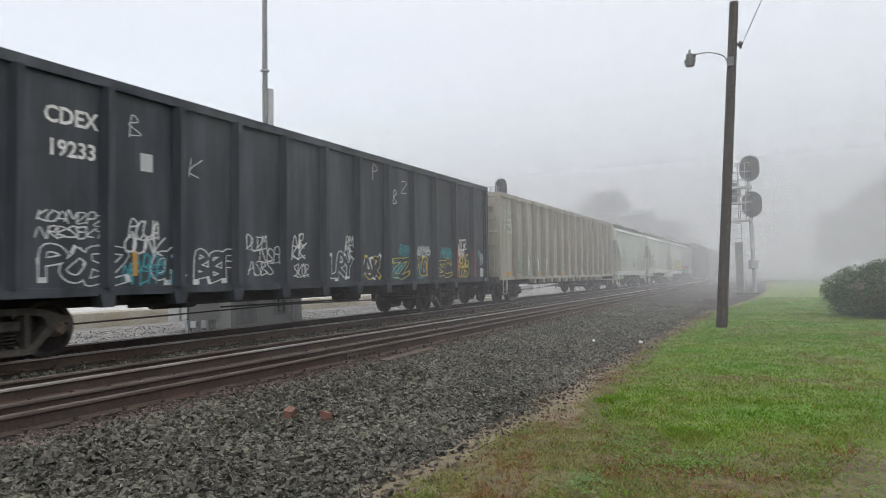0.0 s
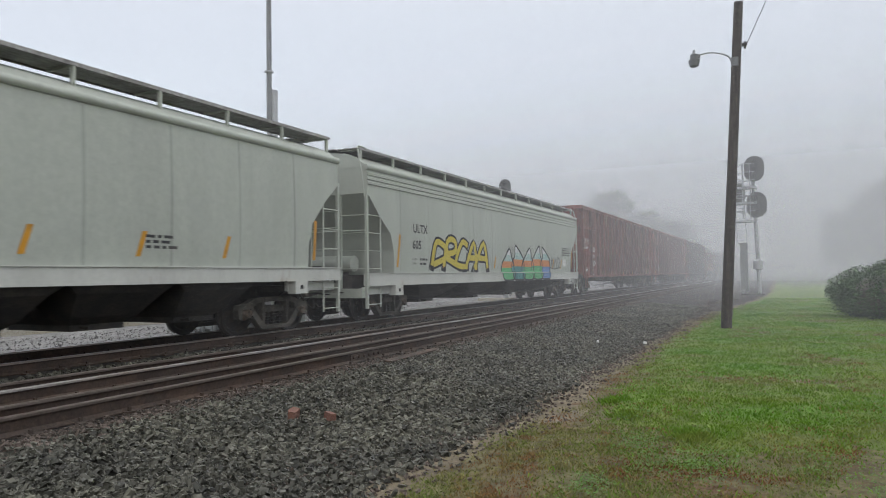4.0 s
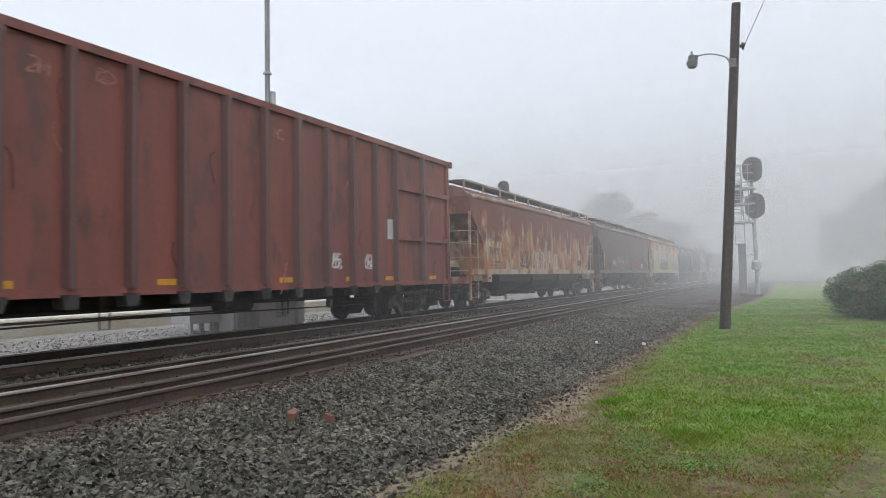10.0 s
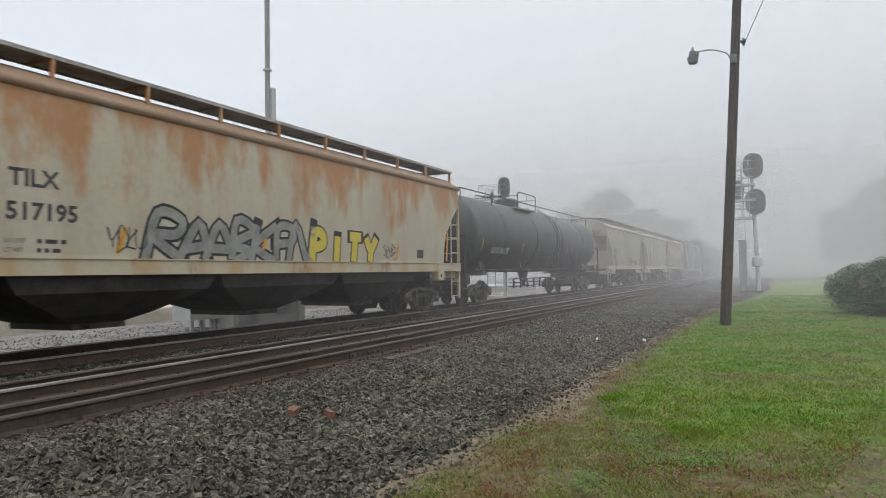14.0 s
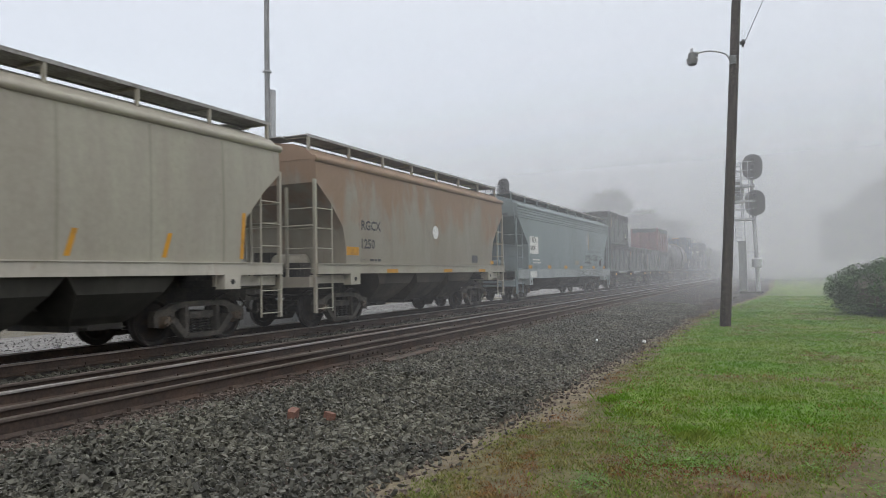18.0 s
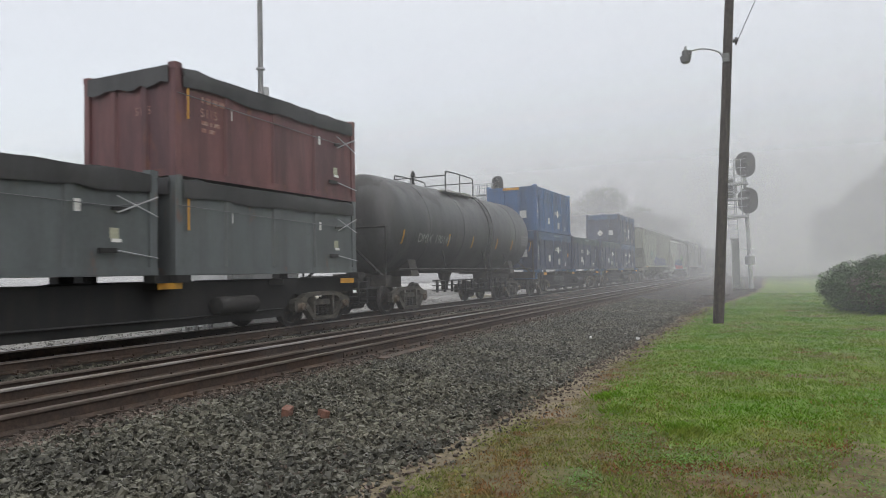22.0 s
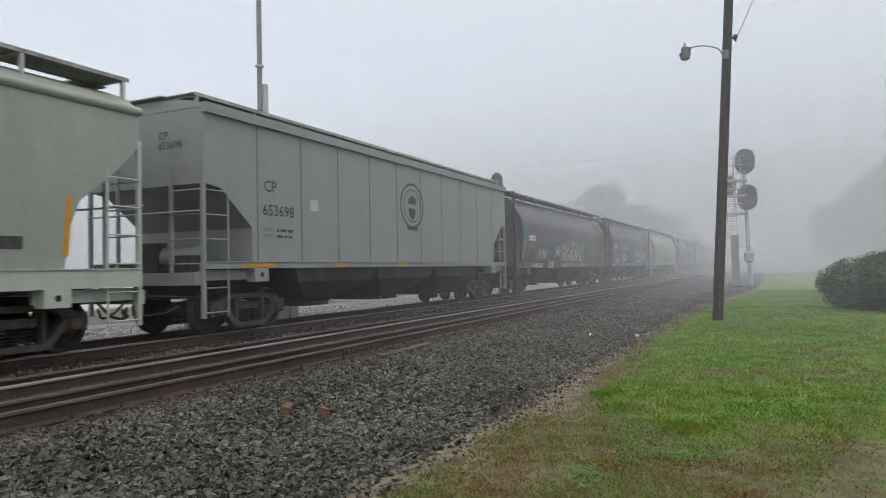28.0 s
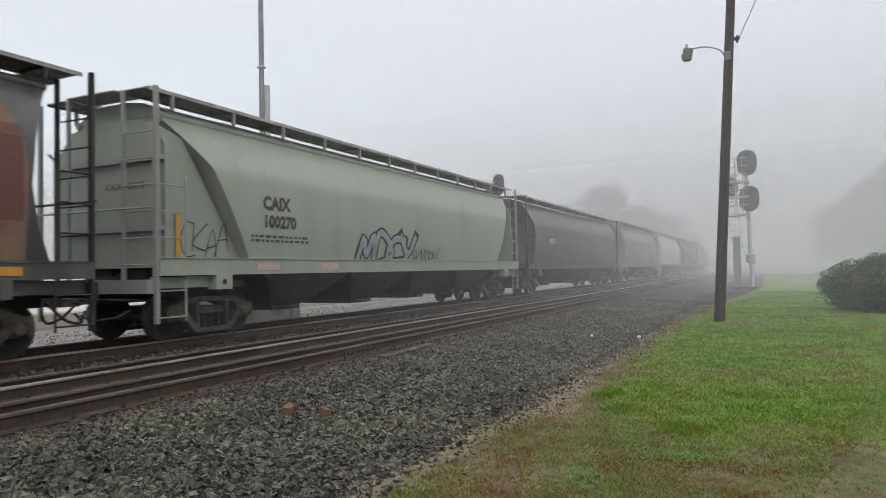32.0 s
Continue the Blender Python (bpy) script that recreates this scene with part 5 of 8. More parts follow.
def hopper(s0, s1, label, pm, top, kind, slope, sill_mat, sill=(1.15, 1.32), bays=3, bay_mat=None, frame_mat=None, boards=True, posts=True, panels=0, eave=None, board_lift=0.48, steps=(), gap=0.99):
    """A covered hopper. slope: (z, inset) of the end's outline from top to bottom."""
    a = (s1 - s0) / 2
    car = train_thing("hopper_car", label, "rail car", (s0 + s1) / 2, "cars of the freight train")
    half = half_fn(kind, top)
    frame_mat = frame_mat or pm
    bay_mat = bay_mat or M["underframe"]
    zs = sorted({round(z, 3) for z, _ in slope} | {round(sill[1] + (top - sill[1]) * k / 12, 3) for k in range(13)})

    def inset(z):
        for (za, ia), (zb, ib) in zip(slope, slope[1:]):
            if zb <= z <= za:
                return ia + (ib - ia) * (za - z) / max(za - zb, 1e-6)
        return slope[0][1] if z > slope[0][0] else slope[-1][1]

    verts, faces = [], []
    for z in zs:
        h, e = half(z), a - inset(z)
        verts += [(-e, -h, z), (e, -h, z), (e, h, z), (-e, h, z)]
    for i in range(len(zs) - 1):
        for k in range(4):
            faces.append((4 * i + k, 4 * i + (k + 1) % 4, 4 * i + 4 + (k + 1) % 4, 4 * i + 4 + k))
    faces.append((0, 1, 2, 3))
    part("body", Builder().add(verts, faces), pm, car, smooth=True)
    h, e = half(top), a - inset(top)
    rise = board_lift - 0.05
    arch = [(-h + 0.02, top - 0.03), (-h + 0.03, top + 0.03), (-0.84 * h, top + 0.5 * rise), (-0.62 * h, top + 0.82 * rise), (-0.25 * h, top + rise)]
    roof = Builder().slab(arch + [(-y, z) for y, z in reversed(arch)], "x", -e - 0.01, e + 0.01)
    part("roof", roof, eave or pm, car, smooth=True)
    for y in (-1, 1):
        if kind == "flat":
            part("eave_angle", Builder().box(-e - 0.03, e + 0.03, *sorted((y * (h + 0.08), y * (h - 0.06))), top - 0.14, top + 0.05), eave or pm, car)
        else:
            roll = [(y * (h + 0.005) + 0.062 * math.cos(q), top - 0.02 + 0.075 * math.sin(q)) for q in [math.pi * k / 5 for k in range(10)]]
            part("eave_roll", Builder().slab(roll, "x", -e - 0.03, e + 0.03), eave or pm, car, smooth=True)
    hb = Builder().lathe([(0, 0.32), (0.09, 0.32), (0.13, 0.22)], 14, "z").mesh("hatch", eave or pm, True)
    nh = max(6, int(2 * e / 1.7))
    for k in range(nh):
        part("hatch", hb, None, car, at=(-e + 2 * e * (k + 0.5) / nh, 0, top + rise - 0.02))
    if boards:
        zb = top + board_lift + (0 if steps or kind != "curved" else 0.06)
        for y in (-0.98, 0.98):
            part("running_board", Builder().box(-a, a, y - 0.33, y + 0.33, zb, zb + 0.02), P["walk"], car, "grating walkway along the roof")
            part("board_edge", Builder().box(-a, a, y - 0.342, y - 0.332, zb - 0.035, zb + 0.03), P["walk"], car)
            part("board_edge", Builder().box(-a, a, y + 0.332, y + 0.342, zb - 0.035, zb + 0.03), P["walk"], car)
            n = max(5, int(2 * a / 1.6))
            for k in range(n + 1):
                x = -e + 0.1 + 2 * (e - 0.1) * k / n
                o = -1 if y < 0 else 1
                part("board_bracket", Builder().box(x - 0.027, x + 0.027, *sorted((y + o * 0.27, y + o * 0.335)), top + 0.04, zb - 0.002).box(x - 0.02, x + 0.02, y - 0.3, y + 0.3, zb - 0.045, zb - 0.004), frame_mat, car)
        for s in (-1, 1):
            part("end_walkway", Builder().box(*sorted((s * (a + 0.12), s * (a - 0.5))), -0.62, 0.62, zb - 0.012, zb + 0.012), P["walk"], car)
            for y in (-1.3, 1.3) if steps else ():
                hoop = spline([(s * (a - 0.3), y, zb + 0.05), (s * (a + 0.02), y, zb + 0.04), (s * (a + 0.14), y * 1.06, zb - 0.14), (s * (a + 0.16), y * 1.15, top - 0.25), (s * (a + 0.1), y * 1.17, top - 0.8)], 4)
                part("roof_grab", Builder().tube(hoop, 0.02, 6), frame_mat, car)
    part("side_sill", Builder().box(-a, a, -1.6, -1.42, *sill), sill_mat, car)
    part("side_sill", Builder().box(-a, a, 1.42, 1.6, *sill), sill_mat, car)
    for y0, y1 in ((-1.625, -1.5), (1.5, 1.625)):
        part("sill_lip", Builder().box(-a, a, y0, y1, sill[1] + 0.002, sill[1] + 0.022), sill_mat, car)
    zlow = sill[0]
    part("centre_sill", Builder().box(-a, a, -0.3, 0.3, 0.72, zlow), M["underframe"], car)
    run = a - 2.75
    for k in range(bays):
        xc = -run + 2 * run * (k + 0.5) / bays
        w = run / bays
        b = Builder()
        rings = [(w * 0.998, 1.5, zlow + 0.02), (w - 0.22, 1.42, gap), (0.25 * w + 0.75 * 0.5, 1.0, gap - 0.75 * (gap - 0.48)), (0.5, 0.8, 0.48)]
        vs = [(xc + i * u, j * v, z) for u, v, z in rings for i, j in ((-1, -1), (1, -1), (1, 1), (-1, 1))]
        fs = [(0, 1, 2, 3), (15, 14, 13, 12)] + [(4 * k2 + i, 4 * k2 + (i + 1) % 4, 4 * k2 + (i + 1) % 4 + 4, 4 * k2 + i + 4) for k2 in (0, 1, 2) for i in range(4)]
        b.add(vs, fs)
        bay = part("outlet_bay", b, bay_mat, car)
        part("outlet_gate", Builder().box(xc - 0.5, xc + 0.5, -0.8, 0.8, 0.38, 0.5).tube([(xc - 0.3, -1.0, 0.44), (xc - 0.3, 1.0, 0.44)], 0.04, 6), M["underframe"], bay)
    for s in (-1, 1):
        x0, x1 = sorted((s * (a - max(1.6, inset(sill[1]))), s * a))
        part("end_platform", Builder().box(x0, x1, -1.38, 1.38, zlow - 0.24, zlow - 0.1), M["underframe"], car)
        part("platform_edge", Builder().box(*sorted((s * (a - 0.02), s * (a - 1.75))), -1.42, -1.34, zlow - 0.22, zlow - 0.02), sill_mat, car)
        if posts:
            for y in (-1.52, 1.52):
                part("end_post", Builder().box(s * a - 0.035, s * a + 0.035, y - 0.035, y + 0.035, 0.38, top + board_lift if kind == "round" else min(top - 0.05, 3.45)), frame_mat, car)
            for y in (-0.72, 0.72):
                part("end_brace", Builder().box(s * a - 0.03, s * a + 0.03, y - 0.03, y + 0.03, zlow - 0.2, top + board_lift if kind == "round" else 3.3), frame_mat, car)
        zr = [0.48 + 0.46 * k for k in range(8 if kind == "round" else 6)]
        lad = Builder().tube([(s * (a - 0.62), -1.55, 0.40), (s * (a - 0.62), -1.55, 2.9), (s * (a - 0.68), -1.50, 3.0)], 0.021, 6)
        for z in zr[:6]:
            lad.tube([(s * (a - 0.62), -1.56, z), (s * a, -1.56, z)], 0.014, 5)
        part("side_ladder", lad, frame_mat, car)
        rung = Builder().tube([(0, -1.5, 0), (0, -0.72, 0)], 0.014, 5).mesh("ladder_rung", frame_mat)
        for z in zr[2:]:
            part("ladder_rung", rung, None, car, at=(s * (a + 0.06), 0, z))
        part("end_sill", Builder().box(*sorted((s * a, s * (a + 0.16))), -1.47, 1.47, zlow - 0.3, zlow - 0.06), frame_mat, car)
        plate = part("bolster_plate", Builder().box(*sorted((s * (a - 1.30), s * (a - 1.72))), -1.62, -1.40, zlow - 0.27, zlow + 0.01), sill_mat, car)
        part("lifting_hole", Builder().lathe([(-1.63, 0.05), (-1.61, 0.05)], 12, "y", (s * (a - 1.51), 0, zlow - 0.13)), M["black"], plate)
        gear = Builder().tube([(s * (a + 0.1), -1.0, 0.62), (s * (a + 0.3), -0.9, 0.5), (s * (a + 0.5), -0.6, 0.45), (s * (a + 0.6), -0.4, 0.55)], 0.02, 5)
        gear.tube([(s * (a - 0.05), -1.3, 0.78), (s * (a + 0.5), -0.2, 0.82)], 0.018, 5)
        part("uncoupling_lever", gear, M["underframe"], car)
        part("brake_valve", Builder().box(*sorted((s * (a - 0.45), s * (a - 0.85))), -0.75, -0.3, zlow - 0.1, zlow + 0.28).box(*sorted((s * (a - 0.5), s * (a - 0.75))), 0.2, 0.7, zlow - 0.1, zlow + 0.55), M["underframe"], car)
        b = Builder()
        for z in (2.38,):
            b.tube([(s * (a + 0.08), -1.52, z), (s * (a + 0.08), 1.52, z)], 0.02, 5)
        part("end_handrail", b, frame_mat, car)
        part("slope_sheet_gusset", Builder().slab([(s * (a - 0.4), zlow), (s * (a - 2.2), zlow), (s * (a - 2.2), 2.0)], "y", -0.05, 0.05), M["underframe"], car)
    part("air_reservoir", Builder().lathe([(-0.7, 0.08), (-0.65, 0.22), (0.65, 0.22), (0.7, 0.08)], 12, "y", (-a + 0.75, 0, 1.55)), frame_mat, car, smooth=True)
    part("brake_wheel", Builder().lathe([(0.0, 0.26), (0.04, 0.28), (0.06, 0.24)], 16, "x", (a + 0.12, 0.6, 2.4)), M["underframe"], car)
    if panels:
        rb = Builder().slab([(-0.022, -1.55), (-0.012, -1.568), (0.012, -1.568), (0.022, -1.55)], "z", sill[1], top)
        me = rb.mesh("side_seam", P["seam"])
        for k in range(1, panels):
            part("side_seam", me, None, car, at=(-a + 2 * a * k / panels, 0, 0))
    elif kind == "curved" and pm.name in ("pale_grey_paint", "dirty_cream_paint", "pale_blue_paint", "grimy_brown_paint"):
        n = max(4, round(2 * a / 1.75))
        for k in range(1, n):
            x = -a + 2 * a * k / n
            patch(car, "side_seam", x - 0.03, x + 0.03, sill[1] + 0.03, top - 0.12, lambda z: half(z) - 0.003, weld(pm), "darker weld seam strip", 0.0, 10)
    for z in steps:
        part("roof_step", Builder().slab([(-half(z) - 0.03, z - 0.04), (-half(z) - 0.03, z + 0.02), (-half(z) + 0.03, z + 0.06), (-half(z) + 0.03, z - 0.06)], "x", -a + inset(z), a - inset(z)), pm, car)
    trucks(car, a - 1.75)
    couplers(car, a)
    return car, half, a


# ---- tank cars ----
def tank(s0, s1, label, pm, r, zc, dome=(True, 0.0)):
    a = (s1 - s0) / 2 - 0.35
    car = train_thing("tank_car", label, "rail car", (s0 + s1) / 2, "cars of the freight train")
    n = 8
    head = [(-a - 0.0 + 0.75 * (1 - math.cos(math.pi / 2 * k / n)), r * math.sin(math.pi / 2 * k / n)) for k in range(1, n + 1)]
    prof = [(-a, 0.02)] + head + [(-x, q) for x, q in reversed(head)] + [(a, 0.02)]
    part("tank_shell", Builder().lathe(prof, 48, "x", (0, 0, zc)), pm, car, smooth=True)
    for x in (-a * 0.62, -a * 0.2, a * 0.22, a * 0.64):
        part("shell_band", Builder().lathe([(x - 0.04, r + 0.002), (x - 0.03, r + 0.012), (x + 0.03, r + 0.012), (x + 0.04, r + 0.002)], 48, "x", (0, 0, zc)), pm, car, smooth=True)
    half = lambda z: math.sqrt(max(r * r - (z - zc) ** 2, 0.01))
    wx = dome[1]
    part("walkway", Builder().box(wx - 1.2, wx + 1.2, -1.0, 1.0, zc + r - 0.2, zc + r - 0.14), P["walk"], car)
    if dome[0]:
        part("manway", Builder().lathe([(zc + r - 0.1, 0.5), (zc + r + 0.3, 0.5), (zc + r + 0.36, 0.42)], 18, "z", (wx, 0, 0)), pm, car, smooth=True)
    zt = zc + r + 0.5
    for y in (-1.0, 1.0):
        hoop = spline([(wx - 1.2, y, zc + r - 0.2), (wx - 1.2, y, zt - 0.12), (wx - 1.0, y, zt), (wx + 0.9, y, zt), (wx + 1.2, y, zt - 0.12), (wx + 1.2, y, zc + r - 0.2)], 4)
        part("handrail", Builder().tube(hoop, 0.022, 6), M["black"], car)
        part("rail_post", Builder().tube([(wx, y, zc + r - 0.2), (wx, y, zt)], 0.02, 5), M["black"], car)
    for x in (wx - 1.2, wx + 1.2):
        part("cross_rail", Builder().tube([(x, -1.0, zt - 0.15), (x, 1.0, zt - 0.15)], 0.02, 6), M["black"], car)
    part("valve", Builder().lathe([(zc + r, 0.06), (zc + r + 0.3, 0.05), (zc + r + 0.34, 0.1), (zc + r + 0.5, 0.04)], 10, "z", (wx - 1.7, 0, 0)), M["black"], car)
    b = Builder()
    for k in range(11):
        ang = radians(-12 + 8.2 * k)
        y, z = -(r + 0.1) * math.cos(ang), zc + (r + 0.1) * math.sin(ang)
        b.tube([(0.8, y, z), (1.2, y, z)], 0.014, 5)
    for x in (0.8, 1.2):
        b.tube([(x, -(r + 0.1) * math.cos(radians(k * 10)), zc + (r + 0.1) * math.sin(radians(k * 10))) for k in range(-3, 8)], 0.018, 5)
        b.tube([(x, -(r - 0.1), zc - 0.8), (x, -1.5, 0.75)], 0.018, 5)
    part("side_ladder", b, M["black"], car)
    part("side_rail", Builder().tube([(-a + 0.3, -1.5, 1.3), (a - 0.3, -1.5, 1.3)], 0.03, 6).tube([(-a + 0.3, 1.5, 1.3), (a - 0.3, 1.5, 1.3)], 0.03, 6), M["black"], car)
    for x in (-a * 0.45, a * 0.1, a * 0.45):
        part("rail_strut", Builder().tube([(x, -1.5, 1.3), (x + 0.2, -1.25, zc - 0.7)], 0.02, 5), M["black"], car)
    for s in (-1, 1):
        x0, x1 = sorted((s * (a - 2.6), s * (a + 0.35)))
        part("stub_sill", Builder().box(x0, x1, -0.3, 0.3, 0.75, 1.2).box(*sorted((s * (a + 0.05), s * (a + 0.35))), -1.45, 1.45, 0.85, 1.15), M["underframe"], car)
        part("saddle", Builder().slab([(-1.2, 1.1), (1.2, 1.1), (1.0, zc - 0.9), (-1.0, zc - 0.9)], "x", s * (a - 1.9) - 0.25, s * (a - 1.9) + 0.25), M["underframe"], car)
        part("head_brace", Builder().tube([(s * (a + 0.2), -1.3, 1.1), (s * (a + 0.1), 0, zc - 0.5), (s * (a + 0.2), 1.3, 1.1)], 0.04, 6).tube([(s * (a + 0.25), -1.4, 2.5), (s * (a + 0.25), 1.4, 2.5)], 0.03, 6).tube([(s * (a + 0.25), -1.4, 2.5), (s * (a + 0.25), -1.4, 1.1)], 0.03, 6).tube([(s * (a + 0.25), 1.4, 2.5), (s * (a + 0.25), 1.4, 1.1)], 0.03, 6), M["black"], car)
    pip = Builder()
    for k in range(12):
        x = -a * 0.5 + k * a / 11
        pip.box(x - 0.04, x + 0.04, -1.35, -1.29, 0.55, 0.95)
    for z in (0.62, 0.78, 0.93):
        pip.tube([(-a * 0.55, -1.3, z), (a * 0.55, -1.3, z)], 0.022, 5)
    part("brake_rigging", pip, M["black"], car)
    part("bottom_outlet", Builder().lathe([(0.55, 0.12), (0.8, 0.14), (zc - r + 0.1, 0.3)], 12, "z", (0.2, 0, 0)), M["underframe"], car)
    trucks(car, a - 1.75)
    couplers(car, a + 0.3)
    return car, half, a


# ---- flat cars and waste containers ----
def flatcar(s0, s1, label, pm, open_deck=False):
    a = (s1 - s0) / 2 - 0.05
    car = train_thing("flat_car", label, "rail car", (s0 + s1) / 2, "cars of the freight train")
    low = 0.95 if open_deck else 1.09
    half_o = [(a, 0.75), (a, 1.12), (a - 3.6, 1.12), (a - 4.1, low), (1.0, low), (0.7, 1.12)]
    o = [(-a + 2.6, 0.75), (-a + 3.0, 0.26), (a - 3.0, 0.26), (a - 2.6, 0.75)] + half_o + [(-x, z) for x, z in reversed(half_o)]
    part("centre_sill", Builder().slab(o, "y", -0.9, 0.9), pm, car)
    for x in (-a + 0.35, -a + 3.2, 0.0, a - 3.2, a - 0.35):
        part("deck_beam", Builder().box(x - 0.22, x + 0.22, -1.3, 1.3, 0.98, 1.115), pm, car)
    pip = Builder().lathe([(-0.6, 0.05), (-0.55, 0.18), (0.55, 0.18), (0.6, 0.05)], 12, "x", (1.9, -1.08, 0.62))
    part("air_reservoir", pip, pm, car, smooth=True)
    part("brake_pipe", Builder().tube([(-a + 3, -0.95, 0.45), (0.5, -0.95, 0.42), (a - 3, -0.95, 0.45)], 0.025, 5), M["black"], car)
    for x in (-a + 0.35, -0.25, 0.25, a - 0.35):
        for y in (-1.25, 1.25):
            part("container_pedestal", Builder().box(x - 0.16, x + 0.16, y - 0.14, y + 0.14, 1.1, 1.24), M["blue_fitting"] if open_deck else pm, car)
    patch(car, "reflector", -0.28, 0.28, 0.99, 1.1, lambda z: 1.302, M["yellow"], "orange reflective stripe")
    for s in (-1, 1):
        ends(car, s, a, 1.32, 1.12, 1.2, M["blue_fitting"] if open_deck else pm, M["black"])
        patch(car, "reflector", s * (a - 1.0) - 0.3, s * (a - 1.0) + 0.3, 0.98, 1.1, lambda z: 1.37, M["yellow"], "yellow reflective stripe")
    trucks(car, a - 1.6)
    couplers(car, a)
    return car


M["blue_fitting"] = paint("blue_fittings", (0.03, 0.09, 0.20), 0.0)


def container(s, z, h, label, pm, tarp, marks=True, straps=False, text=()):
    L, W = 3.03, 1.22
    t = train_thing("waste_container", label, "container", s, "containers on the flat cars", z)
    part("floor_frame", Builder().box(-L, L, -W, W, 0.0, 0.14), pm, t)
    for y in (-1, 1):
        part("side_wall", Builder().box(-L + 0.1, L - 0.1, min(y * (W - 0.08), y * (W - 0.04)), max(y * (W - 0.08), y * (W - 0.04)), 0.14, h - 0.2), pm, t)
        part("top_rail", Builder().box(-L, L, min(y * W, y * (W - 0.14)), max(y * W, y * (W - 0.14)), h - 0.2, h - 0.06), pm, t)
        rib = Builder().slab([(-0.10, y * (W - 0.04)), (-0.07, y * (W + 0.005)), (0.07, y * (W + 0.005)), (0.10, y * (W - 0.04))], "z", 0.14, h - 0.2).mesh("wall_rib", pm)
        for k in (0.23, 0.47, 0.72):
            part("wall_rib", rib, None, t, at=(-L + 2 * L * k, 0, 0))
    for x in (-1, 1):
        part("end_wall", Builder().box(min(x * (L - 0.1), x * (L - 0.04)), max(x * (L - 0.1), x * (L - 0.04)), -W + 0.1, W - 0.1, 0.14, h - 0.1), pm, t)
        part("end_rail", Builder().box(min(x * L, x * (L - 0.14)), max(x * L, x * (L - 0.14)), -W, W, h - 0.2, h - 0.06), pm, t)
        for y in (-0.42, 0.42):
            part("end_rib", Builder().slab([(x * (L - 0.04), y - 0.09), (x * (L + 0.004), y - 0.06), (x * (L + 0.004), y + 0.06), (x * (L - 0.04), y + 0.09)], "z", 0.14, h - 0.2), pm, t)
        if tarp:
            n, rn = 12, random.Random(int(s * 7 + x))
            top_e = [(x * (L + 0.03), -W + 0.14 + (2 * W - 0.28) * i / n, h - 0.03) for i in range(n + 1)]
            low_e = [(x * (L + 0.02 + rn.uniform(0, 0.03)), p[1], h - 0.36 + rn.uniform(-0.07, 0.05)) for p in top_e]
            back = [(x * (L - 0.1), p[1], h + 0.01) for p in top_e]
            part("end_flap", Builder().add(back + top_e + low_e, [(i + m, i + 1 + m, i + n + 2 + m, i + n + 1 + m) for m in (0, n + 1) for i in range(n)]), tarp, t, "hanging end of the tarpaulin", smooth=True)
        for y in (-1, 1):
            part("corner_post", Builder().box(min(x * L, x * (L - 0.16)), max(x * L, x * (L - 0.16)), min(y * W, y * (W - 0.15)), max(y * W, y * (W - 0.15)), 0.0, h), pm, t)
            for zz in (0.0, h - 0.1):
                part("corner_casting", Builder().box(min(x * (L + 0.01), x * (L - 0.17)), max(x * (L + 0.01), x * (L - 0.17)), min(y * (W + 0.01), y * (W - 0.16)), max(y * (W + 0.01), y * (W - 0.16)), zz - 0.005, zz + 0.12), pm, t)
    if tarp:
        rnd = random.Random(int(s * 10))
        vs, fs, nx = [], [], 16
        prof = [(-W - 0.012, h - 0.40), (-W - 0.035, h - 0.2), (-W - 0.02, h - 0.05), (-W * 0.6, h + 0.02), (0, h + 0.05), (W * 0.6, h + 0.02), (W + 0.02, h - 0.05), (W + 0.012, h - 0.34)]
        for i in range(nx + 1):
            x = -L + 0.17 + (2 * L - 0.34) * i / nx
            vs += [(x, y + (rnd.uniform(-0.03, 0.006) if y < 0 else 0), zq + (rnd.uniform(-0.045, 0.035) if zq < h - 0.3 else rnd.uniform(-0.03, 0.02))) for y, zq in prof]
        m = len(prof)
        for i in range(nx):
            fs += [(i * m + k, (i + 1) * m + k, (i + 1) * m + k + 1, i * m + k + 1) for k in range(m - 1)]
        part("tarpaulin", Builder().add(vs, fs), tarp, t, "stretched tarpaulin cover", smooth=True)
    half = lambda zz: W - 0.04 + 0.002
    if marks:
        px, dx = marks
        patch(t, "hazard_placard", px - 0.15, px + 0.15, 0.40, 0.70, half, M["white"], "white hazard placard on its point")
        ob = t.children[-1]
        c = Vector((px, 0, 0.55))
        ob.matrix_basis = Matrix.Translation(c) @ Matrix.Rotation(radians(45), 4, "Y") @ Matrix.Translation(-c)
        disc = Builder().lathe([(-half(0) - 0.006, 0.17), (-half(0) - 0.003, 0.17)], 20, "y", (0.68, 0, 0.98))
        part("round_label", disc, M["white"], t, "white round label")
        patch(t, "data_plate", dx - 0.18, dx + 0.18, 0.24, 0.54, half, M["alu"], "pale data plate")
        bars(t, dx - 0.6, 1.03, 1, half, M["white"], 0.3, 0.07)
        bars(t, dx - 0.68, 0.93, 1, half, M["white"], 0.42, 0.07)
        bars(t, 0.92, 0.96, 1, half, M["white"], 0.4, 0.05)
        bars(t, 1.85, 0.3, 2, half, M["white"], 0.15, 0.06)
        wire = [(-L + 0.2, -W - 0.02, h - 0.62), (-0.5, -W - 0.02, h - 0.7), (L - 0.2, -W - 0.02, h - 0.6)]
        part("lashing_wire", Builder().tube(wire, 0.008, 4), M["black"], t)
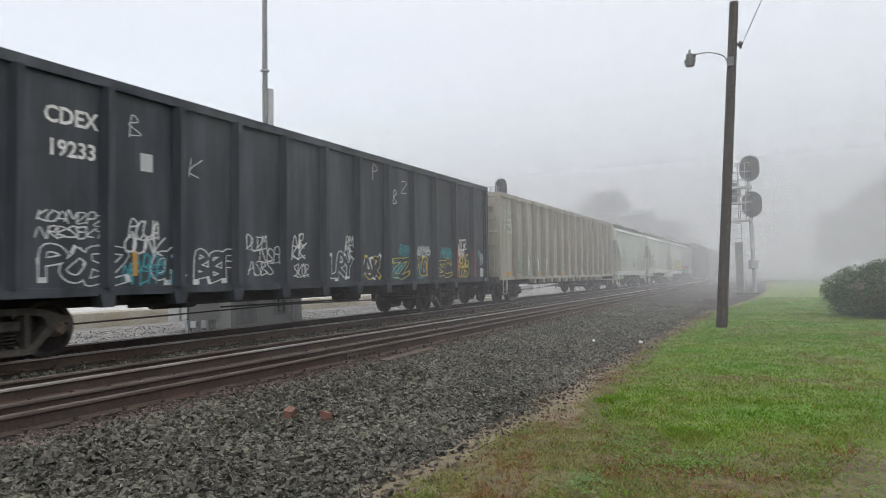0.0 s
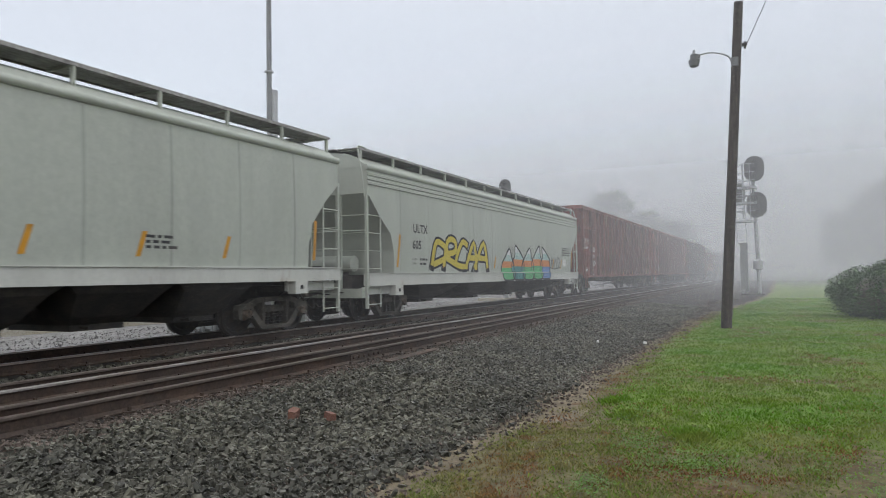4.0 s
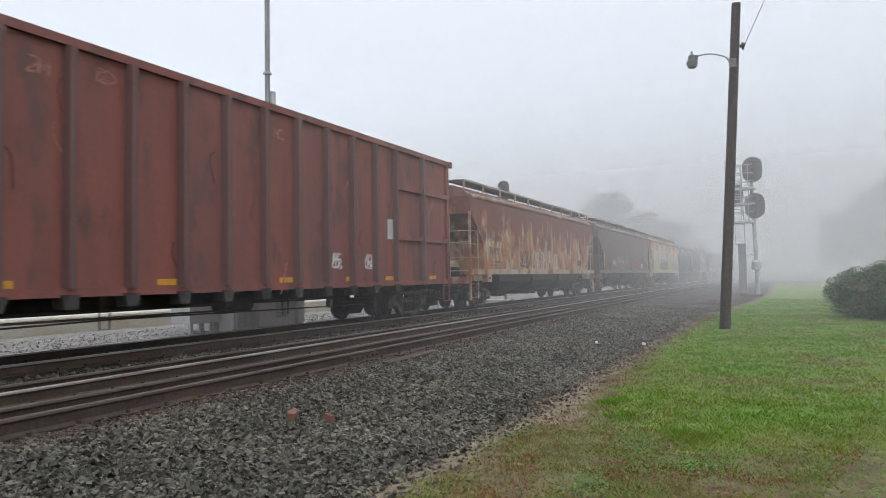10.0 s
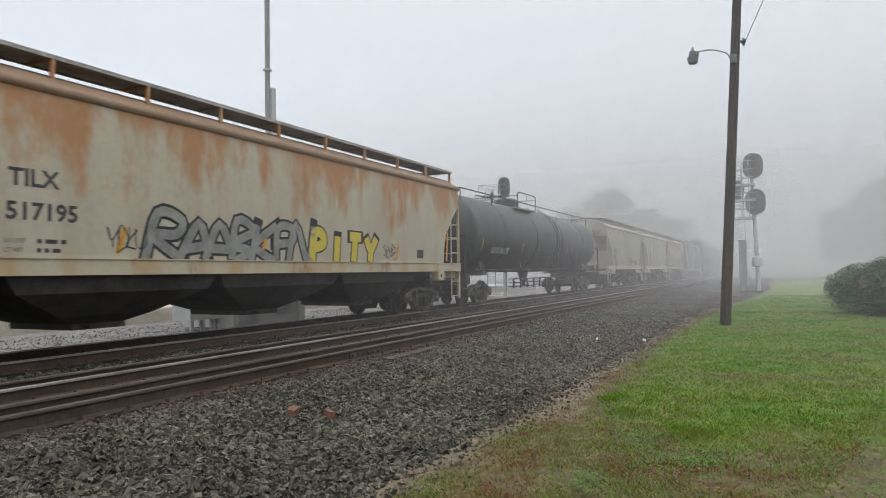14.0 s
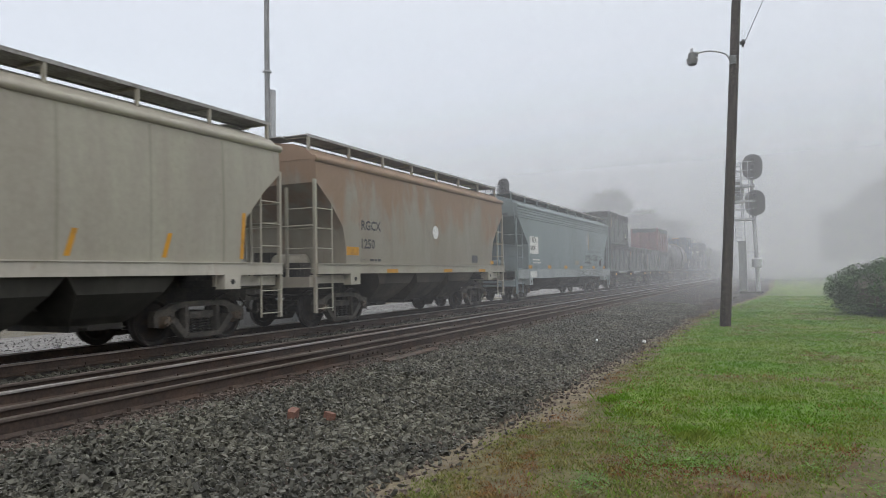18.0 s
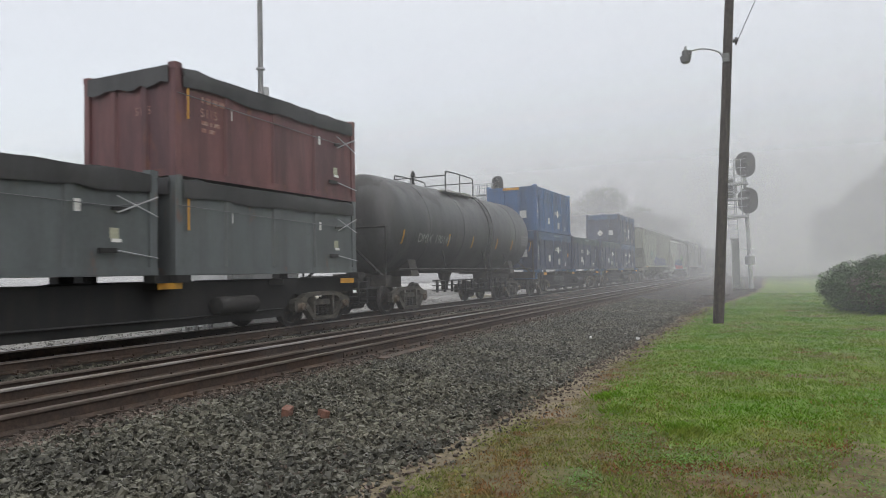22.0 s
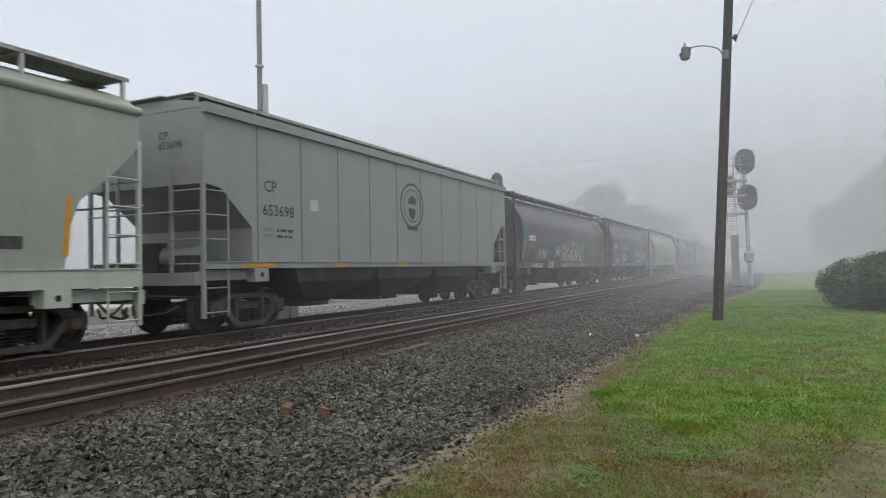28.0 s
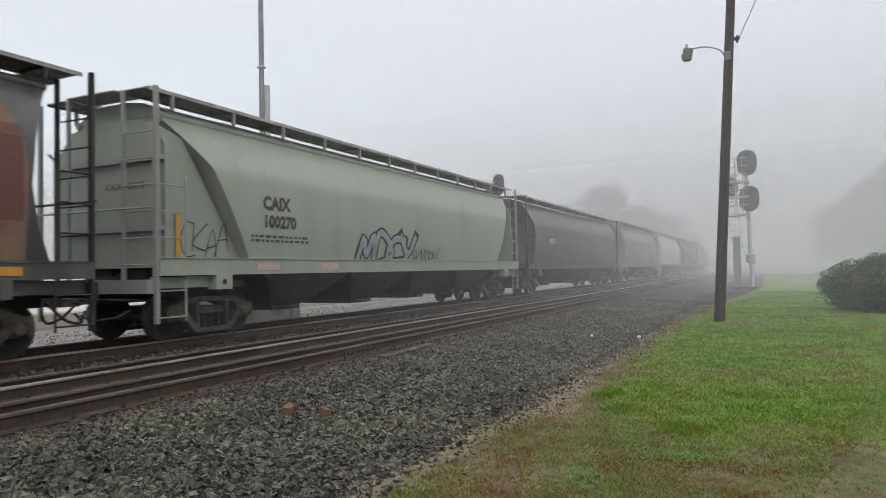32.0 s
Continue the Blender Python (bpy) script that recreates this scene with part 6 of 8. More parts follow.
        for x in (-L + 0.5, L - 0.6):
            part("locking_bar", Builder().tube([(x, -W + 0.01, 0.2), (x, -W + 0.01, h - 0.45)], 0.02, 5).tube([(x, -W + 0.0, 0.55), (x + 0.3, -W - 0.01, 0.5)], 0.015, 5), pm, t)
    if straps:
        wire = [(-L + 0.05, -W - 0.02, h - 0.55), (-0.5, -W - 0.02, h - 0.62), (L - 0.9, -W - 0.03, h - 0.68), (L - 0.02, -W - 0.03, h - 0.5)]
        part("lashing_wire", Builder().tube(wire, 0.009, 5), M["lamp_grey"], t)
        for za, zc in ((0.42, 0.3), (h - 0.78, h - 0.45), (h - 0.5, h - 0.8)):
            part("lashing_tie", Builder().tube([(L - 0.85, -W - 0.03, za), (L - 0.02, -W - 0.035, zc)], 0.013, 5), M["galv"], t)
        part("ratchet", Builder().box(L - 1.2, L - 0.85, -W - 0.03, -W - 0.0, 0.38, 0.46).box(L - 0.95, L - 0.6, -W - 0.03, -W - 0.0, h - 0.74, h - 0.68), M["black"], t)
        patch(t, "yellow_strap", -L + 0.28, -L + 0.33, h - 1.0, h - 0.15, lambda z: W + 0.01, M["yellow"], "hanging yellow strap")
        patch(t, "caution_label", L - 0.95, L - 0.77, 0.62, 0.8, half, M["spray_cream"], "small cream caution label")
        for x in (-1.62, L - 1.6):
            patch(t, "paper_label", x, x + 0.12, h - 0.8, h - 0.6, half, M["white"])
        patch(t, "paper_label", L - 0.92, L - 0.72, 0.56, 0.62, lambda z: half(z) + 0.002, M["white"])
    for txt, x, zz, hh in text:
        words(t, txt, x, zz, hh, half, M["white"])
    return t

# ---- the cars in order: where each body begins and ends along the train ----
SPAN = {1: (3.4, 23.5), 2: (24.75, 45.3), 3: (46.6, 57.9), 4: (59.7, 71.5), 5: (72.8, 93.2), 6: (94.5, 116.5), 7: (117.78, 139.95), 8: (141.05, 163.0),
        9: (164.75, 182.2), 10: (183.75, 201.5), 11: (202.6, 220.2), 12: (220.95, 240.4), 13: (242.45, 254.3), 14: (255.7, 267.5), 15: (268.75, 280.65),
        16: (282.25, 299.15), 18: (328.6, 341.9), 20: (370.6, 387.0), 21: (388.3, 404.1), 22: (405.55, 421.65), 23: (422.85, 440.35), 24: (441.45, 457.95),
        25: (459.2, 477.65), 26: (479.0, 498.3), 27: (499.6, 516.5), 28: (517.8, 535.2), 29: (536.5, 553.6), 30: (554.9, 572)}
STD = [(4.0, 0.0), (3.35, 0.0), (2.85, 0.5), (2.35, 1.12), (1.9, 1.3), (1.25, 1.36)]
TIL = [(4.0, 0.0), (3.38, 0.03), (2.95, 0.55), (2.4, 1.05), (1.9, 1.18), (1.3, 1.2)]
CPS = [(4.15, 0.0), (2.9, 0.0), (2.84, 0.42), (2.12, 1.3), (1.4, 1.3)]
AEX = [(4.0, 0.05), (3.55, 0.12), (3.0, 0.7), (2.43, 1.32), (1.9, 1.38), (1.3, 1.38)]
CAI = [(4.0, 0.48), (3.2, 1.3), (1.5, 2.3), (1.2, 2.3)]
RND = [(4.05, 0.5), (3.8, 0.66), (3.2, 0.92), (2.5, 1.0), (1.9, 0.88), (1.3, 0.62)]


def red_ribs(a, b):
    return [a + 1.65, a + 3.35] + [a + 3.35 + k * (b - a - 6.75) / 14 for k in range(1, 14)] + [b - 3.4, b - 1.8]


def tags(car, half, mid, row, z0, z1, paints, seed, w=0.035):
    """A row of small sprayed tags between places along the train."""
    for k, (a, b) in enumerate(row):
        paint_m = M[paints[k % len(paints)]]
        n = max(2, round((b - a) / (0.34 * (z1 - z0))))
        scribble(car, a - mid, b - mid, z0, z0 + 0.62 * (z1 - z0), half, paint_m, seed + k, w * 0.75, letters=n)
        scribble(car, a + 0.1 * (b - a) - mid, b - 0.1 * (b - a) - mid, z0 + 0.45 * (z1 - z0), z1, half, paint_m, seed + k + 50, w * 0.7, letters=n)


def consist():
    W, D = M["white"], M["dark_letter"]
    # black gondola
    a, b = SPAN[1]
    car, hf, mid = gondola(a, b, "black high-sided gondola car with sprayed scrawls along its foot", P["black_gon"], 4.38, 1.08, [22.03 - 1.455 * k for k in range(13)], 0.16, truck_in=2.73)
    words(car, "CDEX", 6.45 - mid, 3.52, 0.26, hf, W, narrow=0.93, bold=0.03)
    words(car, "19233", 6.5 - mid, 3.04, 0.25, hf, W, narrow=0.95, bold=0.03)
    patch(car, "inspection_mark", 8.15 - mid, 8.4 - mid, 3.0, 3.3, hf, M["alu"])
    for k, (x0, x1) in enumerate(((6.3, 7.75), (9.25, 10.35), (13.5, 14.4), (14.9, 15.7), (8.35, 8.95))):
        scribble(car, x0 - mid, x1 - mid, 1.12, 1.72, hf, M["spray_white"], 101 + k, 0.022, 3, P["black_gon"], max(2, round((x1 - x0) / 0.36)), "white outlined bubble letters")
    for z in (1.82, 2.04):
        scribble(car, 6.35 - mid, 7.6 - mid, z, z + 0.17, hf, M["spray_white"], int(z * 100), 0.028, letters=8)
    for k, (x0, x1, z0) in enumerate(((10.7, 11.3, 1.75), (11.1, 11.9, 1.5), (10.75, 11.5, 1.25), (12.2, 12.75, 1.2))):
        scribble(car, x0 - mid, x1 - mid, z0, z0 + 0.28, hf, M["spray_white"], 111 + k, 0.025, letters=4)
    tags(car, hf, mid, [(7.85, 8.6), (12.15, 12.6), (14.2, 14.6)], 1.62, 2.15, ["spray_white"], 131, 0.05)
    tags(car, hf, mid, [(7.8, 9.0), (16.5, 17.3), (18.1, 18.5)], 1.12, 1.6, ["cyan"], 141, 0.04)
    for k, (x0, x1) in enumerate(((15.1, 15.75), (16.5, 17.3), (17.9, 18.55), (19.3, 20.2))):
        scribble(car, x0 - mid, x1 - mid, 1.12, 1.7, hf, M["spray_yellow"], 151 + k, 0.022, 3, P["black_gon"], 2, "yellow outlined bubble letters")
    tags(car, hf, mid, [(16.9, 17.7), (18.0, 18.9), (19.6, 20.5), (20.9, 21.5), (22.6, 22.9)], 1.75, 2.05, ["cyan", "spray_white"], 161, 0.03)
    for x0, x1, z0, z1, m, tx, sd in ((20.86, 21.62, 2.02, 2.36, "spray_white", "NTGR", 171), (20.76, 21.12, 1.62, 1.96, "spray_white", "EPI", 172), (20.85, 21.78, 1.45, 1.9, "spray_yellow", "SANG", 173), (20.8, 21.8, 1.1, 1.5, "spray_yellow", "OCOED", 174),
                                     (22.84, 23.14, 1.56, 1.9, "spray_white", "EPI", 175), (22.84, 23.1, 1.14, 1.44, "spray_white", "KIN", 176)):
        scribble(car, x0 - mid, x1 - mid, z0, z1, hf, M[m], sd, 0.042, text=tx)
    for x0 in (20.515, 21.97):
        for k in range(5):
            scribble(car, x0 - mid, x0 + 0.11 - mid, 1.12 + 0.18 * k, 1.29 + 0.18 * k, lambda q: 1.66, M["spray_red"], 180 + k, 0.03, text="OASOR"[k])
    for x, z0, z1 in ((8.05, 1.25, 1.65), (14.95, 1.2, 1.62), (18.63, 1.16, 1.62), (22.37, 1.17, 2.08)):
        patch(car, "reflector", x - 0.05 - mid, x + 0.05 - mid, z0, z1, hf, M["yellow"], "yellow reflective stripe")
    for x, z in ((16.6, 3.2), (17.1, 3.5), (15.5, 3.75), (7.9, 3.55), (9.2, 3.0)):
        scribble(car, x - mid, x + 0.25 - mid, z, z + 0.35, hf, M["spray_white"], int(x * 10), 0.02, 3, letters=1)
    # beige-grey gondola
    a, b = SPAN[2]
    car, hf, mid = gondola(a, b, "worn beige-grey gondola car with rust streaks and spray paint", P["grey_gon"], 4.36, 1.1, [a + 1.6 + 1.275 * k for k in range(15)], 0.19, truck_in=2.6, rib_mat=P["beige_rib"])
    for t, x, z, h in (("LEWX", 25.4, 3.36, 0.26), ("2064", 25.45, 2.88, 0.24)):
        patch(car, "number_panel", x - 0.05 - mid, x + 0.82 - mid, z - 0.06, z + h + 0.06, lambda q: hf(q) - 0.003, P["pale_grey"])
        words(car, t, x - mid, z, h, hf, D)
    words_on_end(car, "LEWX 2064", a - mid - 0.0, 0.2, 3.75, 0.16, D)
    for k, (x, w, z1) in enumerate(((28.2, 0.62, 2.3), (29.5, 0.62, 2.3), (30.75, 0.62, 2.32), (31.75, 0.4, 2.15))):
        ring = [(0.33, 1.0), (0.5, 1.05), (0.62, 0.98), (0.66, 0.72), (1.0, 0.55), (0.92, 0.38), (0.62, 0.0), (0.38, 0.0), (0.04, 0.35), (0.08, 0.55), (0.3, 0.7), (0.33, 1.0)]
        pts = [(q.x, q.y) for q in spline([(x - w / 2 - mid + w * u, 1.13 + (z1 - 1.18) * v, 0) for u, v in ring], 4)]
        body, edge = Builder(), Builder()
        body.add(lay([(x - mid, 1.6)] + pts, hf), [(0, i + 1, i + 2) for i in range(len(pts) - 1)])
        stroke(edge, pts, 0.04, lambda q: hf(q) + 0.003)
        stroke(edge, [(x - mid, 1.2), (x + 0.02 - mid, 1.6)], 0.05, lambda q: hf(q) + 0.003)
        stroke(edge, [(x - 0.12 - mid, 1.8), (x + 0.02 - mid, 1.55), (x + 0.12 - mid, 1.8)], 0.025, lambda q: hf(q) + 0.003)
        part("paint_fill", body, M["spray_white"], car, "white sprayed figure")
        part("spray_paint", edge, M["dark_letter"], car, "dark outline of the sprayed figure")
    for k, x in enumerate((34.3, 35.6, 36.85, 37.8)):
        scribble(car, x - 0.42 - mid, x + 0.42 - mid, 1.13, 2.05, hf, M["spray_white"], 210 + k, 0.035, 4, M["charcoal"], 1, "charcoal sprayed block letter with white edge", "JANO"[k], 0.3)
    tags(car, hf, mid, [(32.4, 34.0), (27.2, 28.0), (29.9, 30.4)], 1.3, 2.1, ["spray_green"], 221, 0.03)
    tags(car, hf, mid, [(26.6, 27.3), (40.9, 41.4), (43.3, 43.7)], 1.15, 2.0, ["spray_black"], 231, 0.03)
    tags(car, hf, mid, [(42.0, 42.6), (44.0, 44.4)], 1.3, 2.0, ["cyan"], 241, 0.03)
    rnd = random.Random(77)
    for k in range(34):
        x, z = rnd.uniform(33.5, 45.0), rnd.uniform(2.7, 4.0)
        scr = Builder()
        pts = [(x - mid, z, 0), (x + rnd.uniform(-0.25, 0.25) - mid, z + rnd.uniform(-0.2, 0.2), 0), (x + rnd.uniform(-0.3, 0.3) - mid, z - rnd.uniform(0.1, 0.45), 0)]
        stroke(scr, [(q.x, q.y) for q in spline(pts, 4)], rnd.uniform(0.015, 0.05), hf)
        part("rusty_scratch", scr, M["scratch"], car, "rusty scratch in the paint")
    patch(car, "reflector", 25.46 - mid, 25.97 - mid, 1.12, 1.27, hf, M["yellow"], "yellow reflective stripe")
    for x in (30.1, 33.6, 36.6, 39.2, 41.7, 44.0):
        patch(car, "reflector", x - 0.25 - mid, x + 0.25 - mid, 1.11, 1.2, hf, M["yellow"], "yellow reflective stripe")

    # pale hoppers
    def marks(car, hf, mid, mark, number, x, z, h=0.25, ink=D, bold=0.035, gap=0.47, wide=1.06):
        words(car, mark, x - mid, z, h, hf, ink, narrow=1.04, bold=bold)
        words(car, number, x - mid - 0.04, z - gap, h, hf, ink, narrow=wide, bold=bold)
        for k, tx in enumerate(("LD LMT", "LT WT")):
            words(car, tx, x - mid - 0.05, z - gap - 0.33 - 0.13 * k, 0.065, hf, ink, "stencil")
            bars(car, x - mid + 0.42, z - gap - 0.33 - 0.13 * k, 1, hf, ink, 0.4, 0.06)

    def strips(car, hf, mid, xs, z0=1.45, tall=0.42, first=0.9):
        for k, x in enumerate(xs):
            t = first if k in (0, len(xs) - 1) else tall
            patch(car, "reflector", x - 0.05 - mid, x + 0.05 - mid, z0, z0 + t, hf, M["yellow"], "yellow reflective stripe", 0.13 if k < len(xs) - 1 else 0.06, 4)

    def hop(i, label, pm, top, kind, slope, sill_mat, sill=(1.2, 1.4), **kw):
        car, hf, half_len = hopper(*SPAN[i], label, pm, top, kind, slope, sill_mat, sill, **kw)
        return car, hf, sum(SPAN[i]) / 2

    RIDGES = (3.86, 3.74, 3.62)
    car, hf, mid = hop(3, "pale grey covered hopper car with black lettering", P["pale_grey"], 4.0, "curved", STD, P["pale_sill"], (1.0, 1.27), steps=RIDGES, bays=3)
    marks(car, hf, mid, "SHPX", "432139", 48.41, 2.48, wide=1.17)
    words_on_end(car, "SHPX\n432139", -5.65, -0.75, 3.72, 0.15, D)
    strips(car, hf, mid, (47.93, 50.7, 53.4, 56.5))
    tag = Builder()
    for ln in (((54.58, 2.58), (54.81, 2.27), (54.88, 1.8), (54.75, 1.46)), ((54.61, 2.55), (55.12, 2.28), (55.7, 2.55), (55.62, 2.06), (55.99, 1.47)),
               ((54.01, 1.46), (54.07, 1.77), (54.37, 1.87), (54.44, 1.61), (54.2, 1.53), (54.58, 1.79), (54.75, 1.67)), ((55.11, 1.47), (55.21, 1.81), (55.69, 1.86), (56.14, 1.7), (56.31, 1.43))):
        stroke(tag, [(q.x - mid, q.y) for q in spline([(*p, 0) for p in ln], 5)], 0.045, hf)
    part("spray_paint", tag, M["spray_black"], car, "black sprayed crown tag")
    bars(car, 52.2 - mid, 1.85, 4, hf, D, 0.8, 0.05)
    patch(car, "inspection_mark", 51.3 - mid, 51.55 - mid, 2.3, 2.55, hf, M["alu"])
    car, hf, mid = hop(4, "pale grey covered hopper car, lightly weathered", P["pale_grey"], 4.0, "curved", TIL, P["pale_sill"], (1.12, 1.4))
    marks(car, hf, mid, "CRDX", "22974", 61.4, 2.42)
    words_on_end(car, "CRDX\n22974", -5.9, -0.75, 3.72, 0.15, D)
    strips(car, hf, mid, (61.1, 63.8, 65.75, 67.7, 70.5), 1.58)
    bars(car, 65.9 - mid, 1.9, 3, hf, D, 0.5, 0.05)
    car, hf, mid = hop(5, "pale grey covered hopper car with a large sprayed mural", P["pale_grey"], 4.05, "curved", STD, P["pale_sill"], (0.95, 1.27), steps=RIDGES, bays=4)
    marks(car, hf, mid, "ULTX", "605", 75.2, 2.45)
    scribble(car, 76.2 - mid, 80.4 - mid, 1.3, 2.4, hf, M["spray_black"], 311, 0.07, 4, M["spray_yellow"], 5, "yellow sprayed bubble letters")
    wall = lambda q: 1.61 if q < 1.3 else hf(q) + 0.002
    for k, (x0, x1, z1, lean, foot) in enumerate(((82.2, 83.6, 2.2, 0.1, "spray_green"), (83.3, 84.8, 2.35, -0.2, "spray_teal"), (84.5, 86.0, 2.3, 0.15, "spray_green"), (85.7, 87.2, 2.42, 0.2, "spray_green"), (86.9, 88.35, 2.38, -0.3, "spray_blue"))):
        lobe(car, x0 - mid, x1 - mid, 0.97, z1, lean, lambda q: wall(q) + 0.002 * (k % 2), (foot, foot, "spray_orange", "pale_aqua", "spray_white"), "spray_black", 0.075)
    scribble(car, 88.3 - mid, 89.9 - mid, 1.45, 1.9, hf, M["spray_black"], 318, 0.05)
    bars(car, 90.3 - mid, 2.4, 4, hf, D, 1.2, 0.06)
    patch(car, "blank_panel", 90.45 - mid, 91.0 - mid, 1.58, 1.9, hf, M["white"])
    strips(car, hf, mid, (74.3, 77.2, 81.5, 85.3, 88.8, 90.1, 91.95), 1.45)

    # red gondolas
    red = []
    for i, lab in ((6, "oxide red high-sided gondola car with white tags"), (7, "oxide red high-sided gondola car, dented and tagged"), (8, "oxide red high-sided gondola car with stencilled number")):
        a, b = SPAN[i]
        red.append(gondola(a, b, lab, P["red_gon"], 4.88, 1.12, red_ribs(a, b), 0.14, (2.32, 3.72), 0.14, False, rib_mat=P["red_rib"]))
        rnd = random.Random(i)
        for k in range(26):
            x, z = rnd.uniform(-a / 2 + b / 2 - 20, b / 2 - a / 2 - 0.5), rnd.uniform(1.5, 4.5)
            scr = Builder()
            pts = [(x, z, 0), (x + rnd.uniform(-0.2, 0.2), z - rnd.uniform(0.1, 0.3), 0), (x + rnd.uniform(-0.25, 0.25), z - rnd.uniform(0.3, 0.7), 0)]
            stroke(scr, [(q.x, q.y) for q in spline(pts, 4)], rnd.uniform(0.02, 0.07), red[-1][1])
            part("scrape", scr, M["dark_scrape"] if k % 4 else M["pale_scrape"], red[-1][0], "scrape in the paint")
    car, hf, mid = red[0]
    words(car, "CMSX", 96.25 - mid, 2.42, 0.27, hf, W)
    words(car, "139907", 96.4 - mid, 2.1, 0.18, hf, W)
    scribble(car, 94.8 - mid, 95.85 - mid, 2.6, 3.05, hf, M["spray_white"], 401, 0.035)
    scribble(car, 96.3 - mid, 97.35 - mid, 1.65, 1.9, hf, M["spray_white"], 402, 0.03)
    stroke_b = Builder()
    stroke(stroke_b, [(97.0 - mid, 1.65), (96.62 - mid, 1.15), (96.9 - mid, 1.12)], 0.03, hf)
    part("spray_paint", stroke_b, M["spray_white"], car)
    words(car, "368", 94.7 - mid, 4.3, 0.14, lambda q: hf(q) + 0.0, W)
    for k, x in enumerate((97.8, 95.2)):
        bars(car, x - mid, 1.5, 3, hf, M["white"], 0.4, 0.05)
    patch(car, "reflector", 96.28 - mid, 96.75 - mid, 1.34, 1.56, hf, M["yellow"], "yellow reflective stripe")
    for x in (99.3, 102.3, 105.4, 108.5, 112):
        patch(car, "reflector", x - 0.2 - mid, x + 0.2 - mid, 1.13, 1.23, hf, M["yellow"], "yellow reflective stripe")
    scribble(car, 101.0 - mid, 101.4 - mid, 1.4, 1.75, hf, M["spray_blue"], 405, 0.04)
    car, hf, mid = red[1]
    words(car, "CMSX", 119.65 - mid, 2.46, 0.28, hf, W)
    patch(car, "reflector", 118.58 - mid, 119.0 - mid, 1.13, 1.34, hf, M["yellow"], "yellow reflective stripe")
    for x in (122.6, 124.8, 127.3, 129.6, 131.9, 134.4):
        patch(car, "reflector", x - 0.25 - mid, x + 0.25 - mid, 1.13, 1.24, hf, M["yellow"], "yellow reflective stripe")
    tags(car, hf, mid, [(119.7, 120.9), (122.5, 123.2), (126.45, 127.3), (131.0, 131.6)], 1.35, 1.85, ["spray_white", "spray_grey"], 411, 0.04)
    tags(car, hf, mid, [(118.3, 119.3), (125.0, 125.8), (129.3, 130.0)], 1.4, 2.2, ["spray_grey"], 421, 0.05)
    tags(car, hf, mid, [(124.3, 124.9)], 1.3, 1.85, ["spray_yellow"], 425, 0.05)
    scribble(car, 134.64 - mid, 135.45 - mid, 1.22, 1.74, hf, M["spray_white"], 441, 0.05, text="APB")
    scribble(car, 135.67 - mid, 136.35 - mid, 1.5, 1.83, hf, M["spray_faded"], 442, 0.045)
    scribble(car, 136.73 - mid, 137.9 - mid, 1.66, 2.08, hf, M["spray_faded"], 443, 0.07, letters=4)
    scribble(car, 138.37 - mid, 139.03 - mid, 1.72, 2.14, hf, M["spray_white"], 444, 0.04)
    patch(car, "painted_over_patch", 137.25 - mid, 137.68 - mid, 1.4, 1.64, hf, P["green_grey"], "dull green painted patch")
    box_b = Builder()
    for a0, b0 in (((136.8, 1.38), (137.7, 1.38)), ((136.8, 1.38), (136.8, 1.66)), ((137.7, 1.38), (137.7, 1.66)), ((136.8, 1.66), (137.25, 1.66))):
        stroke(box_b, [(a0[0] - mid, a0[1]), (b0[0] - mid, b0[1])], 0.03, lambda q: hf(q) + 0.002)
    part("spray_paint", box_b, M["spray_faded"], car, "faded white painted outline")
    for x0, x1, za, zc in ((135.6, 136.2, 1.1, 1.22), (138.3, 138.76, 1.15, 1.38)):
        patch(car, "reflector", x0 - mid, x1 - mid, za, zc, hf, M["yellow"], "yellow reflective stripe")
    patch(car, "route_card", 135.75 - mid, 136.05 - mid, 2.25, 2.85, hf, M["alu"], "pale card holder")
    car, hf, mid = red[2]
    words(car, "CMSX", 142.9 - mid, 1.78, 0.27, hf, W, bold=0.02)
    words(car, "39992", 142.9 - mid, 1.40, 0.26, hf, W, bold=0.02)
    patch(car, "reflector", 141.86 - mid, 142.35 - mid, 1.25, 1.46, hf, M["yellow"], "yellow reflective stripe")
    for x in (145.7, 148.8, 151.7, 154.9, 157.4, 159.3, 161.9):
        patch(car, "reflector", x - 0.22 - mid, x + 0.22 - mid, 1.13, 1.24, hf, M["yellow"], "yellow reflective stripe")
    scribble(car, 144.55 - mid, 145.1 - mid, 1.45, 1.85, hf, M["spray_white"], 431, 0.05)
    tags(car, hf, mid, [(158.05, 158.7), (156.6, 157.0)], 1.45, 1.8, ["spray_white"], 435, 0.05)
    for x, z in ((149.2, 4.25), (150.3, 4.35), (154.5, 4.2), (157.2, 3.4), (157.4, 3.0)):
        scribble(car, x - mid, x + 0.3 - mid, z, z + 0.2, hf, M["pale_scrape"], int(x * 7), 0.05, 3, letters=2)
    patch(car, "route_card", 159.2 - mid, 159.5 - mid, 2.25, 2.8, hf, M["alu"], "pale card holder")

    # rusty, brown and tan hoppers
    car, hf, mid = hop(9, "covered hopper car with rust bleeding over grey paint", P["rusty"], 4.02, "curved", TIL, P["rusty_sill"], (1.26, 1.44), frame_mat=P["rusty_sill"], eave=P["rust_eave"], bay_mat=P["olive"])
    marks(car, hf, mid, "NAHX", "516107", 166.5, 2.5, 0.22)
    scribble(car, 169.7 - mid, 171.1 - mid, 1.6, 2.2, hf, M["spray_black"], 501, 0.05)
    scribble(car, 171.3 - mid, 175.2 - mid, 1.4, 2.2, hf, M["spray_white"], 502, 0.04)
